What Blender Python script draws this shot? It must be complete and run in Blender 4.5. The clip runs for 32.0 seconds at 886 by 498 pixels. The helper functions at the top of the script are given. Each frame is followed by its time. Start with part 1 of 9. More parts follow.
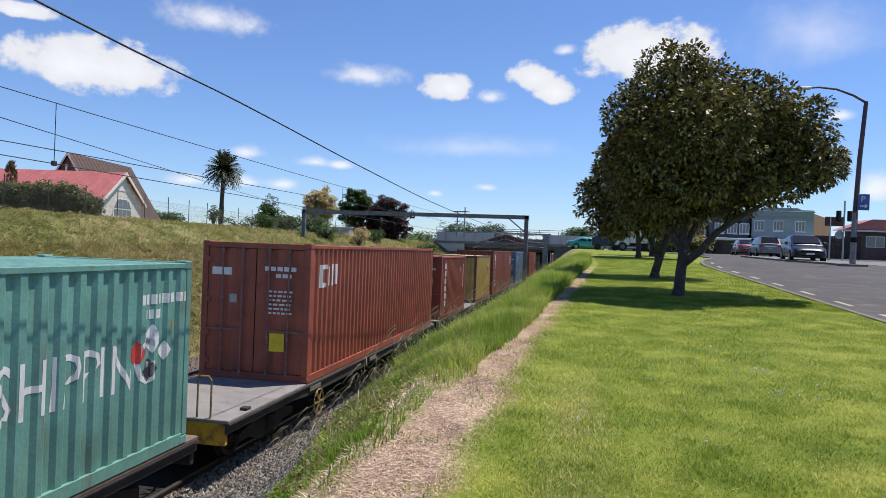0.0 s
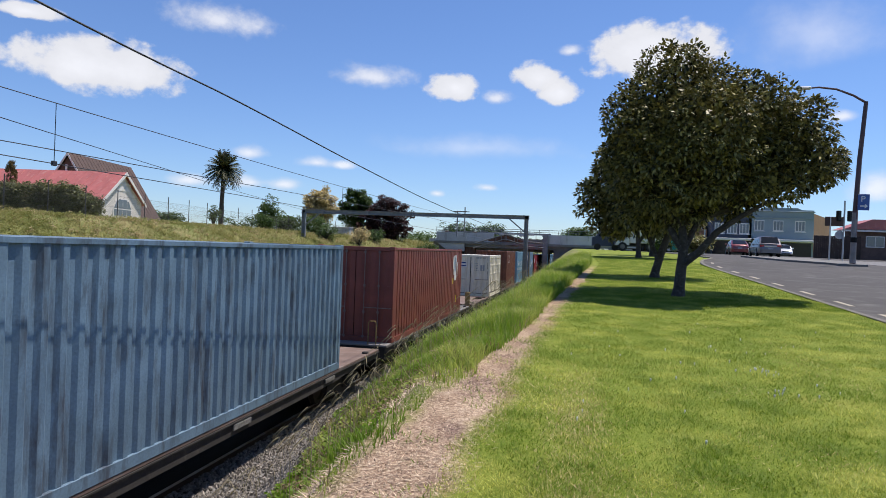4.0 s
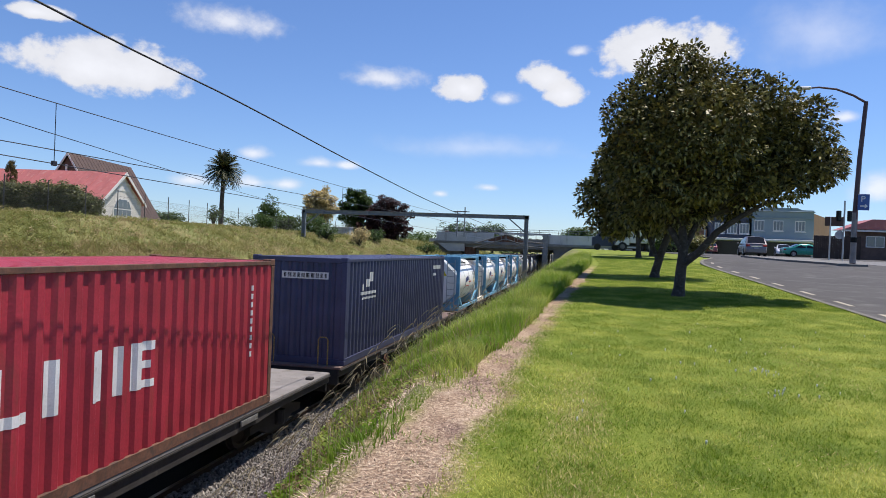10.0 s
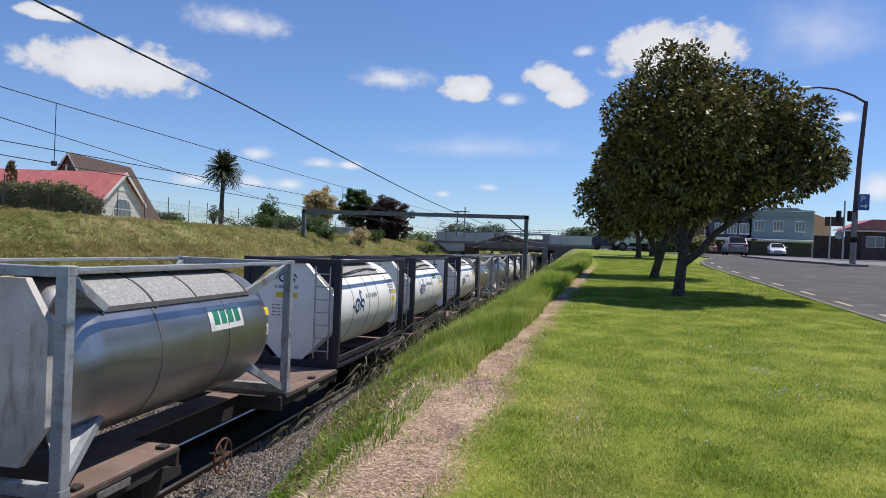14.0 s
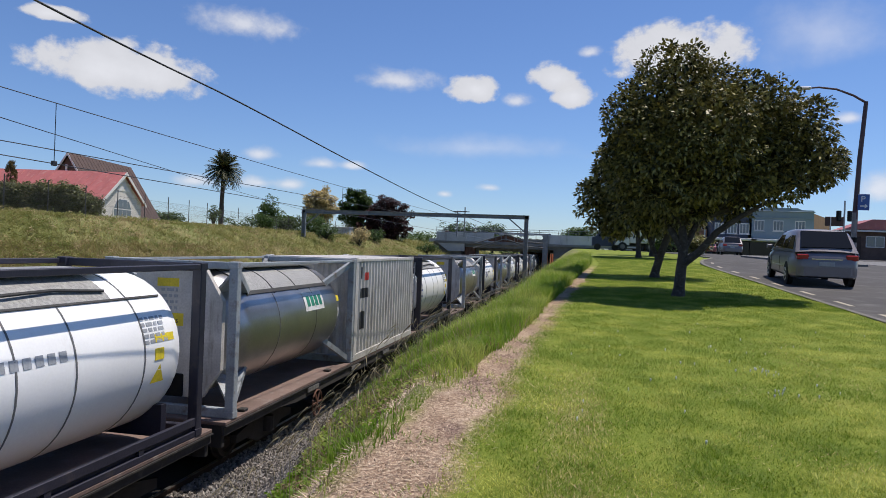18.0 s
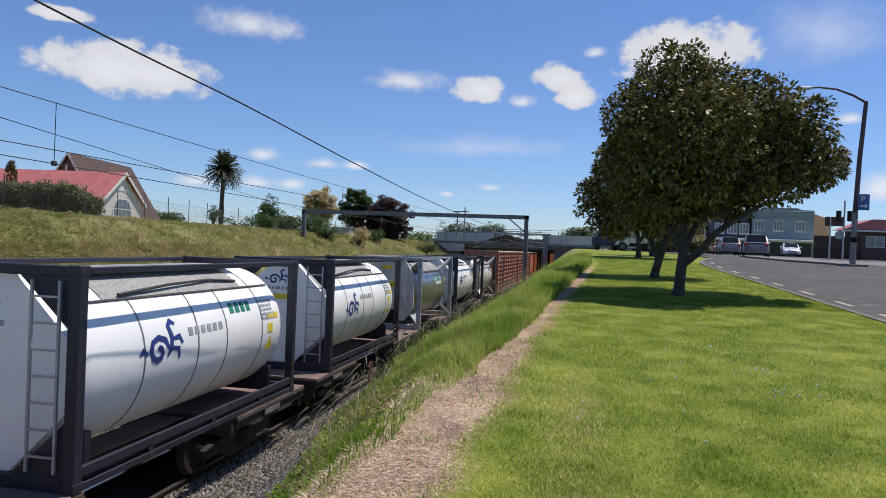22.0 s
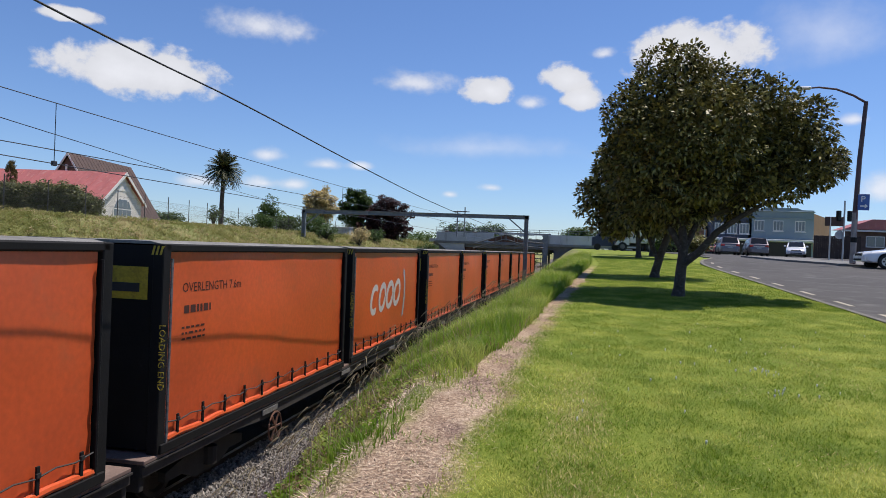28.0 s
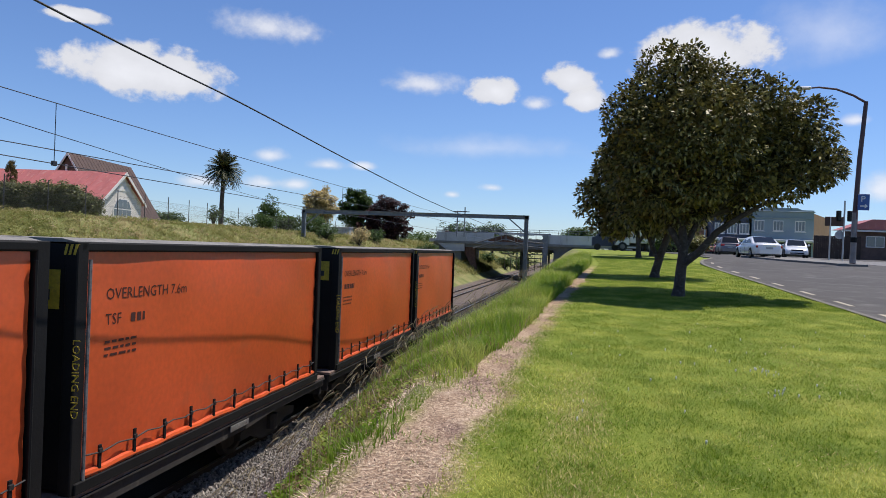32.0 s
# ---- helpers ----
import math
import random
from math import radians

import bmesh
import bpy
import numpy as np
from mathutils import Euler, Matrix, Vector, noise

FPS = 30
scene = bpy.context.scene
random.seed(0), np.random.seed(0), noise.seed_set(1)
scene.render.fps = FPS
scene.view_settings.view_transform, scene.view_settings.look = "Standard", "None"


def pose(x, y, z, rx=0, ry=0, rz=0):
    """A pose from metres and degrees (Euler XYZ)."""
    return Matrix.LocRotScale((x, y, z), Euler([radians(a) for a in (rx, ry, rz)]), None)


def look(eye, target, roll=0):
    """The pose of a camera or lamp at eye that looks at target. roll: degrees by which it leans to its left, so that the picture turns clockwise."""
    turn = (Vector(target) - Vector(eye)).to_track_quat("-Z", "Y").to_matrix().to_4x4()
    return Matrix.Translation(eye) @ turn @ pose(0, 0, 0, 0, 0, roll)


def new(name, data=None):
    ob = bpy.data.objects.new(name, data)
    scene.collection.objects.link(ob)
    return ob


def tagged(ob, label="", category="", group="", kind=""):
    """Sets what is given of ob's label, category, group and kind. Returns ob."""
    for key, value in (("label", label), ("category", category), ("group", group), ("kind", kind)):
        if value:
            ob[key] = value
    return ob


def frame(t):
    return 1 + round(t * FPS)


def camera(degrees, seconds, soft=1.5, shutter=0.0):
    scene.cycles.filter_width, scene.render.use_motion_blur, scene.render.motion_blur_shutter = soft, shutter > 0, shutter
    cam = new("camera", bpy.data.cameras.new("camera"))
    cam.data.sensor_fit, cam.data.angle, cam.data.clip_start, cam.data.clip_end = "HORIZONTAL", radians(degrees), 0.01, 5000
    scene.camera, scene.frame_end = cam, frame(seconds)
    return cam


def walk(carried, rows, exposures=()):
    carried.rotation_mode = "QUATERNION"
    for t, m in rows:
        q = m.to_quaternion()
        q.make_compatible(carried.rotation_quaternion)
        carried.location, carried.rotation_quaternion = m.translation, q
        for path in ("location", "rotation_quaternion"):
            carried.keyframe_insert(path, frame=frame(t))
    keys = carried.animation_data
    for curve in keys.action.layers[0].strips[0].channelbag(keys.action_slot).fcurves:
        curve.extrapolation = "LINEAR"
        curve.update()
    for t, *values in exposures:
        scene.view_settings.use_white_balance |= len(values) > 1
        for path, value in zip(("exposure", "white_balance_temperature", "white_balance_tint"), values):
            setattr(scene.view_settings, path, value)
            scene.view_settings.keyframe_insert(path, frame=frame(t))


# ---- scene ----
# ---------------------------------------------------------------- camera
EYE = (0.0, 0.0, 1.6)
AIM = pose(*EYE, 90 - 0.03, 0, 10.45) @ pose(0, 0, 0, 0, 0, 2.15)
cam = camera(65.5, 32.0, soft=0.85, shutter=0.0)
walk(cam, [(0, AIM), (32, AIM)], exposures=[(0, 0.08, 6500, 13.5), (3, 0.05, 6500, 13.5), (6, 0.0, 6500, 13.5), (8, 0.01, 6500, 13.5), (10.5, 0.05, 6500, 13.5), (12, -0.17, 6500, 13.5), (13, -0.33, 6500, 13.5), (14, -0.1, 6500, 13.5), (17, -0.04, 6500, 13.5), (18, -0.21, 6500, 13.5), (19, -0.15, 6500, 13.5), (21, -0.17, 6500, 13.5), (22.5, -0.17, 6500, 13.5), (25, -0.11, 6500, 13.5), (30, -0.1, 6500, 13.5), (32, -0.06, 6500, 13.5)])

# ---------------------------------------------------------------- light
SUN = Vector((0.29, 0.25, 0.92)).normalized()
world = bpy.data.worlds.new("world")
scene.world = world
world.use_nodes = True
wn = world.node_tree
sky = wn.nodes.new("ShaderNodeTexSky")
sky.sky_type, sky.sun_disc = "NISHITA", False
sky.sun_elevation = math.asin(SUN.z)
sky.sun_rotation = math.atan2(SUN.x, SUN.y)
sky.air_density, sky.dust_density, sky.ozone_density = 1.0, 0.1, 3.0
tint = wn.nodes.new("ShaderNodeVectorMath")
tint.operation = "MULTIPLY"
tint.inputs[1].default_value = (0.80, 0.97, 1.25)
wn.links.new(sky.outputs[0], tint.inputs[0])
wn.links.new(tint.outputs[0], wn.nodes["Background"].inputs[0])
wn.nodes["Background"].inputs[1].default_value = 0.108
sun = new("sun", bpy.data.lights.new("sun", "SUN"))
sun.data.energy, sun.data.angle, sun.data.color = 5.5, radians(0.53), (1.0, 0.94, 0.84)
sun.matrix_world = look((0, 0, 60), Vector((0, 0, 60)) - SUN)

# ---------------------------------------------------------------- materials
def nodes_of(name):
    m = bpy.data.materials.new(name)
    m.use_nodes = True
    return m, m.node_tree.nodes, m.node_tree.links


def rgb(c, k=1.0):
    return (min(c[0] * k, 1), min(c[1] * k, 1), min(c[2] * k, 1), 1)


def surface(name, base, rough=0.6, metal=0.0, var=0.2, scale=2.0, fine=30.0, dirt=None, amount=0.45, streak=1.0,
            bump=0.15, spread=0.0, island=False, second=None, spec=0.5, clear=0.0, sheen=0.0):
    """A painted, stained or natural surface: large patches, fine grain, and dirt of its own shape."""
    m, n, l = nodes_of(name)
    p = n["Principled BSDF"]
    p.inputs["Roughness"].default_value, p.inputs["Metallic"].default_value = rough, metal
    p.inputs["Specular IOR Level"].default_value = spec
    p.inputs["Coat Weight"].default_value = clear
    co = n.new("ShaderNodeTexCoord")
    big = n.new("ShaderNodeTexNoise")
    big.inputs["Scale"].default_value, big.inputs["Detail"].default_value = scale, 5
    l.new(co.outputs["Object"], big.inputs["Vector"])
    ramp = n.new("ShaderNodeValToRGB")
    ramp.color_ramp.elements[0].position, ramp.color_ramp.elements[1].position = 0.3, 0.72
    ramp.color_ramp.elements[0].color = rgb(base, 1 - var)
    ramp.color_ramp.elements[1].color = rgb(second or base, 1 + var)
    l.new(big.outputs["Fac"], ramp.inputs["Fac"])
    grain = n.new("ShaderNodeTexNoise")
    grain.inputs["Scale"].default_value, grain.inputs["Detail"].default_value = fine, 4
    l.new(co.outputs["Object"], grain.inputs["Vector"])
    gr = n.new("ShaderNodeMapRange")
    gr.inputs["From Min"].default_value, gr.inputs["From Max"].default_value = 0.25, 0.75
    gr.inputs["To Min"].default_value, gr.inputs["To Max"].default_value = 1 - var * 0.7, 1 + var * 0.7
    l.new(grain.outputs["Fac"], gr.inputs["Value"])
    mul = n.new("ShaderNodeVectorMath")
    mul.operation = "SCALE"
    l.new(ramp.outputs["Color"], mul.inputs[0])
    l.new(gr.outputs["Result"], mul.inputs["Scale"])
    out = mul.outputs["Vector"]
    if spread:
        if island:
            src = n.new("ShaderNodeNewGeometry").outputs["Random Per Island"]
        else:
            src = n.new("ShaderNodeObjectInfo").outputs["Random"]
        sp = n.new("ShaderNodeMapRange")
        sp.inputs["To Min"].default_value, sp.inputs["To Max"].default_value = 1 - spread, 1 + spread
        l.new(src, sp.inputs["Value"])
        m2 = n.new("ShaderNodeVectorMath")
        m2.operation = "SCALE"
        l.new(out, m2.inputs[0])
        l.new(sp.outputs["Result"], m2.inputs["Scale"])
        out = m2.outputs["Vector"]
    if dirt:
        mp = n.new("ShaderNodeMapping")
        mp.inputs["Scale"].default_value = (1, 1, 1 / streak)
        l.new(co.outputs["Object"], mp.inputs["Vector"])
        dn = n.new("ShaderNodeTexNoise")
        dn.inputs["Scale"].default_value, dn.inputs["Detail"].default_value = scale * 2.3, 8
        dn.inputs["Roughness"].default_value = 0.65
        l.new(mp.outputs["Vector"], dn.inputs["Vector"])
        dr = n.new("ShaderNodeMapRange")
        dr.inputs["From Min"].default_value, dr.inputs["From Max"].default_value = 1 - amount - 0.06, 1 - amount + 0.14
        l.new(dn.outputs["Fac"], dr.inputs["Value"])
        mx = n.new("ShaderNodeMix")
        mx.data_type = "RGBA"
        l.new(dr.outputs["Result"], mx.inputs["Factor"])
        l.new(out, mx.inputs["A"])
        mx.inputs["B"].default_value = rgb(dirt)
        out = mx.outputs["Result"]
    l.new(out, p.inputs["Base Color"])
    if bump:
        b = n.new("ShaderNodeBump")
        b.inputs["Strength"].default_value, b.inputs["Distance"].default_value = bump, 0.02
        l.new(grain.outputs["Fac"], b.inputs["Height"])
        l.new(b.outputs["Normal"], p.inputs["Normal"])
    return m


def leafy(name, a, b, rough=0.5, trans=0.35, spec=0.4, patches=0.0, size=0.8):
    """Leaves and blades: each its own green, with light coming through."""
    m, n, l = nodes_of(name)
    p = n["Principled BSDF"]
    p.inputs["Roughness"].default_value = rough
    p.inputs["Specular IOR Level"].default_value = spec
    geo = n.new("ShaderNodeNewGeometry")
    mx = n.new("ShaderNodeMix")
    mx.data_type = "RGBA"
    mx.inputs["A"].default_value, mx.inputs["B"].default_value = rgb(a), rgb(b)
    if patches:
        co = n.new("ShaderNodeTexCoord")
        nz = n.new("ShaderNodeTexNoise")
        nz.inputs["Scale"].default_value, nz.inputs["Detail"].default_value = size, 4
        l.new(co.outputs["Object"], nz.inputs["Vector"])
        mr = n.new("ShaderNodeMapRange")
        mr.inputs["From Min"].default_value, mr.inputs["From Max"].default_value = 0.32, 0.68
        mr.inputs["To Min"].default_value, mr.inputs["To Max"].default_value = -patches, 1 - patches
        l.new(nz.outputs["Fac"], mr.inputs["Value"])
        ad = n.new("ShaderNodeMath")
        ad.operation, ad.use_clamp = "MULTIPLY_ADD", True
        l.new(geo.outputs["Random Per Island"], ad.inputs[0])
        ad.inputs[1].default_value = patches
        l.new(mr.outputs["Result"], ad.inputs[2])
        l.new(ad.outputs[0], mx.inputs["Factor"])
    else:
        l.new(geo.outputs["Random Per Island"], mx.inputs["Factor"])
    l.new(mx.outputs["Result"], p.inputs["Base Color"])
    t = n.new("ShaderNodeBsdfTranslucent")
    l.new(mx.outputs["Result"], t.inputs["Color"])
    mix = n.new("ShaderNodeMixShader")
    mix.inputs["Fac"].default_value = trans
    l.new(p.outputs[0], mix.inputs[1])
    l.new(t.outputs[0], mix.inputs[2])
    l.new(mix.outputs[0], n["Material Output"].inputs["Surface"])
    return m


RUST = (0.13, 0.05, 0.028)
GREY_DIRT = (0.10, 0.085, 0.07)
M_GREEN = surface("paint_sea_green", (0.125, 0.29, 0.24), 0.55, dirt=(0.16, 0.12, 0.08), amount=0.36, streak=6)
M_CAI = surface("paint_oxide_red", (0.30, 0.075, 0.045), 0.6, dirt=RUST, amount=0.38, streak=5)
M_TRI = surface("paint_brick_red", (0.27, 0.065, 0.04), 0.6, dirt=RUST, amount=0.42, streak=5)
M_YELLOW = surface("paint_mustard", (0.42, 0.30, 0.085), 0.6, dirt=(0.16, 0.10, 0.05), amount=0.38, streak=6)
M_MAROON = surface("paint_maroon", (0.20, 0.048, 0.036), 0.55, dirt=RUST, amount=0.36, streak=6)
M_BLUE = surface("paint_faded_blue", (0.125, 0.20, 0.275), 0.55, dirt=(0.05, 0.06, 0.08), amount=0.44, streak=4)
M_WHITE = surface("paint_off_white", (0.70, 0.655, 0.55), 0.5, var=0.08, dirt=(0.3, 0.27, 0.22), amount=0.32, streak=6)
M_BROWN = surface("paint_brown", (0.195, 0.066, 0.038), 0.65, dirt=RUST, amount=0.42, streak=6)
M_SKY = surface("paint_light_blue", (0.17, 0.34, 0.46), 0.55, dirt=(0.28, 0.34, 0.36), amount=0.42, streak=5)
M_NAVY = surface("paint_navy", (0.035, 0.04, 0.075), 0.5, dirt=(0.09, 0.09, 0.10), amount=0.36, streak=6)
M_RED = surface("paint_bright_red", (0.37, 0.028, 0.045), 0.5, dirt=(0.22, 0.05, 0.04), amount=0.38, streak=5)
M_INDIGO = surface("paint_indigo", (0.045, 0.05, 0.11), 0.5, dirt=(0.07, 0.07, 0.10), amount=0.36, streak=5)
M_GREYBOX = surface("paint_pale_grey", (0.53, 0.51, 0.48), 0.6, dirt=(0.2, 0.17, 0.14), amount=0.38, streak=6)
M_RUSTY = surface("rusted_steel", (0.14, 0.065, 0.04), 0.8, var=0.35, scale=4, dirt=(0.07, 0.045, 0.035), amount=0.45)
M_DECK = surface("worn_wagon_deck", (0.17, 0.115, 0.095), 0.85, var=0.25, scale=1.2, dirt=(0.24, 0.20, 0.18), amount=0.4)
M_DECK_GREY = surface("worn_grey_deck", (0.22, 0.205, 0.195), 0.85, var=0.2, scale=1.2, dirt=(0.13, 0.10, 0.08), amount=0.4)
M_UNDER = surface("wagon_underframe", (0.018, 0.016, 0.015), 0.9, var=0.3, scale=3, dirt=(0.04, 0.033, 0.028), amount=0.35)
M_SILL = surface("wagon_sill", (0.032, 0.028, 0.026), 0.85, var=0.3, scale=2.5, dirt=(0.10, 0.085, 0.07), amount=0.36)
M_WHEEL = surface("wheel_steel", (0.028, 0.023, 0.020), 0.75, 0.2, var=0.3, scale=6)
M_STEEL = surface("galvanised_steel", (0.42, 0.43, 0.44), 0.5, 0.5, var=0.15, scale=6)
M_STAINLESS = surface("dull_stainless", (0.44, 0.43, 0.42), 0.33, 0.9, var=0.12, scale=1.5, dirt=(0.2, 0.17, 0.14), amount=0.3, streak=3, bump=0.03)
M_TANKWHITE = surface("tank_white", (0.90, 0.90, 0.88), 0.36, var=0.04, scale=1.2, dirt=(0.66, 0.63, 0.58), amount=0.32, streak=4, bump=0.03)
M_FRAME_BLUE = surface("frame_blue", (0.12, 0.33, 0.50), 0.5, dirt=(0.09, 0.12, 0.15), amount=0.36)
M_FRAME_DARK = surface("frame_navy", (0.020, 0.020, 0.034), 0.5, dirt=(0.06, 0.05, 0.05), amount=0.36)
M_FRAME_GREY = surface("frame_grey", (0.30, 0.33, 0.35), 0.55, dirt=(0.15, 0.10, 0.07), amount=0.4)
M_SEAM = surface("cladding_seam", (0.15, 0.15, 0.15), 0.7, spec=0.3)
M_BAND = surface("dark_band", (0.06, 0.06, 0.06), 0.8, spec=0.2)
M_MESHWALK = surface("walkway_mesh", (0.30, 0.30, 0.29), 0.6, 0.3, var=0.3, scale=20, fine=90, bump=0.5)
M_ORANGE = surface("curtain_orange", (0.60, 0.092, 0.024), 0.34, var=0.16, scale=0.45, fine=12, dirt=(0.44, 0.10, 0.04), amount=0.36, streak=1.1, bump=0.04, spec=0.8)
M_BLACK = surface("black_frame", (0.010, 0.010, 0.010), 0.75, dirt=(0.035, 0.03, 0.027), amount=0.3, spec=0.2)
M_BOXCAR = surface("side_door_red", (0.33, 0.125, 0.080), 0.7, var=0.35, dirt=(0.40, 0.21, 0.145), amount=0.42, streak=0.4)
M_INK_WHITE = surface("lettering_white", (0.72, 0.71, 0.68), 0.6, var=0.1, fine=50, dirt=(0.45, 0.42, 0.38), amount=0.38)
M_INK_BLACK = surface("lettering_black", (0.03, 0.03, 0.035), 0.6)
M_INK_BLUE = surface("lettering_blue", (0.025, 0.045, 0.20), 0.5)
M_INK_GREEN = surface("lettering_green", (0.02, 0.21, 0.13), 0.5)
M_INK_YELLOW = surface("lettering_yellow", (0.72, 0.56, 0.03), 0.55, dirt=(0.4, 0.3, 0.05), amount=0.35)
M_INK_RED = surface("lettering_red", (0.55, 0.05, 0.04), 0.55)
M_INK_GREY = surface("lettering_grey", (0.33, 0.35, 0.37), 0.55)
M_INK_PALEBLUE = surface("lettering_pale_blue", (0.35, 0.55, 0.72), 0.55)
M_GLASS = surface("dark_glass", (0.010, 0.011, 0.013), 0.10, var=0.02, bump=0, spec=0.28)
M_TYRE = surface("tyre", (0.02, 0.02, 0.02), 0.85)
M_RIM = surface("alloy_rim", (0.45, 0.45, 0.46), 0.35, 0.8)


# ---------------------------------------------------------------- mesh helpers
class Mesh:
    """Collects simple solids into one mesh."""
    def __init__(self):
        self.v, self.f = [], []

    def add(self, v, f):
        k = len(self.v)
        self.v += [tuple(p) for p in v]
        self.f += [tuple(i + k for i in q) for q in f]
        return self

    def box(self, x0, x1, y0, y1, z0, z1, c=0.0):
        if not c:
            v = [(x, y, z) for x in (x0, x1) for y in (y0, y1) for z in (z0, z1)]
            return self.add(v, [(0, 1, 3, 2), (4, 6, 7, 5), (0, 4, 5, 1), (2, 3, 7, 6), (0, 2, 6, 4), (1, 5, 7, 3)])
        c = min(c, (x1 - x0) * 0.45, (y1 - y0) * 0.45, (z1 - z0) * 0.45)
        v, at = [], {}
        for sx in (0, 1):
            for sy in (0, 1):
                for sz in (0, 1):
                    p = ((x0, x1)[sx], (y0, y1)[sy], (z0, z1)[sz])
                    s = (c if not sx else -c, c if not sy else -c, c if not sz else -c)
                    for a in range(3):
                        q = [p[i] + (0 if i == a else s[i]) for i in range(3)]
                        at[sx, sy, sz, a] = len(v)
                        v.append(q)
        f = []
        for a in range(3):
            for s in (0, 1):
                ring = []
                for b, d in ((0, 0), (0, 1), (1, 1), (1, 0)):
                    k = [0, 0, 0]
                    k[a], k[(a + 1) % 3], k[(a + 2) % 3] = s, b, d
                    ring.append(at[(*k, a)])
                f.append(ring if s == 0 else ring[::-1])
        for a in range(3):
            b, d = (a + 1) % 3, (a + 2) % 3
            for sb in (0, 1):
                for sd in (0, 1):
                    e = []
                    for sa in (0, 1):
                        k = [0, 0, 0]
                        k[a], k[b], k[d] = sa, sb, sd
                        e.append((at[(*k, b)], at[(*k, d)]))
                    q = (e[0][0], e[1][0], e[1][1], e[0][1])
                    f.append(q if (sb ^ sd) == 0 else q[::-1])
        for sx in (0, 1):
            for sy in (0, 1):
                for sz in (0, 1):
                    f.append(tuple(at[sx, sy, sz, a] for a in range(3)))
        return self.add(v, f)

    def beam(self, p, q, w=0.05, h=None):
        """A straight square bar from p to q."""
        p, q = Vector(p), Vector(q)
        h = h or w
        d = (q - p).normalized()
        up = Vector((0, 0, 1)) if abs(d.z) < 0.95 else Vector((0, 1, 0))
        s = d.cross(up).normalized() * w / 2
        u = s.cross(d).normalized() * h / 2
        v = [e + a * s + b * u for e in (p, q) for a, b in ((-1, -1), (1, -1), (1, 1), (-1, 1))]
        return self.add(v, [(0, 1, 2, 3), (7, 6, 5, 4), (0, 4, 5, 1), (1, 5, 6, 2), (2, 6, 7, 3), (3, 7, 4, 0)])

    def tube(self, pts, r=0.02, n=8, r1=None, cap=True):
        """A round bar through the points; r may taper to r1."""
        pts = [Vector(p) for p in pts]
        v, f, m = [], [], len(pts)
        for i, p in enumerate(pts):
            d = (pts[min(i + 1, m - 1)] - pts[max(i - 1, 0)]).normalized()
            up = Vector((0, 0, 1)) if abs(d.z) < 0.9 else Vector((0, 1, 0))
            s = d.cross(up).normalized()
            u = s.cross(d)
            rr = r if r1 is None else r + (r1 - r) * i / (m - 1)
            v += [p + rr * (math.cos(a) * s + math.sin(a) * u) for a in [2 * math.pi * k / n for k in range(n)]]
        for i in range(m - 1):
            for k in range(n):
                a, b = i * n + k, i * n + (k + 1) % n
                f.append((a, b, b + n, a + n))
        if cap:
            f += [tuple(range(n))[::-1], tuple(range((m - 1) * n, m * n))]
        return self.add(v, f)

    def turn(self, profile, axis="y", n=24, centre=(0, 0, 0)):
        """A body turned about an axis from (along, radius) pairs."""
        v, f = [], []
        for a, r in profile:
            for k in range(n):
                t = 2 * math.pi * k / n
                c, s = r * math.cos(t), r * math.sin(t)
                p = {"y": (c, a, s), "x": (a, c, s), "z": (c, s, a)}[axis]
                v.append((p[0] + centre[0], p[1] + centre[1], p[2] + centre[2]))
        m = len(profile)
        for i in range(m - 1):
            for k in range(n):
                a, b = i * n + k, i * n + (k + 1) % n
                f.append((a, b, b + n, a + n))
        f += [tuple(range(n))[::-1], tuple(range((m - 1) * n, m * n))]
        return self.add(v, f)

    def prism(self, pts, a0, a1, axis="x"):
        """A polygon given in the two other axes, drawn out from a0 to a1."""
        k = len(pts)
        place = {"x": lambda a, p: (a, p[0], p[1]), "y": lambda a, p: (p[0], a, p[1]), "z": lambda a, p: (p[0], p[1], a)}[axis]
        v = [place(a, p) for a in (a0, a1) for p in pts]
        f = [tuple(range(k)), tuple(range(k, 2 * k))[::-1]]
        f += [(i, i + k, (i + 1) % k + k, (i + 1) % k) for i in range(k)]
        return self.add(v, f)

    def data(self, name="mesh", smooth=False, fix=True):
        me = bpy.data.meshes.new(name)
        me.from_pydata(self.v, [], self.f)
        if fix:
            bm = bmesh.new()
            bm.from_mesh(me)
            bmesh.ops.recalc_face_normals(bm, faces=bm.faces)
            bm.to_mesh(me)
            bm.free()
        if smooth:
            me.shade_smooth()
            me.set_sharp_from_angle(angle=radians(40))
        return me


def part(name, shape, material, parent, label="", smooth=False, at=None, fix=True):
    """Links a shape as one mesh object under a thing or a part."""
    me = shape.data(name, smooth, fix) if isinstance(shape, Mesh) else shape
    if material and not me.materials:
        me.materials.append(material)
    ob = new(name, me)
    ob.parent = parent
    if at is not None:
        ob.matrix_basis = at if isinstance(at, Matrix) else Matrix.Translation(at)
    return tagged(ob, label)


def thing(name, label, category, m=None, group="", kind=""):
    ob = new(name)
    ob.empty_display_size = 0.3
    if m is not None:
        ob.matrix_basis = m
    return tagged(ob, label, category, group, kind)


def solid(name, shape, material, label, category, m=None, group="", kind="", smooth=False, fix=True):
    """A top-level thing or piece of the setting of one mesh."""
    me = shape.data(name, smooth, fix) if isinstance(shape, Mesh) else shape
    me.materials.append(material)
    ob = new(name, me)
    if m is not None:
        ob.matrix_basis = m
    return tagged(ob, label, category, group, kind)


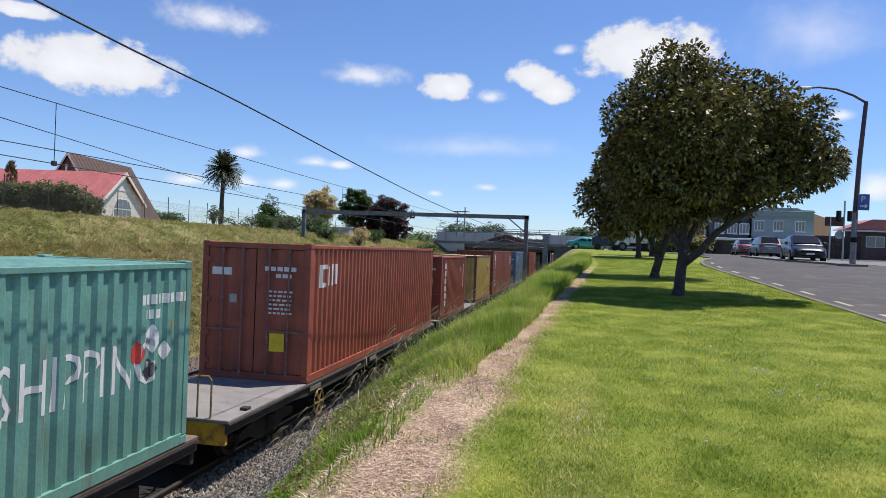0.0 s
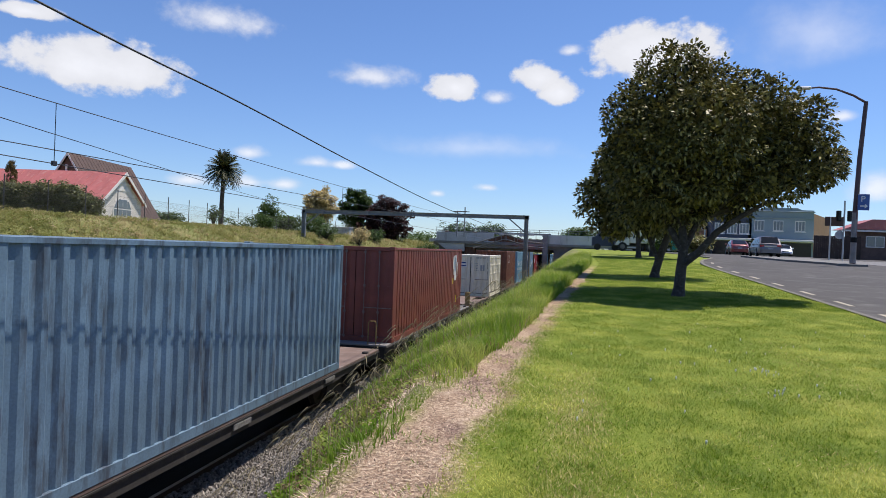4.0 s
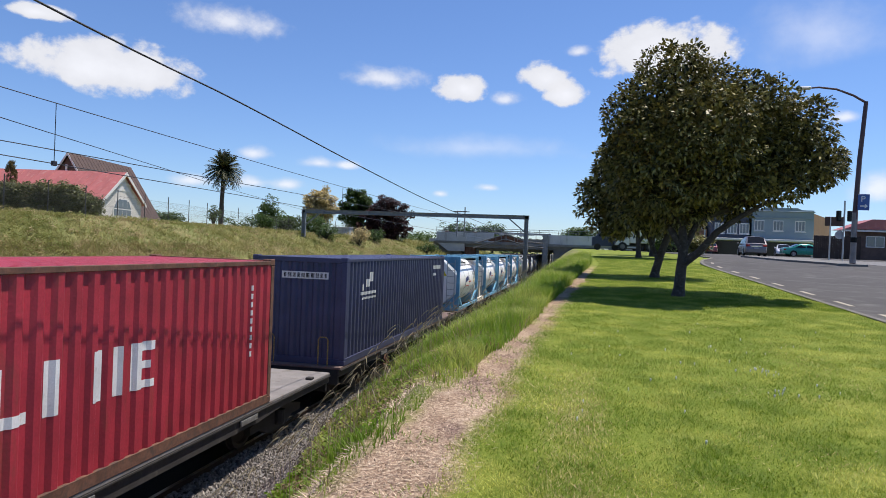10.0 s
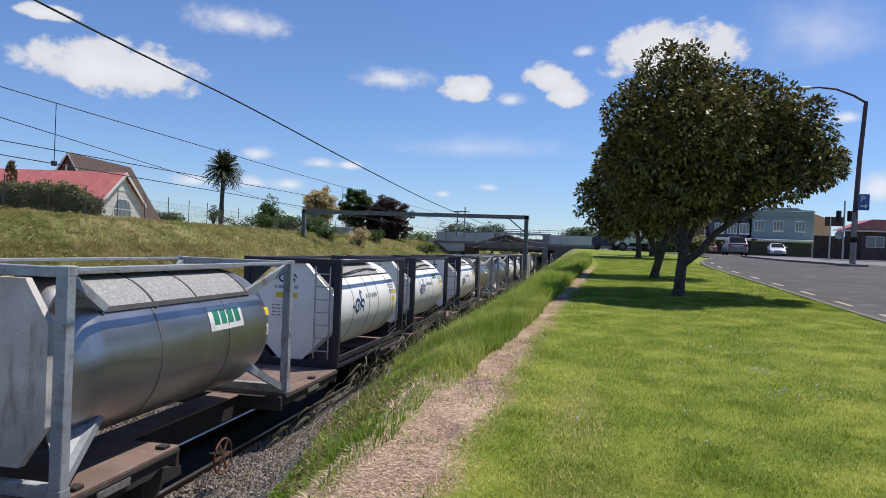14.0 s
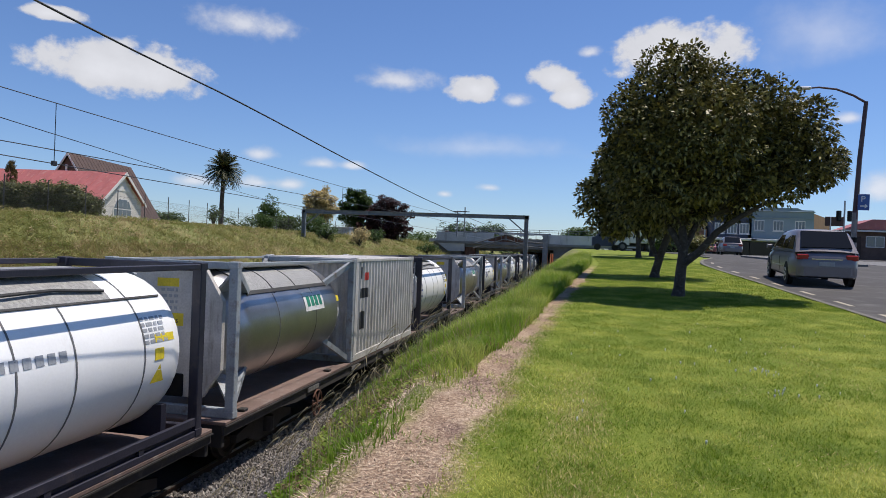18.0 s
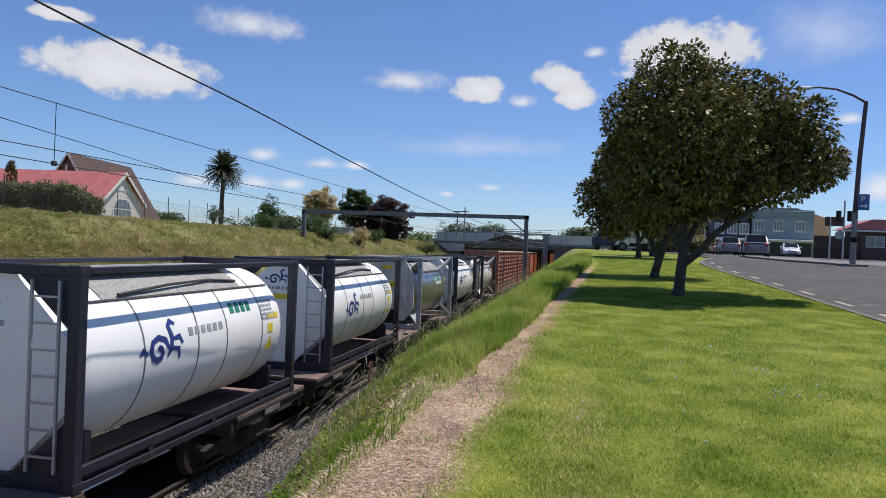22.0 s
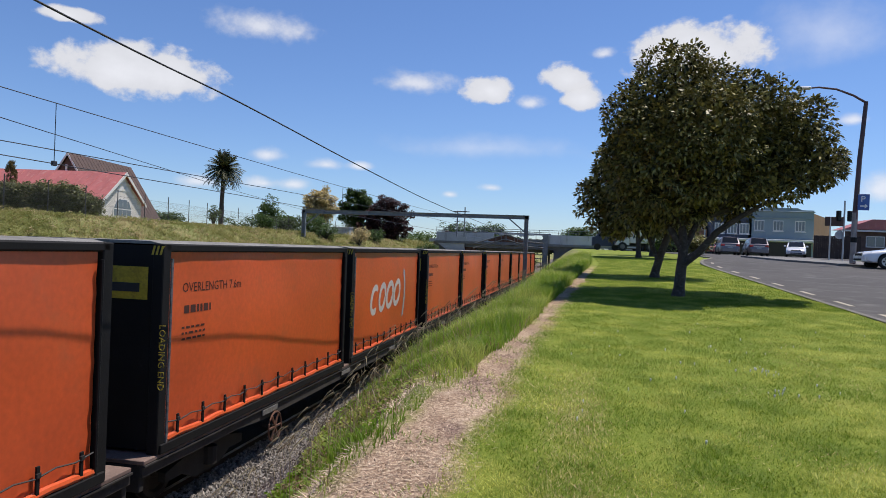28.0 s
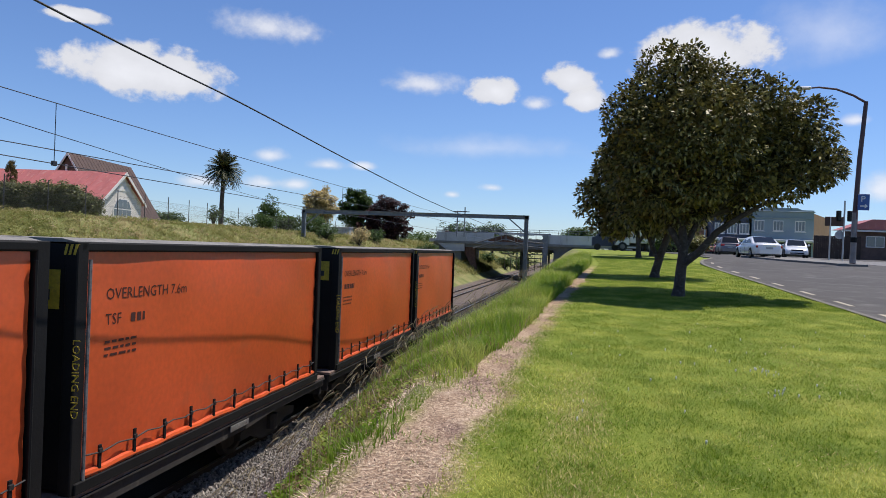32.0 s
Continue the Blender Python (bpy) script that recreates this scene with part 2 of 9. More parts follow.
def lettering(text, size, thick=0.002):
    """A mesh of words, in its own x and y."""
    cu = bpy.data.curves.new("words", "FONT")
    cu.body, cu.size, cu.extrude, cu.resolution_u = text, size, thick, 2
    ob = bpy.data.objects.new("words", cu)
    me = bpy.data.meshes.new_from_object(ob)
    bpy.data.objects.remove(ob)
    bpy.data.curves.remove(cu)
    return me


ON_SIDE = Matrix(((0, 0, 1, 0), (1, 0, 0, 0), (0, 1, 0, 0), (0, 0, 0, 1)))
ON_END = Matrix(((1, 0, 0, 0), (0, 0, -1, 0), (0, 1, 0, 0), (0, 0, 0, 1)))

# ---------------------------------------------------------------- the lie of the land
RAIL = -2.25          # top of the rails
DECK = -1.30          # top of the wagon decks
TRACK, TRACK_2 = -6.52, -10.27
HEADING = -math.degrees(math.atan(0.0115))      # the turn of the line


def ease(a, b, x):
    t = min(max((x - a) / (b - a), 0.0), 1.0)
    return t * t * (3 - 2 * t)


def rise(y):
    """The height of the lawn and the road, which climb to the bridge."""
    y = max(y, -12)
    if y < 36:
        return 0.042 * y
    return 1.512 + 0.60 * (1 - math.exp(-(y - 36) / 30.0)) + 0.004 * min(y - 36, 150)


def crest(y):
    return -1.42 + 0.1 * min(max(y - 6.3, 0), 20)


def veer(y):
    """How far the line has drifted towards the road, which it meets at a slight angle."""
    return 0.0115 * (min(y, 150.0) - 9.0)


def land(x, y):
    top = rise(y)
    c = crest(y) - veer(y)
    x = x - veer(y)
    if x > c:
        return top
    if x > -4.3:
        # a full shoulder that falls steeply to the ballast; worn to an even slope at the near end
        t = (c - x) / (c + 4.3)
        p = 0.82 + 0.72 * ease(5.8, 9.5, y)
        return top + (-2.15 - top) * t ** p
    if x > -12.2:
        return -2.15 - 0.228 * ease(-4.3, -4.8, x) + 0.13 * ease(-11.2, -12.2, x)
    b = -2.25 + 4.65 * min(max((-12.2 - x) / 10.0, 0), 1) + 0.35 * math.sin(math.pi * min(max((-12.2 - x) / 10.0, 0), 1))
    far = 0.9 * ease(22, 60, -x) + 0.6 * ease(60, 160, -x)
    return b + far - 0.5 * ease(70, 130, y) * ease(12, 22, -x)


def wobble(x, y):
    k = 0.06 if -4.3 + veer(y) < x < crest(y) or x < -12.2 else 0.012
    return k * noise.noise(Vector((x * 0.9, y * 0.9, 3.0))) if abs(x) < 80 and abs(y) < 140 else 0.0


def spaced(marks):
    out = []
    for a, b, d in marks:
        k = max(1, round((b - a) / d))
        out += [a + (b - a) * i / k for i in range(k)]
    return out + [marks[-1][1]]


XS = spaced([(-4000, -400, 600), (-400, -80, 40), (-80, -26, 3), (-26, -12.2, 0.6), (-12.2, -4.8, 0.6), (-4.8, 0.2, 0.2),
             (0.2, 5.9, 0.4), (5.9, 30, 1.5), (30, 120, 10), (120, 400, 40), (400, 4000, 600)])
YS = spaced([(-400, -20, 40), (-20, 2, 1.5), (2, 20, 0.3), (20, 60, 0.7), (60, 150, 3), (150, 500, 35), (500, 4500, 800)])
gv = [(x, y, land(x, y) + wobble(x, y) - (0.05 if 5.7 < x < 40 and y < 130 else 0)) for y in YS for x in XS]
nx = len(XS)
gf = [(j * nx + i, j * nx + i + 1, (j + 1) * nx + i + 1, (j + 1) * nx + i) for j in range(len(YS) - 1) for i in range(nx - 1)]


def ground_material():
    """Lawn, straw path, grassy banks and ballast, told apart by where they lie."""
    m, n, l = nodes_of("ground_cover")
    p = n["Principled BSDF"]
    p.inputs["Roughness"].default_value, p.inputs["Specular IOR Level"].default_value = 0.9, 0.15
    co = n.new("ShaderNodeTexCoord")
    sep = n.new("ShaderNodeSeparateXYZ")
    l.new(co.outputs["Object"], sep.inputs[0])

    def num(op, a, b=None, c=None):
        q = n.new("ShaderNodeMath")
        q.operation = op
        for i, val in enumerate((a, b, c)):
            if val is None:
                continue
            if isinstance(val, (int, float)):
                q.inputs[i].default_value = val
            else:
                l.new(val, q.inputs[i])
        return q.outputs[0]

    def noise_of(scale, detail=5, rough=0.6):
        q = n.new("ShaderNodeTexNoise")
        q.inputs["Scale"].default_value, q.inputs["Detail"].default_value, q.inputs["Roughness"].default_value = scale, detail, rough
        l.new(co.outputs["Object"], q.inputs["Vector"])
        return q.outputs["Fac"]

    def step(v, a, b):
        q = n.new("ShaderNodeMapRange")
        q.interpolation_type = "SMOOTHSTEP"
        q.inputs["From Min"].default_value, q.inputs["From Max"].default_value = a, b
        l.new(v, q.inputs["Value"])
        return q.outputs["Result"]

    def shades(v, *stops):
        q = n.new("ShaderNodeValToRGB")
        e = q.color_ramp.elements
        e[0].position, e[0].color = stops[0][0], rgb(stops[0][1])
        e[1].position, e[1].color = stops[-1][0], rgb(stops[-1][1])
        for pos, col in stops[1:-1]:
            k = e.new(pos)
            k.color = rgb(col)
        l.new(v, q.inputs["Fac"])
        return q.outputs["Color"]

    def mix(f, a, b):
        q = n.new("ShaderNodeMix")
        q.data_type = "RGBA"
        l.new(f, q.inputs["Factor"])
        l.new(a, q.inputs["A"])
        l.new(b, q.inputs["B"])
        return q.outputs["Result"]

    x, y = sep.outputs["X"], sep.outputs["Y"]
    xt = num("SUBTRACT", x, num("MULTIPLY", num("SUBTRACT", num("MINIMUM", y, 150.0), 9.0), 0.0115))
    big, mid, fine = noise_of(0.35), noise_of(2.2), noise_of(38, 6, 0.7)
    lawn = shades(num("ADD", num("MULTIPLY", mid, 0.55), num("MULTIPLY", fine, 0.45)),
                  (0.34, (0.10, 0.145, 0.016)), (0.52, (0.19, 0.235, 0.032)), (0.68, (0.33, 0.31, 0.075)))
    straw = shades(num("ADD", num("MULTIPLY", fine, 0.7), num("MULTIPLY", mid, 0.3)), (0.38, (0.12, 0.078, 0.056)), (0.5, (0.36, 0.245, 0.165)), (0.62, (0.68, 0.545, 0.39)))
    rot = shades(fine, (0.38, (0.07, 0.045, 0.035)), (0.6, (0.30, 0.20, 0.16)))
    straw = mix(step(noise_of(1.9, 5), 0.50, 0.72), straw, rot)
    bank = shades(num("ADD", num("MULTIPLY", big, 0.6), num("MULTIPLY", fine, 0.4)),
                  (0.36, (0.12, 0.15, 0.04)), (0.5, (0.19, 0.20, 0.07)), (0.62, (0.28, 0.24, 0.11)))
    stone = shades(noise_of(60, 4, 0.7), (0.35, (0.07, 0.065, 0.06)), (0.5, (0.20, 0.19, 0.18)), (0.66, (0.38, 0.36, 0.34)))
    edge = num("MULTIPLY", num("SUBTRACT", noise_of(1.3), 0.5), 1.1)
    # the trodden straw path: a band along the top of the bank, narrower further on
    line = num("ADD", -1.06, num("MULTIPLY", num("MAXIMUM", num("MINIMUM", num("SUBTRACT", y, 3.8), 25.0), 0.0), 0.083))
    half = num("MAXIMUM", num("SUBTRACT", 0.33, num("MULTIPLY", num("MAXIMUM", num("SUBTRACT", y, 4.0), 0.0), 0.03)), 0.13)
    off = num("ABSOLUTE", num("ADD", num("SUBTRACT", x, line), num("MULTIPLY", edge, 0.6)))
    on_path = num("SUBTRACT", 1.0, step(num("SUBTRACT", off, half), -0.10, 0.16))
    on_path = num("MULTIPLY", on_path, num("SUBTRACT", 1.0, step(y, 23.0, 29.0)))
    right = step(num("ADD", num("SUBTRACT", x, line), num("MULTIPLY", edge, 0.5)), -0.6, -0.2)
    col = mix(right, bank, lawn)
    col = mix(on_path, col, straw)
    thin = num("MULTIPLY", num("SUBTRACT", 1.0, step(num("ADD", y, num("MULTIPLY", edge, 4.0)), 6.0, 8.4)), num("MULTIPLY", num("SUBTRACT", 1.0, right), step(x, -2.45, -2.0)))
    col = mix(num("MULTIPLY", thin, step(noise_of(2.6, 4), 0.42, 0.56)), col, straw)
    bed = num("MULTIPLY", step(num("ADD", xt, num("MULTIPLY", edge, 0.5)), -12.3, -11.9), num("SUBTRACT", 1.0, step(num("ADD", num("ADD", xt, num("MULTIPLY", num("MAXIMUM", num("MINIMUM", num("SUBTRACT", y, 7.0), 10.0), 0.0), 0.13)), num("MULTIPLY", edge, 0.7)), -3.3, -2.85)))
    # the shade beneath the train, painted into the ballast as a near-black band
    shade_stone = shades(noise_of(50, 4, 0.7), (0.35, (0.012, 0.011, 0.010)), (0.66, (0.045, 0.040, 0.035)))
    under_train = num("MULTIPLY", step(xt, -7.9, -7.5), num("SUBTRACT", 1.0, step(num("ADD", xt, num("MULTIPLY", edge, 0.3)), -5.85, -5.5)))
    rusty = shades(noise_of(50, 4, 0.7), (0.35, (0.055, 0.043, 0.036)), (0.66, (0.21, 0.17, 0.14)))
    stone = mix(num("MAXIMUM", num("SUBTRACT", 1.0, step(xt, -9.1, -8.6)), step(y, 24.0, 44.0)), stone, rusty)
    col = mix(bed, col, mix(under_train, stone, shade_stone))
    l.new(col, p.inputs["Base Color"])
    b = n.new("ShaderNodeBump")
    b.inputs["Strength"].default_value, b.inputs["Distance"].default_value = 0.6, 0.03
    l.new(fine, b.inputs["Height"])
    l.new(b.outputs["Normal"], p.inputs["Normal"])
    return m


gm = Mesh()
gm.v, gm.f = gv, gf
ground = solid("ground", gm, ground_material(), "mown lawn, straw path and grassy railway cutting", "ground", kind="structure", smooth=False, fix=False)
ground.data.shade_smooth()

# ---------------------------------------------------------------- road
M_ASPHALT = surface("asphalt", (0.075, 0.070, 0.067), 0.9, var=0.12, scale=0.5, fine=55, dirt=(0.13, 0.125, 0.12), amount=0.42, bump=0.25, spec=0.3)
M_KERB = surface("kerb_concrete", (0.14, 0.13, 0.11), 0.85, var=0.2, scale=3, dirt=(0.16, 0.15, 0.12), amount=0.45)
M_LINE = surface("road_paint", (0.42, 0.37, 0.27), 0.7, var=0.2, fine=60, dirt=(0.2, 0.19, 0.18), amount=0.36)


def edge_x(y):
    """The near edge of the road: straight, then it swings to meet the bridge road."""
    return 5.62 + 2.6 * ease(26, 44, y) ** 2


def strip(f0, f1, ys, lift, thick=0.12, base=None):
    m = Mesh()
    v, f = [], []
    for y in ys:
        a, b = f0(y), f1(y)
        h = base(y) if base else rise(y)
        v += [(a, y, h + lift), (b, y, h + lift), (b, y, h + lift - thick), (a, y, h + lift - thick)]
    k = len(ys)
    for i in range(k - 1):
        for a, b in ((0, 1), (1, 2), (2, 3), (3, 0)):
            f.append((i * 4 + a, i * 4 + b, i * 4 + 4 + b, i * 4 + 4 + a))
    f += [(0, 1, 2, 3), ((k - 1) * 4 + 3, (k - 1) * 4 + 2, (k - 1) * 4 + 1, (k - 1) * 4)]
    return m.add(v, f)


RY = [-14 + i * 1.0 for i in range(125)]
road = solid("road", strip(lambda y: edge_x(y) + 0.1, lambda y: 15.5 + 22 * ease(40, 52, y), RY, -0.012, 0.05), M_ASPHALT,
             "grey asphalt road climbing towards an intersection", "road", kind="structure")
kerb_far = thing("kerb", "low worn concrete kerb along the grass verge", "kerb", kind="structure")
ky = -12.0
kerb_stone = None
while ky < 50:
    y0, y1 = ky, ky + 1.18
    m = Mesh()
    a0, a1 = edge_x(y0), edge_x(y1)
    z0, z1 = rise(y0), rise(y1)
    m.add([(a0 - .06, y0, z0 + .02), (a0 + .09, y0, z0 + .015), (a0 + .11, y0, z0 - .1), (a0 - .06, y0, z0 - .1),
           (a1 - .06, y1, z1 + .02), (a1 + .09, y1, z1 + .015), (a1 + .11, y1, z1 - .1), (a1 - .06, y1, z1 - .1)],
          [(0, 1, 2, 3), (7, 6, 5, 4), (0, 4, 5, 1), (1, 5, 6, 2), (2, 6, 7, 3), (3, 7, 4, 0)])
    part("kerb_stone", m, M_KERB, kerb_far)
    ky += 1.2
marks = thing("road_marking", "worn cream dashes of paint along the road edge", "road marking", kind="structure")
for y in [9.2, 11.6, 14.0, 16.4, 18.8, 21.4, 24.0, 26.8, 29.8, 33.0]:
    m = Mesh()
    x0 = edge_x(y) + 0.42
    x1 = edge_x(y + 1.0) + 0.42
    m.add([(x0, y, rise(y) - .006), (x0 + .11, y, rise(y) - .006), (x1 + .11, y + 1, rise(y + 1) - .006), (x1, y + 1, rise(y + 1) - .006),
           (x0, y, rise(y) - .02), (x0 + .11, y, rise(y) - .02), (x1 + .11, y + 1, rise(y + 1) - .02), (x1, y + 1, rise(y + 1) - .02)],
          [(0, 1, 2, 3), (7, 6, 5, 4), (0, 4, 5, 1), (1, 5, 6, 2), (2, 6, 7, 3), (3, 7, 4, 0)])
    part("dash", m, M_LINE, marks)
# the far footpath with its kerb, where the lamp stands
pave = solid("pavement", strip(lambda y: 12.6 - 1.1 * ease(36.5, 41, y), lambda y: 13.9 + .12 * (y - 36), [35.6 + i * 0.5 for i in range(30)], 0.09, 0.3),
             surface("footpath_concrete", (0.17, 0.165, 0.155), 0.9, var=0.15, scale=2), "low concrete traffic island with a worn kerb", "pavement", kind="structure")
yard = solid("forecourt", strip(lambda y: 15.4, lambda y: 40, [-10 + 2.0 * i for i in range(31)], 0.0, 0.06), surface("pale_asphalt", (0.17, 0.165, 0.16), 0.9, scale=0.6, fine=50),
             "pale asphalt forecourt beside the road", "forecourt", kind="structure")

# ---------------------------------------------------------------- railway tracks
M_BALLAST = surface("ballast_stone", (0.25, 0.225, 0.195), 0.9, var=0.25, scale=9, fine=80, island=True, spread=0.45)
M_RAIL = surface("rail_steel", (0.05, 0.031, 0.023), 0.6, 0.4, var=0.25, scale=5)
M_RAILTOP = surface("rail_head", (0.42, 0.41, 0.40), 0.3, 0.9, var=0.1)
M_SLEEPER = surface("sleeper", (0.035, 0.028, 0.023), 0.9, var=0.25, scale=4, spread=0.25)
sleeper_mesh = Mesh().box(-1.05, 1.05, -0.11, 0.11, -0.16, 0, 0.015).data("sleeper")
sleeper_mesh.materials.append(M_SLEEPER)
for tx in (TRACK, TRACK_2):
    tr = thing("railway_track", "rusty railway track on grey stone ballast", "railway track", pose(tx + veer(0), 0, RAIL, 0, 0, HEADING), "railway tracks", "structure")
    for s in (-0.55, 0.55):
        prof = [(-.065, -.15), (.065, -.15), (.065, -.135), (.012, -.12), (.012, -.04), (.036, -.03), (.036, -.004), (-.036, -.004), (-.036, -.03), (-.012, -.04), (-.012, -.12), (-.065, -.135)]
        r = part("rail", Mesh().prism([(s + a, b) for a, b in prof], -20, 330, "y"), M_RAIL, tr)
        part("rail_head", Mesh().box(s - .034, s + .034, -20, 330, -.004, 0), M_RAILTOP, r, "polished running surface")
    for i in range(140):
        ob = new("sleeper", sleeper_mesh)
        ob.parent = tr
        ob.matrix_basis = Matrix.Translation((random.uniform(-.02, .02), 2 + i * 0.68, -0.15)) @ pose(0, 0, 0, 0, 0, random.uniform(-1, 1))
# loose ballast stones
rng = np.random.default_rng(4)


def scatter_stones(name, count, xs, ys, size, zf, label, mat=M_BALLAST):
    v, f = [], []
    o = np.array([(1, 0, 0), (-1, 0, 0), (0, 1, 0), (0, -1, 0), (0, 0, 1), (0, 0, -1)], float)
    t = [(0, 2, 4), (2, 1, 4), (1, 3, 4), (3, 0, 4), (2, 0, 5), (1, 2, 5), (3, 1, 5), (0, 3, 5)]
    for k in range(count):
        y = rng.uniform(*ys)
        x = rng.uniform(*xs) + veer(y)
        q = o * rng.uniform(0.6, 1.2, 3) * rng.uniform(*size) + rng.normal(0, 0.006, (6, 3))
        a = rng.uniform(0, 6.28)
        c, s = math.cos(a), math.sin(a)
        q = q @ np.array([(c, s, 0.3), (-s, c, 0.2), (0.2, -0.3, 1)])
        q += (x, y, zf(x, y))
        b = len(v)
        v += [tuple(w) for w in q]
        f += [tuple(i + b for i in w) for w in t]
    m = Mesh()
    m.v, m.f = v, f
    return solid(name, m, mat, label, "ballast", kind="stuff", fix=False)


scatter_stones("ballast", 17000, (-6.05, -3.95), (5.5, 24), (0.02, 0.045), lambda x, y: land(x, y) + 0.015, "loose grey crushed stone beside the rails")
scatter_stones("ballast", 6500, (-4.1, -2.75), (5.0, 13), (0.014, 0.034), lambda x, y: land(x, y) + 0.008, "grey crushed stone spilt up the foot of the bank")
scatter_stones("ballast", 13000, (-12.1, -8.7), (7.5, 34), (0.02, 0.04), lambda x, y: land(x, y) + 0.012, "loose rust-stained crushed stone of the far track", surface("rusty_ballast", (0.17, 0.135, 0.11), 0.9, var=0.25, scale=9, fine=80, island=True, spread=0.45))

# ---------------------------------------------------------------- the train
TRAIN = []            # (thing, distance along the line at the start of the clip)
SPEED = 14.60
PITCH, DEEP = 0.278, 0.042


def wave(L, y0=0.0, y1=None, pitch=PITCH, deep=DEEP, margin=0.10):
    """The trapezoid line of a corrugated panel as (along, inset), between y0 and y1."""
    y1 = L if y1 is None else y1
    n = max(1, round((L - 2 * margin) / pitch))
    p = (L - 2 * margin) / n
    pts = [(0, 0.0), (margin, 0.0)]
    for i in range(n):
        a = margin + i * p
        if deep < 0.03:
            pts += [(a + 0.68 * p, 0.0), (a + 0.77 * p, deep), (a + 0.90 * p, deep), (a + 0.98 * p, 0.0)]
        else:
            pts += [(a + 0.16 * p, 0.0), (a + 0.36 * p, deep), (a + 0.64 * p, deep), (a + 0.84 * p, 0.0)]
    pts += [(L - margin, 0.0), (L, 0.0)]
    out = []
    for (a, d), (b, e) in zip(pts, pts[1:]):
        if b <= y0 or a >= y1 or b - a < 1e-6:
            continue
        lo, hi = max(a, y0), min(b, y1)
        q = [(lo, d + (e - d) * (lo - a) / (b - a)), (hi, d + (e - d) * (hi - a) / (b - a))]
        out += q if not out else q[1:]
    return out


def sheet(line, z0, z1, place, thick=0.004):
    m = Mesh()
    k = len(line)
    v = [place(a, d, z) for z in (z0, z1) for a, d in line] + [place(a, d + thick, z) for z in (z0, z1) for a, d in line]
    f = []
    for i in range(k - 1):
        f += [(i, i + 1, k + i + 1, k + i), (2 * k + i, 3 * k + i, 3 * k + i + 1, 2 * k + i + 1)]
        f += [(k + i, k + i + 1, 3 * k + i + 1, 3 * k + i), (i, 2 * k + i, 2 * k + i + 1, i + 1)]
    return m.add(v, f)


def join(shapes):
    m = Mesh()
    for s in shapes:
        m.add(s.v, s.f)
    return m


W = 2.438
M_ROD = surface("dull_locking_bar", (0.21, 0.15, 0.14), 0.7, 0.1, var=0.25, scale=6, dirt=(0.1, 0.06, 0.05), amount=0.4)
M_HEADSTOCK = surface("dirty_yellow_beam", (0.52, 0.30, 0.02), 0.7, var=0.3, dirt=(0.08, 0.06, 0.04), amount=0.45)


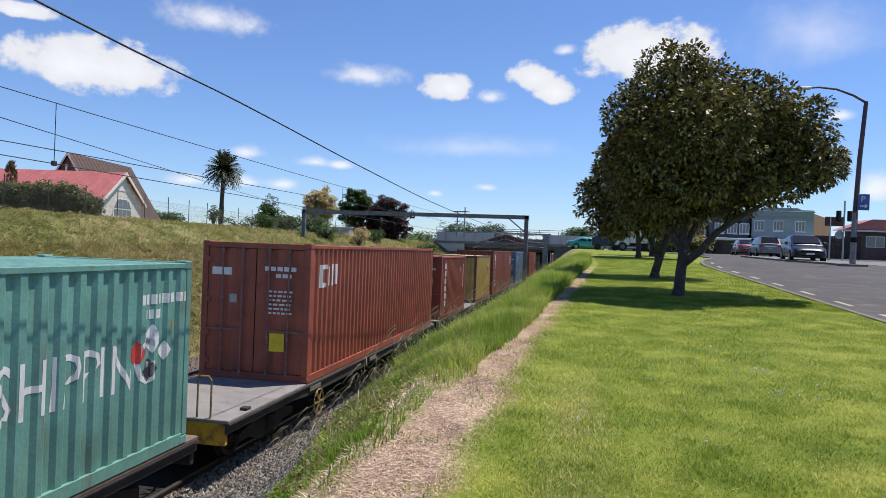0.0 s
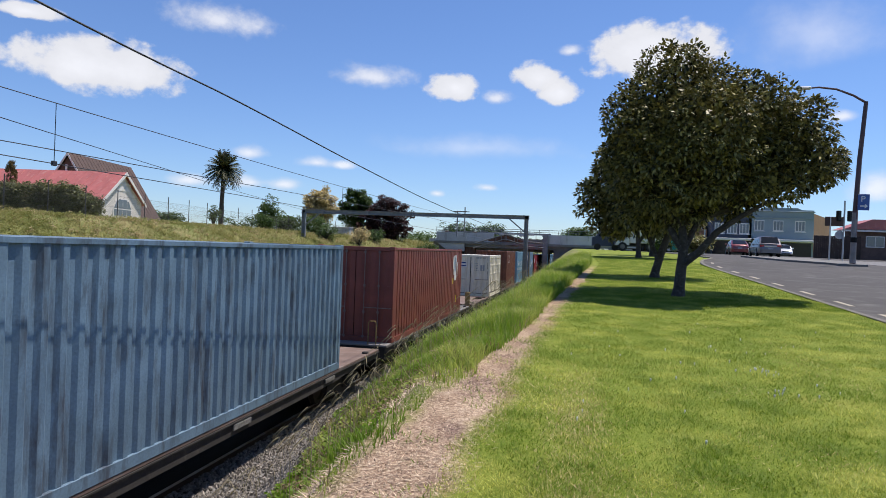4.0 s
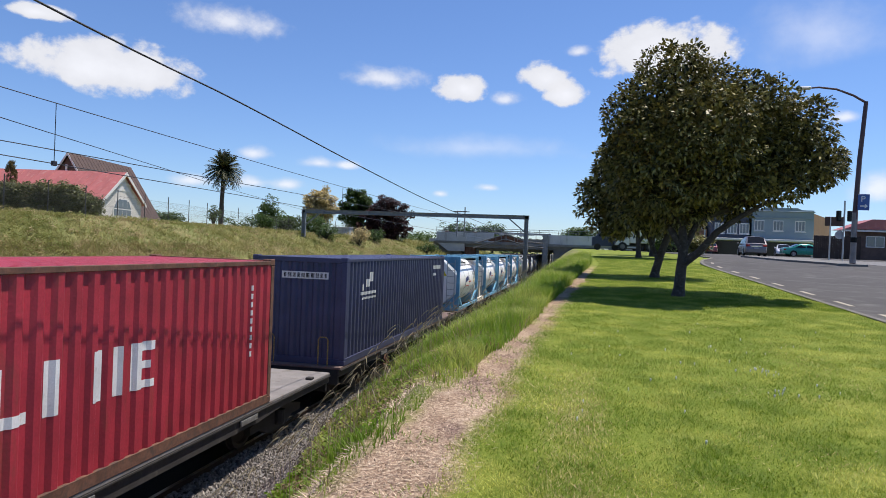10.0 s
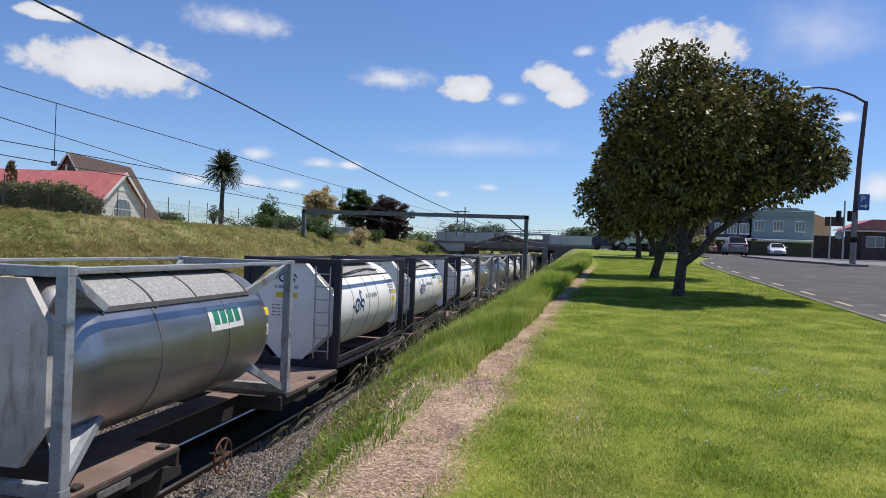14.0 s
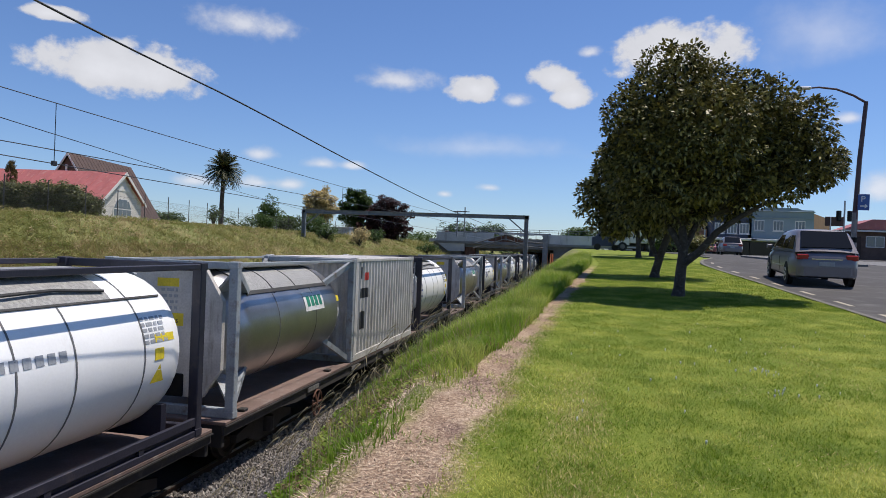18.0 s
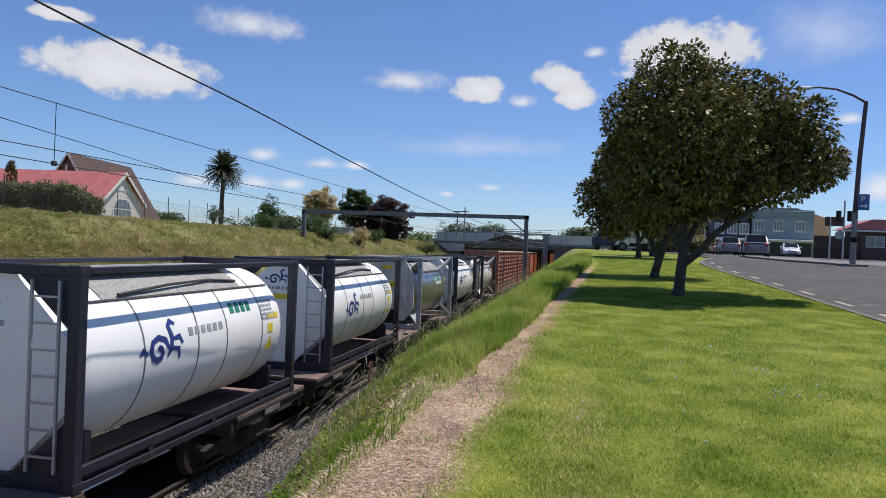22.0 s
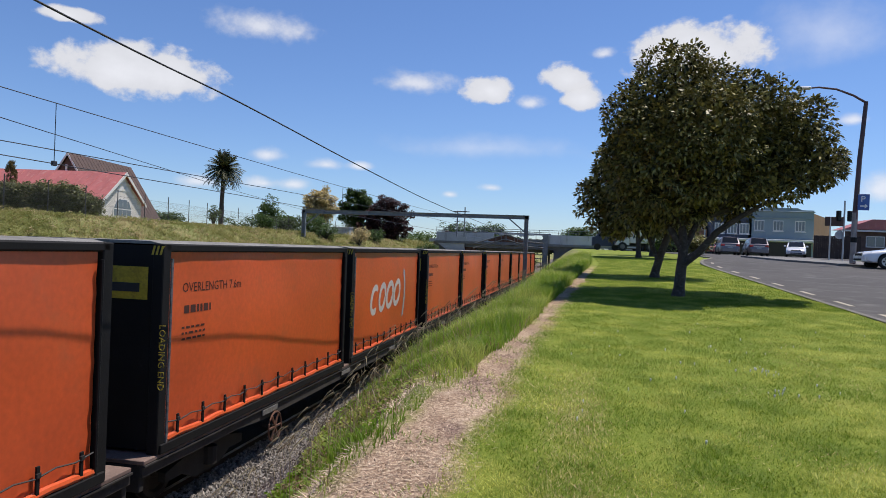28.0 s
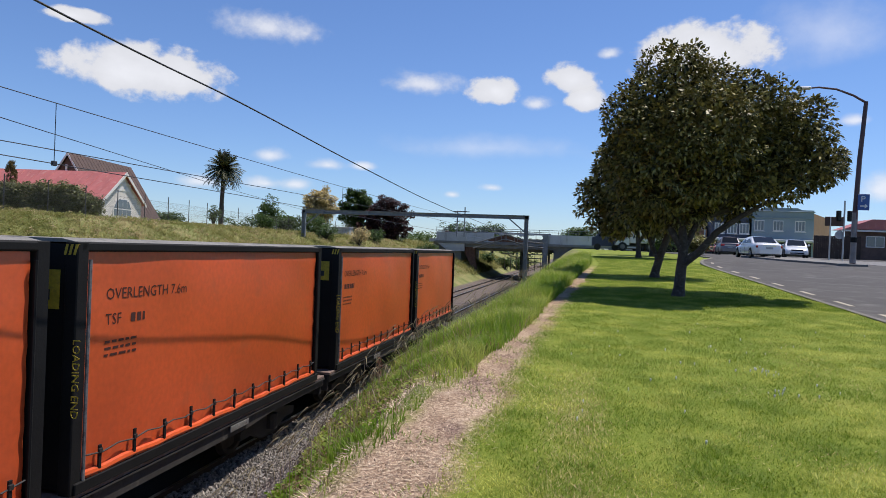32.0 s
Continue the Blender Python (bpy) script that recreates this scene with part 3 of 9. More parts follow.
def box_container(S, L, H, paint, label, end="door", trim=None, marks=(), end_marks=(), pitch=PITCH, deep=DEEP, roof_paint=None):
    """A corrugated steel shipping container; its nearer end at distance S along the line."""
    th = thing("shipping_container", label, "shipping container", group="containers on the train")
    trim = trim or paint
    hw = W / 2
    side = lambda sx: (lambda a, d, z: (sx * (hw - 0.012 - d), a, z))
    for sx in (1, -1):
        part("side_panel", sheet(wave(L - 0.24, 0, None, pitch, deep), 0.15, H - 0.10, lambda a, d, z, sx=sx: (sx * (hw - 0.012 - d), a + 0.12, z)), paint, th, fix=True)
        part("top_rail", Mesh().box(sx * hw - 0.06 * (sx > 0), sx * hw + 0.06 * (sx < 0), 0.12, L - 0.12, H - 0.10, H - 0.03, 0.006), trim, th)
        part("bottom_rail", Mesh().box(sx * hw - 0.05 * (sx > 0), sx * hw + 0.05 * (sx < 0), 0.12, L - 0.12, 0.0, 0.16, 0.006), trim, th)
        for y0 in (0.0, L - 0.13):
            part("corner_post", Mesh().box(sx * hw - 0.13 * (sx > 0), sx * hw + 0.13 * (sx < 0), y0, y0 + 0.13, 0.12, H - 0.12, 0.01), trim, th)
            for z0 in (0.0, H - 0.118):
                y2 = y0 - 0.003 if y0 == 0 else y0 - 0.045
                part("corner_casting", Mesh().box(sx * hw - 0.16 * (sx > 0) + .003 * sx, sx * hw + 0.16 * (sx < 0) + .003 * sx, y2, y2 + 0.178, z0, z0 + 0.118, 0.012), trim, th)
    part("roof", sheet(wave(L - 0.24, 0, None, 0.21, 0.02), -hw + 0.06, hw - 0.06, lambda a, d, z: (z, a + 0.12, H - 0.035 - d)), roof_paint or paint, th)
    part("header", Mesh().box(-hw + .13, hw - .13, 0.01, 0.12, H - 0.14, H - 0.02, 0.008), trim, th)
    part("header", Mesh().box(-hw + .13, hw - .13, L - 0.12, L - 0.01, H - 0.14, H - 0.02, 0.008), trim, th)
    part("sill", Mesh().box(-hw + .13, hw - .13, 0.01, 0.12, 0.0, 0.15, 0.008), trim, th)
    part("floor", Mesh().box(-hw + .05, hw - .05, 0.12, L - 0.12, 0.10, 0.15), M_UNDER, th)
    part("end_panel", sheet(wave(W - 0.26, 0, None, 0.28, 0.045), 0.15, H - 0.14, lambda a, d, z: (a - hw + 0.13, L - 0.03 - d, z)), paint, th)
    if end == "door":
        for sx in (-1, 1):
            a, b = sorted((sx * 0.012, sx * (hw - 0.135)))
            leaf = part("door", sheet(wave(b - a, 0, None, 0.36, 0.03, 0.09), 0.16, H - 0.15, lambda u, d, z, a=a: (a + u, 0.035 + d, z), 0.02), paint, th)
            for u in (0.30, 0.75):
                x = sx * u
                rod = Mesh().tube([(x, 0.015, 0.10), (x, 0.015, H - 0.10)], 0.014, 8)
                for z in (0.16, 0.9, 1.7, H - 0.18):
                    rod.box(x - 0.035, x + 0.035, 0.0, 0.035, z - 0.03, z + 0.03)
                part("lock_rod", rod, M_ROD if paint is not M_WHITE else trim, leaf, "dull steel locking bar")
                part("handle", Mesh().box(min(x, x + sx * 0.42), max(x, x + sx * 0.42), -0.008, 0.012, 1.02, 1.05), M_ROD, leaf)
            for z in (0.35, 0.95, 1.65, H - 0.4):
                part("hinge", Mesh().box(sx * (hw - 0.15) - 0.05, sx * (hw - 0.15) + 0.05, 0.004, 0.034, z - 0.06, z + 0.06, 0.008), trim, leaf)
    else:
        part("end_panel", sheet(wave(W - 0.26, 0, None, 0.28, 0.045), 0.15, H - 0.14, lambda a, d, z: (a - hw + 0.13, 0.03 + d, z)), paint, th)
    # markings follow the corrugation
    for mat, rects in marks:
        shapes = [sheet(wave(L - 0.24, y0 - 0.12, y1 - 0.12, pitch, deep), z0, z1, lambda a, d, z: (hw - 0.009 - d, a + 0.12, z), 0.001) for y0, y1, z0, z1 in rects]
        if len(shapes) <= 8:
            for s in shapes:
                part("marking", s, mat, th)
        else:
            tagged(part("marking", join(shapes), mat, th), kind="stuff")
    for mat, rects in end_marks:
        shapes = [Mesh().box(x0, x1, 0.024 if end == "door" else 0.022, 0.032, z0, z1) for x0, x1, z0, z1 in rects]
        if len(shapes) <= 4:
            for s in shapes:
                part("end_marking", s, mat, th)
        else:
            tagged(part("end_marking", join(shapes), mat, th), kind="stuff")
    TRAIN.append((th, S, DECK))
    return th


def code_rows(x0, x1, z0, rows, h=0.06, gap=0.05, seed=1):
    """Small unreadable printed lines as bars."""
    r = random.Random(seed)
    out = []
    for i in range(rows):
        z = z0 - i * (h + gap)
        x = x0
        while x < x1 - 0.03:
            w = r.uniform(0.05, 0.13)
            out.append((x, min(x + w, x1), z, z + h))
            x += w + 0.035
    return out


M_GRAB = surface("worn_yellow_rail", (0.32, 0.22, 0.07), 0.7, var=0.3, scale=8, dirt=(0.1, 0.06, 0.04), amount=0.5)
M_TIE = surface("worn_plate", (0.17, 0.165, 0.155), 0.75, var=0.3, scale=6, dirt=(0.06, 0.05, 0.045), amount=0.45)


def flat_wagon(S, L, deck=M_DECK, rails=True, label="rust-brown flat container wagon with worn deck", cut=False, yellow=False, gaps=False):
    th = thing("flat_wagon", label, "wagon", group="wagons of the train")
    hw = 1.21
    plates = [(-hw, hw, 0, L, -.06, 0)]
    if cut:
        plates = [(-hw, hw, 0.0, 4.2, -0.06, 0), (-.55, .55, 4.203, 5.997, -0.06, 0), (-hw, -1.05, 4.203, 5.997, -0.06, 0), (1.05, hw, 4.203, 5.997, -0.06, 0), (-hw, hw, 6.0, L, -0.06, 0)]
    elif gaps:
        # end platforms, a solid middle, and open wells over the bogies between them
        plates = [(-hw, hw, 0, 2.7, -.06, 0), (-hw, hw, 6.3, L - 6.4, -.06, 0), (-hw, hw, L - 2.8, L, -.06, 0), (-.28, .28, 2.7, 6.3, -.10, -.064), (-.28, .28, L - 6.4, L - 2.8, -.10, -.064)]
    for q in plates:
        part("deck", Mesh().box(*q, .01), deck, th)
    runs = ((0.0, 2.7), (6.3, L - 6.4), (L - 2.8, L)) if gaps else ((0.0, L),)
    for y in ((2.7, 6.2, L - 6.4, L - 2.9) if gaps else ()):
        part("cross_bearer", Mesh().box(-1.16, 1.16, y, y + .1, -.32, -.062, .01), M_SILL, th)
    for sx in (1, -1):
        for a, b in runs:
            pts = [(a, -.07), (b, -.07), (b, -.22), (b - .16 * (b - a), -.22), (b - .22 * (b - a), -.29), (a + .22 * (b - a), -.29), (a + .16 * (b - a), -.22), (a, -.22)]
            part("side_sill", Mesh().prism(pts, sx * 1.17 - 0.02, sx * 1.17 + 0.02, "x"), M_SILL, th)
            part("sill_flange", Mesh().box(sx * 1.17 - 0.06, sx * 1.17 + 0.06, a, b, -.085, -.062), M_SILL, th)
        for y in ((1.0, L / 2 - 0.4, L - 1.8) if gaps else (3.4, L / 2 - 0.4, L - 4.2)):
            part("tie_plate", Mesh().box(sx * 1.21 - 0.01, sx * 1.21 + 0.02, y, y + 0.62, -.205, -.10, 0.01), M_TIE, th, "pale worn bracket plate")
        for y in ((0.7, 2.4, L * .5, L - 2.7, L - 1.0) if gaps else (0.7, L * 0.36, L * 0.66, L - 1.0)):
            part("twist_lock", Mesh().box(sx * 1.10 - 0.07, sx * 1.10 + 0.07, y, y + 0.16, 0, 0.05, 0.012), M_SILL, th)
    for y0 in (0.0, L - 0.1):
        part("headstock", Mesh().box(-1.15, 1.15, y0, y0 + 0.1, -.42, -.062, 0.01), M_HEADSTOCK if yellow and y0 == 0 else M_UNDER, th)
    part("centre_sill", Mesh().box(-.22, .22, 0.1, L - 0.1, -.50, -.1), M_UNDER, th)
    for y0, s in ((0, -1), (L, 1)):
        part("coupler", Mesh().box(-.10, .10, min(y0, y0 + s * .48), max(y0, y0 + s * .48), -.36, -.16, 0.02), M_UNDER, th)
        part("brake_hose", Mesh().tube([(.35, y0, -.25), (.42, y0 + s * .25, -.40), (.38, y0 + s * .42, -.62), (.30, y0 + s * .5, -.5)], 0.022, 6), M_TYRE, th)
    for yb in (2.1, L - 2.1):
        for sx in (1, -1):
            pts = [(yb - 1.15, -.48), (yb - .75, -.40), (yb - .3, -.30), (yb + .3, -.30), (yb + .75, -.40), (yb + 1.15, -.48), (yb + 1.15, -.62), (yb + .7, -.62), (yb + .35, -.78), (yb - .35, -.78), (yb - .7, -.62), (yb - 1.15, -.62)]
            part("bogie_frame", Mesh().prism(pts, sx * .86 - .06, sx * .86 + .06, "x"), M_UNDER, th)
            part("spring_nest", Mesh().turn([(-.66, .12), (-.38, .12)], "z", 10, (sx * .95, yb, 0)), M_UNDER, th)
        for dy in (-.88, .88):
            for sx in (1, -1):
                part("wheel", Mesh().turn([(-.07, .0), (-.07, .40), (-.04, .45), (-.03, .42), (.07, .41), (.07, .33), (.02, .30), (.02, .12), (.09, .10), (.09, 0)], "x", 20,
                                          (sx * .55, yb + dy, -.53)), M_WHEEL, th, smooth=True)
            part("axle", Mesh().tube([(-.8, yb + dy, -.53), (.8, yb + dy, -.53)], .07, 8), M_UNDER, th)
    wh = Mesh().tube([(1.24, 3.9 + .27 * math.cos(a), -.50 + .27 * math.sin(a)) for a in [i * math.pi / 10 for i in range(21)]], .018, 6)
    for a in (0, 1.05, 2.09):
        wh.beam((1.24, 3.9 - .26 * math.cos(a), -.50 - .26 * math.sin(a)), (1.24, 3.9 + .26 * math.cos(a), -.50 + .26 * math.sin(a)), .025)
    part("handbrake_wheel", wh, M_RUSTY if not yellow else M_GRAB, th, "spoked handbrake wheel")
    part("wheel_bracket", Mesh().beam((1.0, 3.9, -.5), (1.24, 3.9, -.5), .05), M_UNDER, th)
    if S == 78.0:
        part("end_post", Mesh().box(.98, 1.24, L - .13, L - .05, -.06, .72, .03), M_GRAB, th, "ochre end post with a rounded top")
    if rails:
        for x in (-.75, .62):
            part("end_handrail", Mesh().tube([(x, .05, 0), (x, .05, .62), (x + .04, .05, .68), (x + .20, .05, .68), (x + .24, .05, .62), (x + .24, .05, 0)], .018, 6), M_GRAB, th, "worn yellow grab rail")
    TRAIN.append((th, S, DECK))
    return th


def on_barrel(y0, y1, a0, a1, r, zc, n=8, thick=0.003):
    """A thin patch that lies on a tank barrel, between two angles in degrees above the horizontal."""
    v, f = [], []
    for i in range(n + 1):
        t = radians(a0 + (a1 - a0) * i / n)
        for rr in (r + .002, r + .002 + thick):
            for y in (y0, y1):
                v.append((rr * math.cos(t), y, zc + rr * math.sin(t)))
    for i in range(n):
        k = i * 4
        f += [(k + 2, k + 3, k + 7, k + 6), (k, k + 4, k + 5, k + 1), (k, k + 2, k + 6, k + 4), (k + 1, k + 5, k + 7, k + 3)]
    f += [(0, 1, 3, 2), (4 * n, 4 * n + 2, 4 * n + 3, 4 * n + 1)]
    return Mesh().add(v, f)


def barrel_sign(pts, r, zc):
    """A small flat shape laid on a barrel, from points along it and degrees above the horizontal."""
    v = [((r + .006) * math.cos(radians(a)), y, zc + (r + .006) * math.sin(radians(a))) for y, a in pts]
    return Mesh().add(v, [tuple(range(len(v)))])


def barrel_words(text, size, y, a, r, zc):
    me = lettering(text, size, 0)
    for q in me.vertices:
        t = radians(a) + q.co.y / r
        q.co = ((r + .006) * math.cos(t), y + q.co.x, zc + (r + .006) * math.sin(t))
    return me


CREST = [[(-.14 + (.15 - .012 * k) * math.cos(k * .75), -.03 + (.13 - .010 * k) * math.sin(k * .75)) for k in range(12)],
         [(-.02, -.08), (.04, -.02), (.05, .08), (.02, .16), (.06, .20), (.12, .17)], [(.05, .05), (.16, .06), (.20, .00)], [(.04, -.02), (.14, -.04), (.15, -.12)],
         [(-.28, -.04), (-.34, .00), (-.38, -.03)]]


def ribbon(pts, w, place):
    # a flat stroke through 2D points, set on a surface by place()
    m = Mesh()
    v = []
    for i, p in enumerate(pts):
        a, b = Vector(pts[max(i - 1, 0)]), Vector(pts[min(i + 1, len(pts) - 1)])
        d = (b - a).normalized()
        k = w / 2 * (.5 if i in (0, len(pts) - 1) else 1)
        v += [place(p[0] - d.y * k, p[1] + d.x * k), place(p[0] + d.y * k, p[1] - d.x * k)]
    return m.add(v, [(2 * i, 2 * i + 1, 2 * i + 3, 2 * i + 2) for i in range(len(pts) - 1)])


def tank_container(S, frame_paint, barrel, label, style="rail", L=6.058, banner=None, seed=0):
    th = thing("tank_container", label, "tank container", group="tank containers on the train")
    hw, H, R, zc = W / 2, 2.56, 1.13, 1.30
    y0, y1 = 0.16, L - 0.16
    if style in ("rail", "brace"):
        prof = [(y0, .0), (y0 + .01, .75), (y0 + .04, .98), (y0 + .12, R - .02), (y0 + .2, R), (y1 - .5, R), (y1 - .3, R - .03), (y1 - .12, .95), (y1 - .02, .6), (y1, 0)]
    else:
        prof = [(y0 + .12, 0), (y0 + .15, .5), (y0 + .30, .86), (y0 + .50, 1.05), (y0 + .75, 1.09), (y1 - .75, 1.09), (y1 - .5, 1.04), (y1 - .3, .86), (y1 - .15, .5), (y1 - .12, 0)]
        R = 1.09
    tank = part("tank", Mesh().turn(prof, "y", 40, (0, 0, zc)), barrel, th, smooth=True)
    posts = []
    for sx in (1, -1):
        for yp in (0.0, L - 0.15):
            part("corner_post", Mesh().box(sx * hw - .15 * (sx > 0), sx * hw + .15 * (sx < 0), yp, yp + .15, .10, H - .10, .012), frame_paint, th)
            for z in (0, H - .118):
                part("corner_casting", Mesh().box(sx * hw - .165 * (sx > 0) + .003 * sx, sx * hw + .165 * (sx < 0) + .003 * sx, yp - .006, yp + .172, z, z + .118, .012), frame_paint, th)
    for yp in (0.0, L - 0.13):
        for z0, z1 in ((0.0, .16), (H - .13, H - .01)):
            part("end_beam", Mesh().box(-hw + .16, hw - .16, yp + .01, yp + .12, z0, z1, .01), frame_paint, th)
    if style in ("rail", "brace"):
        for sx in (1, -1):
            part("top_rail", Mesh().box(sx * hw - .07 * (sx > 0), sx * hw + .07 * (sx < 0), .17, L - .17, H - .10, H - .02, .01), frame_paint, th)
        # corner gussets close the end to an octagon
        for sx in (1, -1):
            for up in (0, 1):
                za, zb = (.16, .80) if not up else (H - .13, H - .72)
                part("gusset", Mesh().prism([(sx * (hw - .15), za), (sx * (hw - .80), za), (sx * (hw - .15), zb)], .03, .10, "y"), frame_paint, th)
        c = .80
        x1, z0, z1 = hw - .14, .14, H - .11
        part("end_cladding", Mesh().prism([(-x1, z0 + c), (-x1 + c, z0), (x1 - c, z0), (x1, z0 + c), (x1, z1 - c), (x1 - c, z1), (-x1 + c, z1), (-x1, z1 - c)], .10, .19, "y"), barrel, th, "flat eight-sided white end cladding")
        # seams round the cladding, and a dark strip added as the top rail's shadow
        ys = [1.35, 2.65, 3.5, 4.75] if style == "rail" else [.75, 2.2, 3.6, 5.0]
        for y in ys:
            part("band", on_barrel(y, y + .026, -60, 240, R, zc, 40, .003), M_SEAM, tank)
        part("rail_shadow", on_barrel(y0 + .2, y1 - .45, 43, 44.5, R, zc, 2, .015), M_BAND, tank, "thin dark strip standing for the top rail's shadow")
        part("walkway", Mesh().box(-.32, .55, .6, L - 1.2, zc + R + .01, zc + R + .04, .01), M_MESHWALK, th)
        part("insulation_cover", on_barrel(.9, L - 1.6, 44, 82, R, zc, 8, .012), M_MESHWALK, tank, "perforated grey cover")
        part("hose", Mesh().tube([(R * .72, 1.2, zc + R * .75), (R * .68, 2.4, zc + R * .82), (R * .62, 3.6, zc + R * .84), (R * .66, 4.4, zc + R * .80)], .022, 6), M_BAND, th)
        part("saddle", Mesh().box(-.95, .95, .5, .62, .10, .55), frame_paint, th)
        part("saddle", Mesh().box(-.95, .95, L - .62, L - .5, .10, .55), frame_paint, th)
    if style == "rail":
        for sx in (1, -1):
            part("lower_rail", Mesh().box(sx * (hw - .04) - .03, sx * (hw - .04) + .03, .15, L - .15, .16, .28, .008), frame_paint, th)
            part("lower_rail", Mesh().box(sx * (hw - .04) - .03, sx * (hw - .04) + .03, .15, L - .15, .0, .09, .008), frame_paint, th)
            part("rail_web", Mesh().box(sx * (hw - .075) - .008, sx * (hw - .075) + .008, .15, L - .15, .02, .24), M_FRAME_DARK, th)
            for y in (1.4, 3.0, 4.6):
                part("rail_spacer", Mesh().box(sx * (hw - .04) - .025, sx * (hw - .04) + .025, y, y + .1, .09, .16), frame_paint, th)
    if style == "brace":
        for sx in (1, -1):
            part("lower_rail", Mesh().box(sx * (hw - .06) - .05, sx * (hw - .06) + .05, .15, L - .15, .02, .17, .01), frame_paint, th)
            for ya, yb in ((.15, 1.1), (L - .15, L - 1.7)):
                part("brace", Mesh().beam((sx * (hw - .06), ya, .72), (sx * (hw - .06), yb, .17), .09, .13), frame_paint, th)
    if style in ("beam", "xbeam"):
        light = M_FRAME_GREY if style == "beam" else M_STEEL
        for sx in (1, -1):
            for ya, s in ((.12, 1), (L - .12, -1)):
                for zz, zt in ((.10, zc - .55), (H - .12, zc + .62)):
                    a = Vector((sx * (hw - .10), ya, zz))
                    b = Vector((sx * .78, ya + s * 1.15, zt))
                    c = Vector((sx * .45, ya + s * .45, zt))
                    m = Mesh()
                    d = Vector((0, 0, .03))
                    m.add([a - d, b - d, c - d, a + d, b + d, c + d], [(0, 1, 2), (5, 4, 3), (0, 3, 4, 1), (1, 4, 5, 2), (2, 5, 3, 0)])
                    m.beam(a, b, .09, .12)
                    part("gusset", m, light, th, "pale triangular strut to the barrel")
        for sx in (1, -1):
            part("top_rail", Mesh().box(sx * hw - .07 * (sx > 0), sx * hw + .07 * (sx < 0), .17, L - .17, H - .07, H - .02, .006), M_FRAME_GREY if style == "beam" else frame_paint, th)
        for y in (2.0, L - 2.2):
            part("weld_seam", on_barrel(y, y + .02, -60, 240, R, zc, 40, .004), M_TIE, tank)
        part("top_cover", on_barrel(1.0, L - 1.2, 40, 100, R, zc, 8, .012), M_MESHWALK, tank, "grey ribbed cover")
        for y in (1.0, 2.1, 3.2, L - 1.25):
            part("strap", on_barrel(y, y + .04, 35, 145, R, zc, 16, .018), M_BAND, tank)
        part("cover_edge", on_barrel(1.0, L - 1.2, 36, 40, R, zc, 2, .02), M_BAND, tank)
        part("walkway", Mesh().box(-.45, .45, .5, L - .6, zc + R + .01, zc + R + .05, .01), M_MESHWALK, th)
        part("skirt", Mesh().box(-.55, .55, .205, .40, .40, 1.0, .02), barrel, th)
        if style == "beam":
            part("end_plate", Mesh().prism([(-.92, .75), (-.6, .28), (.6, .28), (.92, .75), (.92, 1.9), (.6, 2.4), (-.6, 2.4), (-.92, 1.9)], .10, .20, "y"), M_GREYBOX if style == "beam" else barrel, th, "flat pale end cladding")
        # a flat black block paints the shade of the valve opening
        part("valve_shade", Mesh().box(-.24, .26, .06, .12, .28, .66, .02), M_BLACK, th, "valve opening with its shade painted black")
        if style == "xbeam":
            for sx in (1, -1):
                for za, zb in ((.2, .95), (H - .15, 1.65)):
                    part("end_strut", Mesh().beam((sx * (hw - .12), .06, za), (sx * .45, .10, zb), .06), frame_paint, th)
    # ladder on the end
    lx = .62
    lad = Mesh().beam((lx, -.015, .22), (lx, -.015, 2.38), .03).beam((lx + .36, -.015, .22), (lx + .36, -.015, 2.38), .03)
    for i in range(7):
        lad.beam((lx, -.015, .4 + i * .3), (lx + .36, -.015, .4 + i * .3), .025)
    if style in ("rail", "brace", "xbeam"):
        part("ladder", lad, M_STEEL if style != "xbeam" else frame_paint, th)
    # printed plates
    ey = .05 if style in ("beam", "xbeam") else .13
    ez = .098 if style != "xbeam" else .275

    def plate(mat, x0, x1, z0, z1, name="plate"):
        part(name, Mesh().box(x0, x1, ez - .003, ez + .003, z0, z1), mat, th)
    if style == "beam":
        plate(M_INK_YELLOW, -.28, .12, 2.10, 2.24)
        plate(M_INK_YELLOW, -.42, .22, 1.45, 1.66)
        part("words", lettering("34000 kgs", .13), M_INK_BLACK, th, at=Matrix.Translation((-.40, ez - .006, 1.50)) @ ON_END)
        part("triangle", Mesh().prism([(-.85, 1.45), (-.48, 1.45), (-.66, 1.82)], ez - .006, ez + .003, "y"), M_INK_WHITE, th, "white triangle sign")
        tagged(part("printing", join([Mesh().box(a, b, ez - .005, ez + .002, c, d) for a, b, c, d in code_rows(-.2, .1, 2.02, 4, .05, .05, seed)]), M_INK_GREY, th), kind="stuff")
        part("logo_patch", on_barrel(L - 2.75, L - 1.70, 9, 31, R, zc, 4), M_INK_WHITE, tank, "white patch with a green block logo")
        for i in range(4):
            part("logo_block", on_barrel(L - 2.62 + i * .22, L - 2.46 + i * .22, 14, 26, R + .004, zc, 3), M_INK_GREEN, tank)
        part("number_patch", on_barrel(L - .95, L - .62, 14, 22, R * .965, zc, 3), M_INK_YELLOW, tank)
        part("data_patch", on_barrel(L - .92, L - .70, -6, 6, R * .965, zc, 3), M_INK_WHITE, tank)
    elif style == "xbeam":
        plate(M_INK_YELLOW, -.3, .25, 1.35, 1.48)
        tagged(part("printing", join([Mesh().box(a, b, ez - .005, ez + .002, c, d) for a, b, c, d in code_rows(-.4, .3, 1.82, 1, .09, .05, seed) + code_rows(-.25, .15, .95, 3, .04, .04, seed)]), M_INK_BLACK, th), kind="stuff")
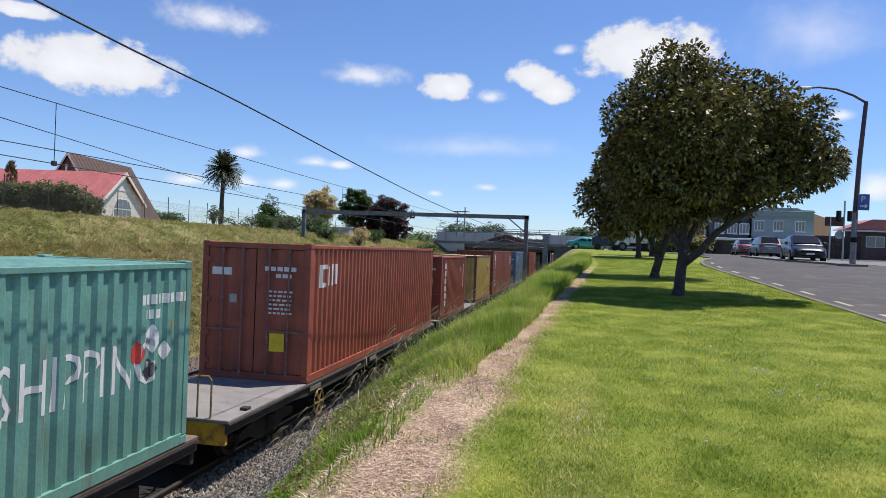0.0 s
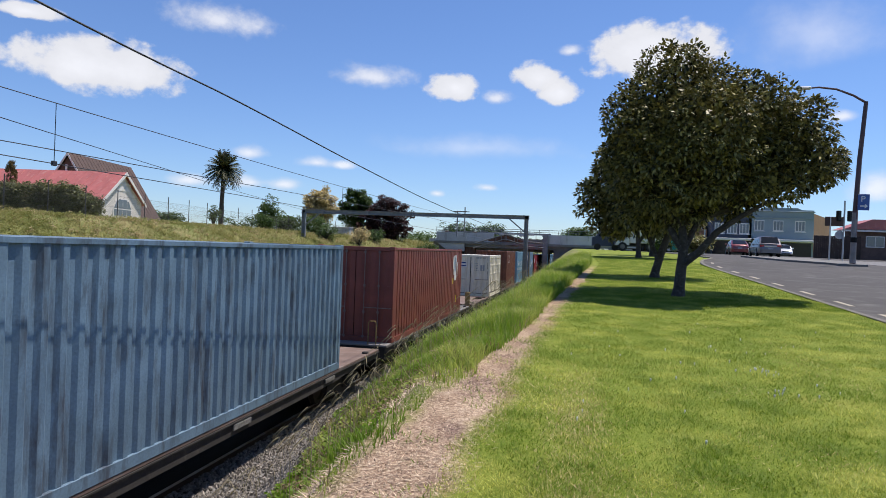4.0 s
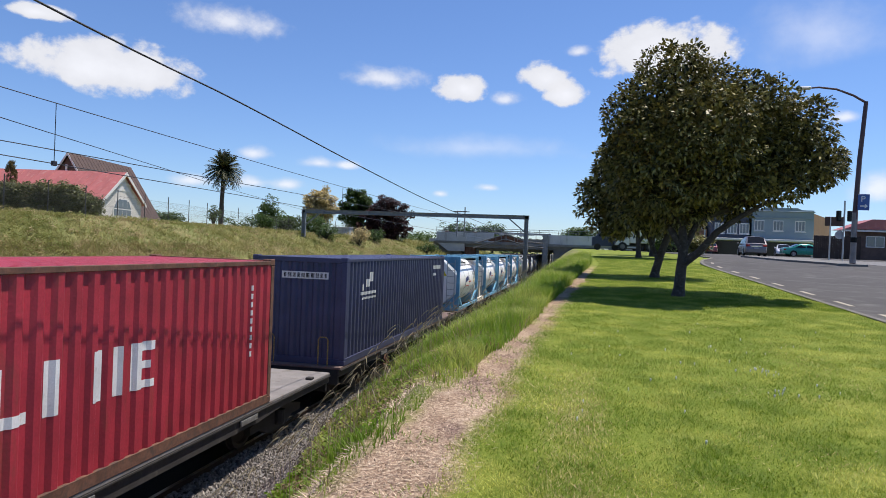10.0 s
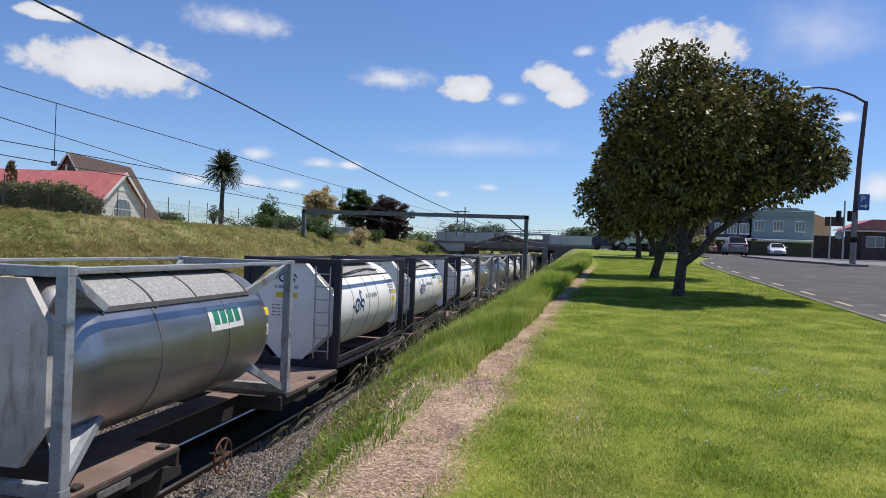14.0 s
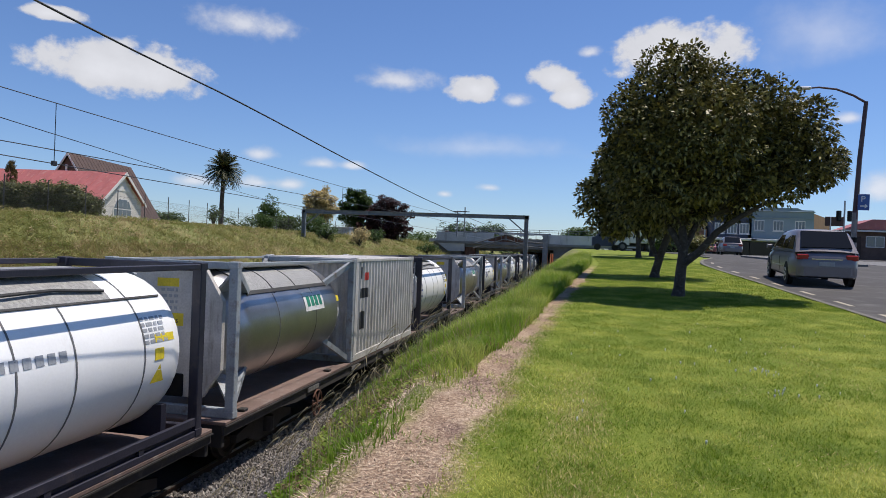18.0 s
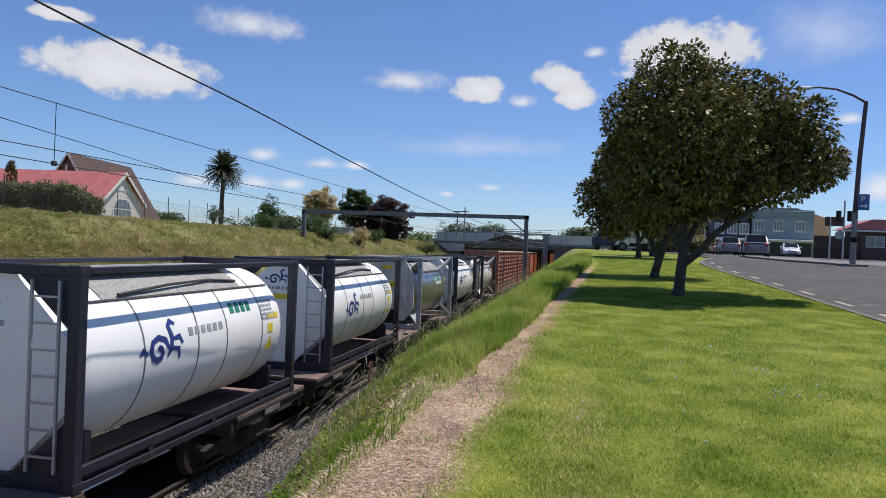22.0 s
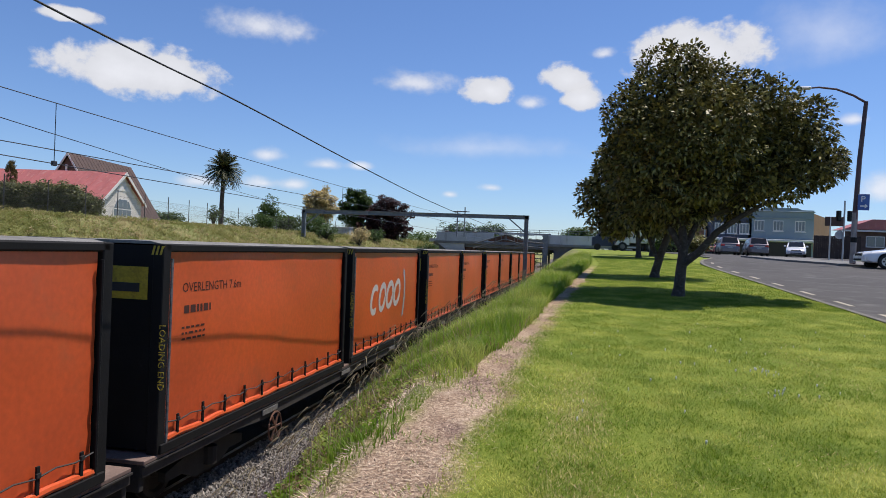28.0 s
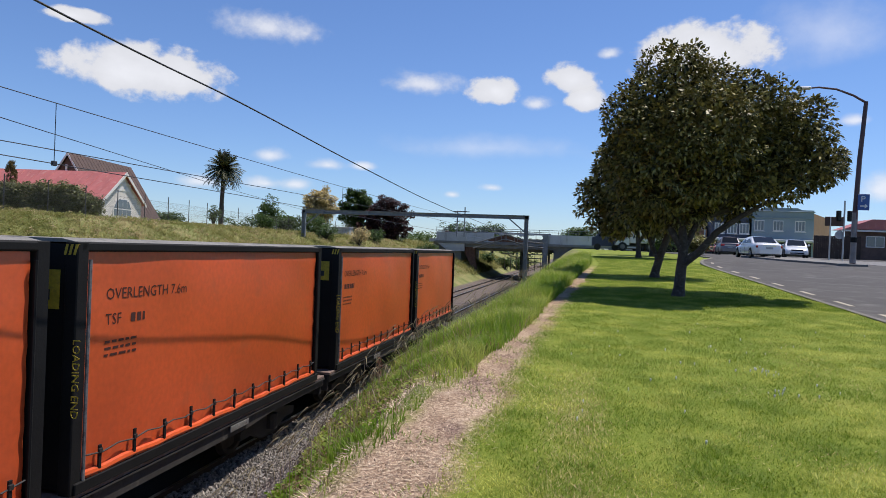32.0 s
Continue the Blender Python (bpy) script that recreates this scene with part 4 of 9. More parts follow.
        for i in range(4):
            part("logo_block", on_barrel(L - 2.15 + i * .19, L - 2.02 + i * .19, 17, 27, R + .002, zc, 3), M_INK_GREEN, tank)
        part("number_patch", on_barrel(L - 1.1, L - .75, 16, 23, R, zc, 3), M_INK_YELLOW, tank)
        tagged(part("printing", join([on_barrel(L - 1.55 + a, L - 1.55 + b, 24 - 4 * k, 26.5 - 4 * k, R, zc, 2) for k in range(4) for a, b, _, _ in code_rows(0, .4, 0, 1, .1, .1, seed + k)]), M_INK_GREY, tank), kind="stuff")
    elif style == "brace":
        tagged(part("printing", join([Mesh().box(a, b, ez - .005, ez + .002, c, d) for a, b, c, d in code_rows(-.35, .25, 2.12, 1, .09, .05, seed) + code_rows(-.35, .1, 1.98, 3, .04, .04, seed) + code_rows(-.5, .3, .62, 2, .07, .05, seed)]), M_INK_GREY, th), kind="stuff")
        part("warning_sign", Mesh().prism([(.30, 1.62), (.58, 1.62), (.44, 1.86)], ez - .006, ez + .002, "y"), M_INK_YELLOW, th, "yellow warning triangle")
        for i in range(6):
            part("logo_block", on_barrel(2.55 + i * .14, 2.65 + i * .14, -3 + i, 9 + i, R, zc, 3), M_INK_BLUE, tank)
        part("logo_stroke", on_barrel(2.42, 2.52, -17, 7, R, zc, 5), M_INK_BLUE, tank)
        part("logo_stroke", on_barrel(2.5, 3.6, -13.5, -11.5, R, zc, 2), M_INK_RED, tank)
        part("logo_stroke", on_barrel(3.45, 4.1, -4, -1, R, zc, 2), M_INK_RED, tank)
        part("warning_sign", barrel_sign([(4.98, -6), (5.28, -6), (5.13, 8)], R, zc), M_INK_YELLOW, tank, "yellow warning triangle")
        part("number_patch", on_barrel(5.40, 5.52, -4, 4, R, zc, 3), M_INK_YELLOW, tank)
        tagged(part("printing", join([on_barrel(4.85 + a, 4.85 + b, 22 - 3.4 * k, 24.2 - 3.4 * k, R, zc, 2) for k in range(6) for a, b, _, _ in code_rows(0, .5, 0, 1, .1, .1, seed + k)]), M_INK_GREY, tank), kind="stuff")
    else:
        logo = M_INK_BLUE
        on_end = lambda u, w: (u - .1, ez - .004, 2.08 + w)
        part("logo_mark", join([ribbon(p, .045, on_end) for p in CREST]), logo, th, "dark blue crest logo")
        tagged(part("printing", join([Mesh().box(a, b, ez - .005, ez + .002, c, d) for a, b, c, d in code_rows(-.45, .2, 1.82, 1, .07, .05, seed) + code_rows(-.5, -.1, 1.4, 4, .03, .05, seed)]), M_INK_GREY, th), kind="stuff")
        plate(M_INK_YELLOW, -.42, .12, 1.60, 1.72)
        if banner:
            part("banner", on_barrel(.42, .78, -46, 30, R, zc, 8), M_INK_BLUE, tank, "tall blue name banner")
            for i in range(6):
                part("logo_block", on_barrel(.50, .70, 16 - i * 11, 24 - i * 11, R + .004, zc, 3), M_INK_WHITE, tank)
        else:
            a0 = -4 + (seed % 3) * 2
            on_side = lambda u, w: ((R + .006) * math.cos(radians(a0 + 6) + w * 1.7 / R), 1.9 + u * 1.7, zc + (R + .006) * math.sin(radians(a0 + 6) + w * 1.7 / R))
            part("logo_mark", join([ribbon(p, .05, on_side) for p in CREST]), logo, tank, "dark blue rearing crest logo")
            for i in range(6):
                part("logo_block", on_barrel(2.42 + i * .17, 2.53 + i * .17, 10, 16, R, zc, 3), M_INK_GREY, tank)
        if seed % 2 == 0:
            for i in range(4):
                part("logo_block", on_barrel(3.72 + i * .19, 3.85 + i * .19, 21, 30, R, zc, 3), M_INK_GREEN, tank)
        part("number_patch", on_barrel(5.0, 5.42, 10, 15.5, R, zc, 3), M_INK_YELLOW, tank)
        part("warning_sign", barrel_sign([(4.95, -18), (5.25, -18), (5.10, -5)], R, zc), M_INK_YELLOW, tank, "yellow warning triangle")
        part("number_patch", on_barrel(4.98, 5.18, -2, 6, R, zc, 3), M_INK_YELLOW, tank)
        if seed == 17:
            part("words", barrel_words("22K2 T11 L4BN", .16, 4.62, 17, R, zc), M_INK_BLACK, tank, "black type code")
        tagged(part("printing", join([on_barrel(4.78 + a, 4.78 + b, 26 - 4 * k, 28.5 - 4 * k, R, zc, 2) for k in range(5) for a, b, _, _ in code_rows(0, .5, 0, 1, .1, .1, seed + k)]), M_INK_GREY, tank), kind="stuff")
    TRAIN.append((th, S, DECK))
    return th


def small_tank(S, barrel, frame_paint, label):
    """A ten-foot tank of dull steel on a short skid."""
    th = thing("small_tank", label, "tank container", group="tank containers on the train")
    L, R, zc = 3.0, .98, 1.42
    tank = part("tank", Mesh().turn([(.25, 0), (.27, .5), (.38, .82), (.55, .95), (.7, R), (2.3, R), (2.45, .95), (2.62, .82), (2.73, .5), (2.75, 0)], "y", 36, (0, 0, zc)), barrel, th, smooth=True)
    for sx in (1, -1):
        part("skid", Mesh().box(sx * 1.12 - .06, sx * 1.12 + .06, .1, L - .1, 0, .2, .01), frame_paint, th)
        for y in (.35, L - .45):
            part("leg", Mesh().prism([(y - .25, .18), (y + .35, .18), (y + .12, 1.0), (y - .08, 1.0)], sx * .95 - .04, sx * .95 + .04, "x"), frame_paint, th)
    for y in (.1, L - .2):
        part("end_beam", Mesh().box(-1.1, 1.1, y, y + .1, 0, .2, .01), frame_paint, th)
    fr = Mesh()
    for y in (.75, 1.3, 1.85, 2.3):
        fr.prism([(.2, 2.3), (1.0, 2.3), (1.05, 2.52), (.2, 2.52)], y, y + .05, "y")
    part("top_bracket", fr, M_BLACK, th)
    part("logo_patch", on_barrel(.95, 1.85, 2, 26, R, zc, 4), M_INK_WHITE, tank, "white patch with a green block logo")
    for i in range(4):
        part("logo_block", on_barrel(1.05 + i * .19, 1.18 + i * .19, 8, 20, R + .004, zc, 3), M_INK_GREEN, tank)
    part("number_patch", on_barrel(1.7, 2.05, 34, 42, R, zc, 3), M_INK_YELLOW, tank)
    part("hoop", on_barrel(.62, .70, -60, 240, R - .01, zc, 30, .02), M_INK_WHITE, tank)
    TRAIN.append((th, S, DECK))
    return th


M_ROOFSHEET = surface("dusty_roof_sheet", (0.20, 0.19, 0.17), 0.8, var=0.25, scale=2, dirt=(0.1, 0.09, 0.08), amount=0.4)
M_LOGO = surface("faded_logo_grey", (0.55, 0.50, 0.46), 0.6, var=0.1)


M_SIGNPLATE = surface("dirty_yellow_plate", (0.50, 0.36, 0.03), 0.6, var=0.25, scale=4, dirt=(0.2, 0.13, 0.03), amount=0.42)
M_PRINT = surface("faded_dark_print", (0.06, 0.018, 0.012), 0.6, var=0.2)


def curtain_body(S, L, H, label, words=False, brand=False, seed=0):
    """An orange curtain-sided freight body with black ends, straps and a strapped lower hem."""
    th = thing("curtain_container", label, "freight container", group="curtain-sided bodies on the train")
    hw = W / 2
    r = random.Random(seed)
    phase = {1: r.uniform(0, 6), -1: r.uniform(0, 6)}

    def belly(a, b, sx):
        bow = .030 * math.sin(math.pi * a) * math.sin(math.pi * b)
        bow += .020 * math.sin(5.1 * a + 2.2 * b + phase[sx]) * math.sin(math.pi * a) * math.sin(math.pi * b)
        crease = max(0, 1 - min(a, 1 - a) * 14) * .008 * math.sin(b * 40 + phase[sx])
        return hw - .05 + bow + crease + .012 * noise.noise(Vector((a * 6 + seed, b * 3, sx)))

    def on_curtain(u, w):
        return (belly((u - .22) / (L - .44), (w - .13) / (H - .25), 1) + .004, u, w)
    for sx in (1, -1):
        ny, nz = 48, 16
        m = Mesh()
        v, f = [], []
        ph = phase[sx]
        for j in range(nz + 1):
            for i in range(ny + 1):
                a, b = i / ny, j / nz
                hem = .016 * (1 if j < 2 else 0) * math.sin(a * math.pi * 26)
                v.append((sx * (belly(a, b, sx) + hem), .22 + a * (L - .44), .13 + b * (H - .25)))
        for j in range(nz):
            for i in range(ny):
                k = j * (ny + 1) + i
                f.append((k, k + 1, k + ny + 2, k + ny + 1))
        m.add(v, f)
        cu = part("curtain", m, M_ORANGE, th, smooth=True)
        part("hem", Mesh().tube([(sx * (hw - .03), .22 + i * (L - .44) / 20, .17 + .012 * math.sin(i * 2.1 + ph)) for i in range(21)], .05, 8), M_ORANGE, cu, "rolled lower hem")
        part("hem_cord", Mesh().tube([(sx * (hw + .004), .24 + i * (L - .48) / 24, .40 - .035 * (i % 2)) for i in range(25)], .010, 5), M_BAND, cu)
        for i in range(11):
            y = .45 + i * (L - .9) / 10
            part("strap", Mesh().box(sx * (hw + .0) - .012, sx * (hw + .0) + .012, y, y + .05, .12, .46 + .03 * (i % 2), .004), M_BLACK, cu, "black strap with buckle")
            part("buckle", Mesh().box(sx * (hw + .012) - .012, sx * (hw + .012) + .012, y - .008, y + .058, .36, .42, .006), M_UNDER, cu)
        part("top_rail", Mesh().box(sx * hw - .10 * (sx > 0), sx * hw + .10 * (sx < 0), .05, L - .05, H - .13, H - .02, .02), M_BLACK, th)
        part("bottom_rail", Mesh().box(sx * (hw - .02) - .05, sx * (hw - .02) + .05, .05, L - .05, 0, .13, .01), M_BLACK, th)
        part("edge_strip", Mesh().box(sx * (hw - .0) - .01, sx * (hw - .0) + .02, .1, L - .1, .105, .122), M_STEEL, th)
        for y in (0.0, L - .18):
            part("corner_post", Mesh().box(sx * hw - .16 * (sx > 0), sx * hw + .16 * (sx < 0), y, y + .18, 0, H - .02, .012), M_BLACK, th)
            part("curtain_pole", Mesh().tube([(sx * (hw + .005), y + (.2 if y == 0 else -.02), .1), (sx * (hw + .005), y + (.2 if y == 0 else -.02), H - .22)], .022, 6), M_TIE if y == 0 else M_BLACK, th)
    part("end_wall", Mesh().box(-hw + .15, hw - .15, .03, .09, .05, H - .05), M_BLACK, th)
    part("end_wall", Mesh().box(-hw + .15, hw - .15, L - .09, L - .03, .05, H - .05), M_BLACK, th)
    part("roof", Mesh().prism([(-hw + .02, H - .03), (hw - .02, H - .03), (hw - .25, H + .012), (-hw + .25, H + .012)], .05, L - .05, "y"), M_ROOFSHEET, th, "dusty grey roof sheet")
    for sx in (-1, 1):
        m = Mesh()
        for k in range(3):
            m.prism([(sx * 1.13 - .09 + k * .06, H - .17), (sx * 1.13 - .06 + k * .06, H - .17), (sx * 1.13 - .03 + k * .06, H - .05), (sx * 1.13 - .06 + k * .06, H - .05)], -.004, .03, "y")
        part("hazard_stripe", m, M_SIGNPLATE, th, "yellow hazard stripes")
    part("sign_plate", Mesh().box(.22, .98, .022, .032, H - .78, H - .34), M_SIGNPLATE, th, "yellow sign plate")
    part("sign_bar", Mesh().box(.34, .86, .014, .024, H - .68, H - .56), M_INK_BLACK, th)
    m = lettering("LOADING END", .13)
    part("words", m, M_SIGNPLATE, th, "yellow upright lettering", at=Matrix.Translation((hw - .02, -.004, 1.75)) @ pose(0, 0, 0, 0, 90, 0) @ ON_END)
    if words:
        me = lettering("OVERLENGTH 7.6m", .17, 0)
        for q in me.vertices:
            q.co = on_curtain(.55 + q.co.x * 1.15, H - .70 + q.co.y * 1.15)
        part("words", me, M_PRINT, th, "printed dark lettering")
        bars = []
        for a, b, c, d in code_rows(1.02 if seed == 9 else .6, 1.3, H - 1.0, 1, .11, .05, seed) + code_rows(.55, 1.15, H - 1.22, 3, .03, .05, seed + 1):
            bars.append(Mesh().add([on_curtain(u, w) for u, w in ((a, c), (b, c), (b, d), (a, d))], [(0, 1, 2, 3)]))
        tagged(part("code", join(bars), M_PRINT, th), kind="stuff")
        if seed == 9:
            me = lettering("TSF", .19, 0)
            for q in me.vertices:
                q.co = on_curtain(.55 + q.co.x, H - 1.0 + q.co.y)
            part("words", me, M_PRINT, th, "printed dark lettering")
    if brand:
        for k in range(4):
            y, z = 2.1 + k * .78, 1.42 + .03 * k
            ring = [(y + .30 * math.cos(t) + .10 * math.sin(t), z + .34 * math.sin(t)) for t in [i * math.pi / 12 for i in range(25)]]
            part("logo_block", ribbon(ring if k else ring[3:22], .17, on_curtain), M_LOGO, th, "large pale grey logo shape")
        arc = [(5.05 + .30 * math.cos(t), 1.45 + .85 * math.sin(t)) for t in [-1.1 + i * .2 for i in range(12)]]
        part("logo_arc", ribbon(arc, .16, on_curtain), M_INK_GREY, th, "grey curved logo stroke")
    TRAIN.append((th, S, DECK))
    return th


M_LOCKPOST = surface("lock_panel_paint", (0.33, 0.23, 0.09), 0.8, var=0.3, scale=3, dirt=(0.12, 0.05, 0.03), amount=0.48, streak=4)


def side_door_container(S, L, H, label, seed=0):
    """A rusty red box with ribbed side doors, in two bays."""
    th = thing("side_door_container", label, "freight container", group="ribbed boxes on the train")
    hw = W / 2
    r = random.Random(seed)
    part("body", Mesh().box(-hw + .07, hw - .13, .06, L - .06, .12, H - .05), M_BOXCAR, th)
    part("roof", Mesh().prism([(-hw, H - .06), (hw, H - .06), (hw - .15, H), (-hw + .15, H)], .0, L, "y"), surface("roof_tan", (0.40, 0.31, 0.2), 0.8, var=0.2), th, "pale dusty roof")
    part("end_panel", sheet(wave(W - .2, 0, None, .3, .04), .1, H - .08, lambda a, d, z: (a - hw + .1, .0 + d, z)), M_BOXCAR, th)
    for sx in (1, -1):
        part("top_rail", Mesh().box(sx * hw - .1 * (sx > 0), sx * hw + .1 * (sx < 0), 0, L, H - .16, H - .05, .01), M_BOXCAR, th)
        part("bottom_rail", Mesh().box(sx * hw - .1 * (sx > 0), sx * hw + .1 * (sx < 0), 0, L, .0, .2, .01), M_BOXCAR, th)
        part("edge_strip", Mesh().box(sx * (hw + .005) - .015, sx * (hw + .005) + .015, .05, L - .05, -.05, -.015), M_STEEL, th)
        for y in (0, L / 2 - .13, L - .16):
            part("post", Mesh().box(sx * hw - .12 * (sx > 0), sx * hw + .12 * (sx < 0), y, y + (.26 if 0 < y < L - .2 else .16), .2, H - .16, .012), M_BOXCAR, th)
    half = (L - .58) / 2
    rib_w, lock_w = half * .1875, half * .0625
    for b0 in (.16, L / 2 + .13):
        part("far_door", Mesh().box(-hw + .03, -hw + .07, b0 + .02, b0 + half - .02, .21, H - .17), M_BOXCAR, th)
        y = b0
        for leaf in range(2):
            yd = y
            door = part("door", Mesh().box(hw - .12, hw - .09, yd + .01, yd + half / 2 - .01, .21, H - .17), M_BOXCAR, th, "ribbed side door")
            order = (("rib", "lock", "rib", "lock") if leaf == 0 else ("lock", "rib", "lock", "rib"))
            for kind in order:
                wd = rib_w if kind == "rib" else lock_w
                y0, y1 = y + .025, y + wd - .025
                for q in (y0 - .02, y1 - .045):
                    part("door_frame", Mesh().box(hw - .09, hw + .006, q, q + .06, .21, H - .17, .01), M_BOXCAR, door)
                if kind == "rib":
                    n = 8
                    pitch = (H - .48) / n
                    for k in range(n):
                        z, hh = .26 + k * pitch, pitch * .66
                        prof = [(hw - .09, z), (hw - .035, z + .06 * hh), (hw - .008, z + .30 * hh), (hw - .006, z + .62 * hh), (hw - .03, z + .88 * hh), (hw - .09, z + hh)]
                        dent = r.uniform(-.012, .004)
                        part("rib", Mesh().prism([(u + dent, v_) for u, v_ in prof], y0 + .045, y1 - .05, "y"), M_BOXCAR, door)
                else:
                    part("lock_panel", Mesh().box(hw - .09, hw - .055, y0 + .04, y1 - .045, .24, H - .20), M_LOCKPOST if (leaf + int(b0)) % 2 else M_BOXCAR, door, "worn olive-brown locking panel")
                    for u in (.35, .72):
                        yy = y0 + .04 + u * (y1 - y0 - .085)
                        part("lock_rod", Mesh().tube([(hw - .03, yy, .22), (hw - .03, yy, H - .2)], .017, 6), M_RUSTY, door)
                    for z in (.62, .82):
                        part("latch", Mesh().tube([(hw - .01, y0 + .02, z), (hw + .015, (y0 + y1) / 2, z + .03), (hw - .01, y1 - .03, z + .02)], .013, 5), M_TIE, door, "worn grey latch")
                    part("lock_foot", Mesh().box(hw - .06, hw - .005, y0 + .06, y1 - .07, .24, .46, .012), M_BOXCAR, door)
                y += wd
    part("plate", Mesh().box(hw - .006, hw + .004, .62, 1.05, H - .66, H - .52), M_INK_WHITE, th)
    TRAIN.append((th, S, DECK))
    return th


def side_opening_container(S, L, H, label):
    """A white container whose whole side folds open in four doors with horizontal ribs."""
    th = box_container(S, L, H, M_WHITE, label, "door", M_WHITE,
                       end_marks=[(M_INK_YELLOW, [(-.98, -.72, 2.28, 2.38)]), (M_INK_BLUE, [(-.66, -.30, 1.84, 1.92), (-.66, -.30, 2.04, 2.10)]),
                                  (M_INK_GREY, code_rows(.25, .5, 2.0, 5, .05, .05, 3) + code_rows(.35, .95, 2.36, 1, .08, .05, 4) + [(.62, .88, 1.6, 1.95), (-.98, -.82, 1.25, 1.45)])])
    for o in list(th.children):
        if o.name.startswith("side_panel") and o.data.vertices[0].co.x > 0:
            bpy.data.objects.remove(o)
    hw = W / 2
    part("seal", Mesh().box(hw - .06, hw - .035, .13, L - .13, .16, H - .1), M_BLACK, th)
    for x0, x1, z0, z1 in ((-.022, .022, .17, H - .15), (-hw + .12, -hw + .15, .17, H - .15), (hw - .15, hw - .12, .17, H - .15), (-hw + .15, -.03, .155, .185), (.03, hw - .15, .155, .185)):
        part("door_seal", Mesh().box(x0, x1, .012, .034, z0, z1), M_BLACK, th, "black rubber door seal")
    part("label_patch", Mesh().box(-.72, -.24, .0265, .034, 1.78, 2.16), M_INK_WHITE, th, "white label with a blue logo")
    w = (L - .30) / 4
    for k in range(4):
        y0, y1 = .15 + k * w + .018, .15 + (k + 1) * w - .018
        d = part("side_door", Mesh().box(hw - .04, hw - .015, y0, y1, .24, H - .14, .004), M_WHITE, th)
        fr = Mesh()
        for a in (y0, y1 - .07):
            fr.box(hw - .02, hw + .002, a, a + .07, .24, H - .14, .004)
        for z in (.24, .80, 1.35, 1.90, H - .22):
            fr.prism([(hw - .02, z), (hw + .006, z + .02), (hw + .006, z + .085), (hw - .02, z + .11)], y0 + .07, y1 - .07, "y")
        part("door_frame", fr, M_WHITE, d)
        for u in ((y0 + .42), (y1 - .22)):
            part("lock_rod", Mesh().tube([(hw + .012, u, .18), (hw + .012, u, H - .1)], .02, 8), M_WHITE, d)
            part("handle", Mesh().box(hw + .01, hw + .03, u - .02, u + .2, .72, .75), M_STEEL, d)
        for z in (.4, 1.0, 1.6, 2.2):
            part("hinge", Mesh().box(hw - .01, hw + .02, y0 - .04, y0 + .09, z - .05, z + .05, .01), M_WHITE, d)
    part("plate", Mesh().box(hw + .004, hw + .010, .42, .70, H - .42, H - .30), M_INK_YELLOW, th)
    part("bottom_edge", Mesh().box(hw - .05, hw + .006, .12, L - .12, -.04, .02), M_WHITE, th)
    return th


def on_wave(polys, mat, th, L, name="lettering", label="", pitch=PITCH, deep=DEEP, peel=0.0, seed=0, text=None, at=(0, 0)):
    """Flat paint (polygons along and up the side, or words) laid into the corrugation, with bits peeled off."""
    bm = bmesh.new()
    if text:
        bm.from_mesh(text)
        for q in bm.verts:
            q.co = (q.co.x + at[0], q.co.y + at[1], 0)
    for pl in polys:
        bm.faces.new([bm.verts.new((a, b, 0)) for a, b in pl])
    lo, hi = min(q.co.x for q in bm.verts), max(q.co.x for q in bm.verts)
    zl, zh = min(q.co.y for q in bm.verts), max(q.co.y for q in bm.verts)
    line = wave(L - .24, 0, None, pitch, deep)
    cuts = [(a + .12, 0) for a, d in line if lo < a + .12 < hi]
    for a, _ in cuts:
        bmesh.ops.bisect_plane(bm, geom=bm.verts[:] + bm.edges[:] + bm.faces[:], plane_co=(a, 0, 0), plane_no=(1, 0, 0))
    if peel:
        for k in range(1, 9):
            bmesh.ops.bisect_plane(bm, geom=bm.verts[:] + bm.edges[:] + bm.faces[:], plane_co=(0, zl + (zh - zl) * k / 9, 0), plane_no=(.25 * (-1) ** k, 1, 0))
        gone = [f for f in bm.faces if noise.noise(f.calc_center_median() * 5.5 + Vector((seed, 0, 0))) > .42 - peel]
        bmesh.ops.delete(bm, geom=gone, context="FACES")
    xs, ds = [a + .12 for a, d in line], [d for a, d in line]
    for q in bm.verts:
        q.co = (W / 2 - .0085 - float(np.interp(q.co.x, xs, ds)), q.co.x, q.co.y)
    me = bpy.data.meshes.new(name)
    bm.to_mesh(me)
    bm.free()
    return part(name, me, mat, th, label)


def diamond(y, z, r):
    return [(y - r, z), (y, z - r), (y + r, z), (y, z + r)]


# the loads, nearest to the clip's start first
STD, HC = 2.591, 2.896
F20, F40 = 6.058, 12.192


def blocks(y, z, h, n, w, gap, slant=0.0):
    """A row of plain blocks where a brand name stood."""
    return [(y + i * (w + gap), y + i * (w + gap) + w, z + slant * i, z + slant * i + h) for i in range(n)]


def column(y, z, w, n, h, gap):
    return [(y, y + w, z - i * (h + gap) - h, z - i * (h + gap)) for i in range(n)]


green = box_container(3.0, F20, STD, M_GREEN, "sea-green corrugated shipping container with peeling white lettering", "blank",
                      marks=[(M_INK_WHITE, code_rows(4.95, 5.95, 2.03, 1, .13, .05, 3) + code_rows(5.05, 5.4, 1.84, 1, .12, .05, 4)), (M_HEADSTOCK, [(5.60, 5.70, 1.62, 1.78)])])
word = lettering("SHIPPING", .86, 0)
wide = 2.58 / max(q.co.x for q in word.vertices)
for q in word.vertices:
    q.co.x *= wide
on_wave([], M_INK_WHITE, green, F20, "lettering", "peeling white lettering", peel=.16, seed=2, text=word, at=(2.68, 1.0))
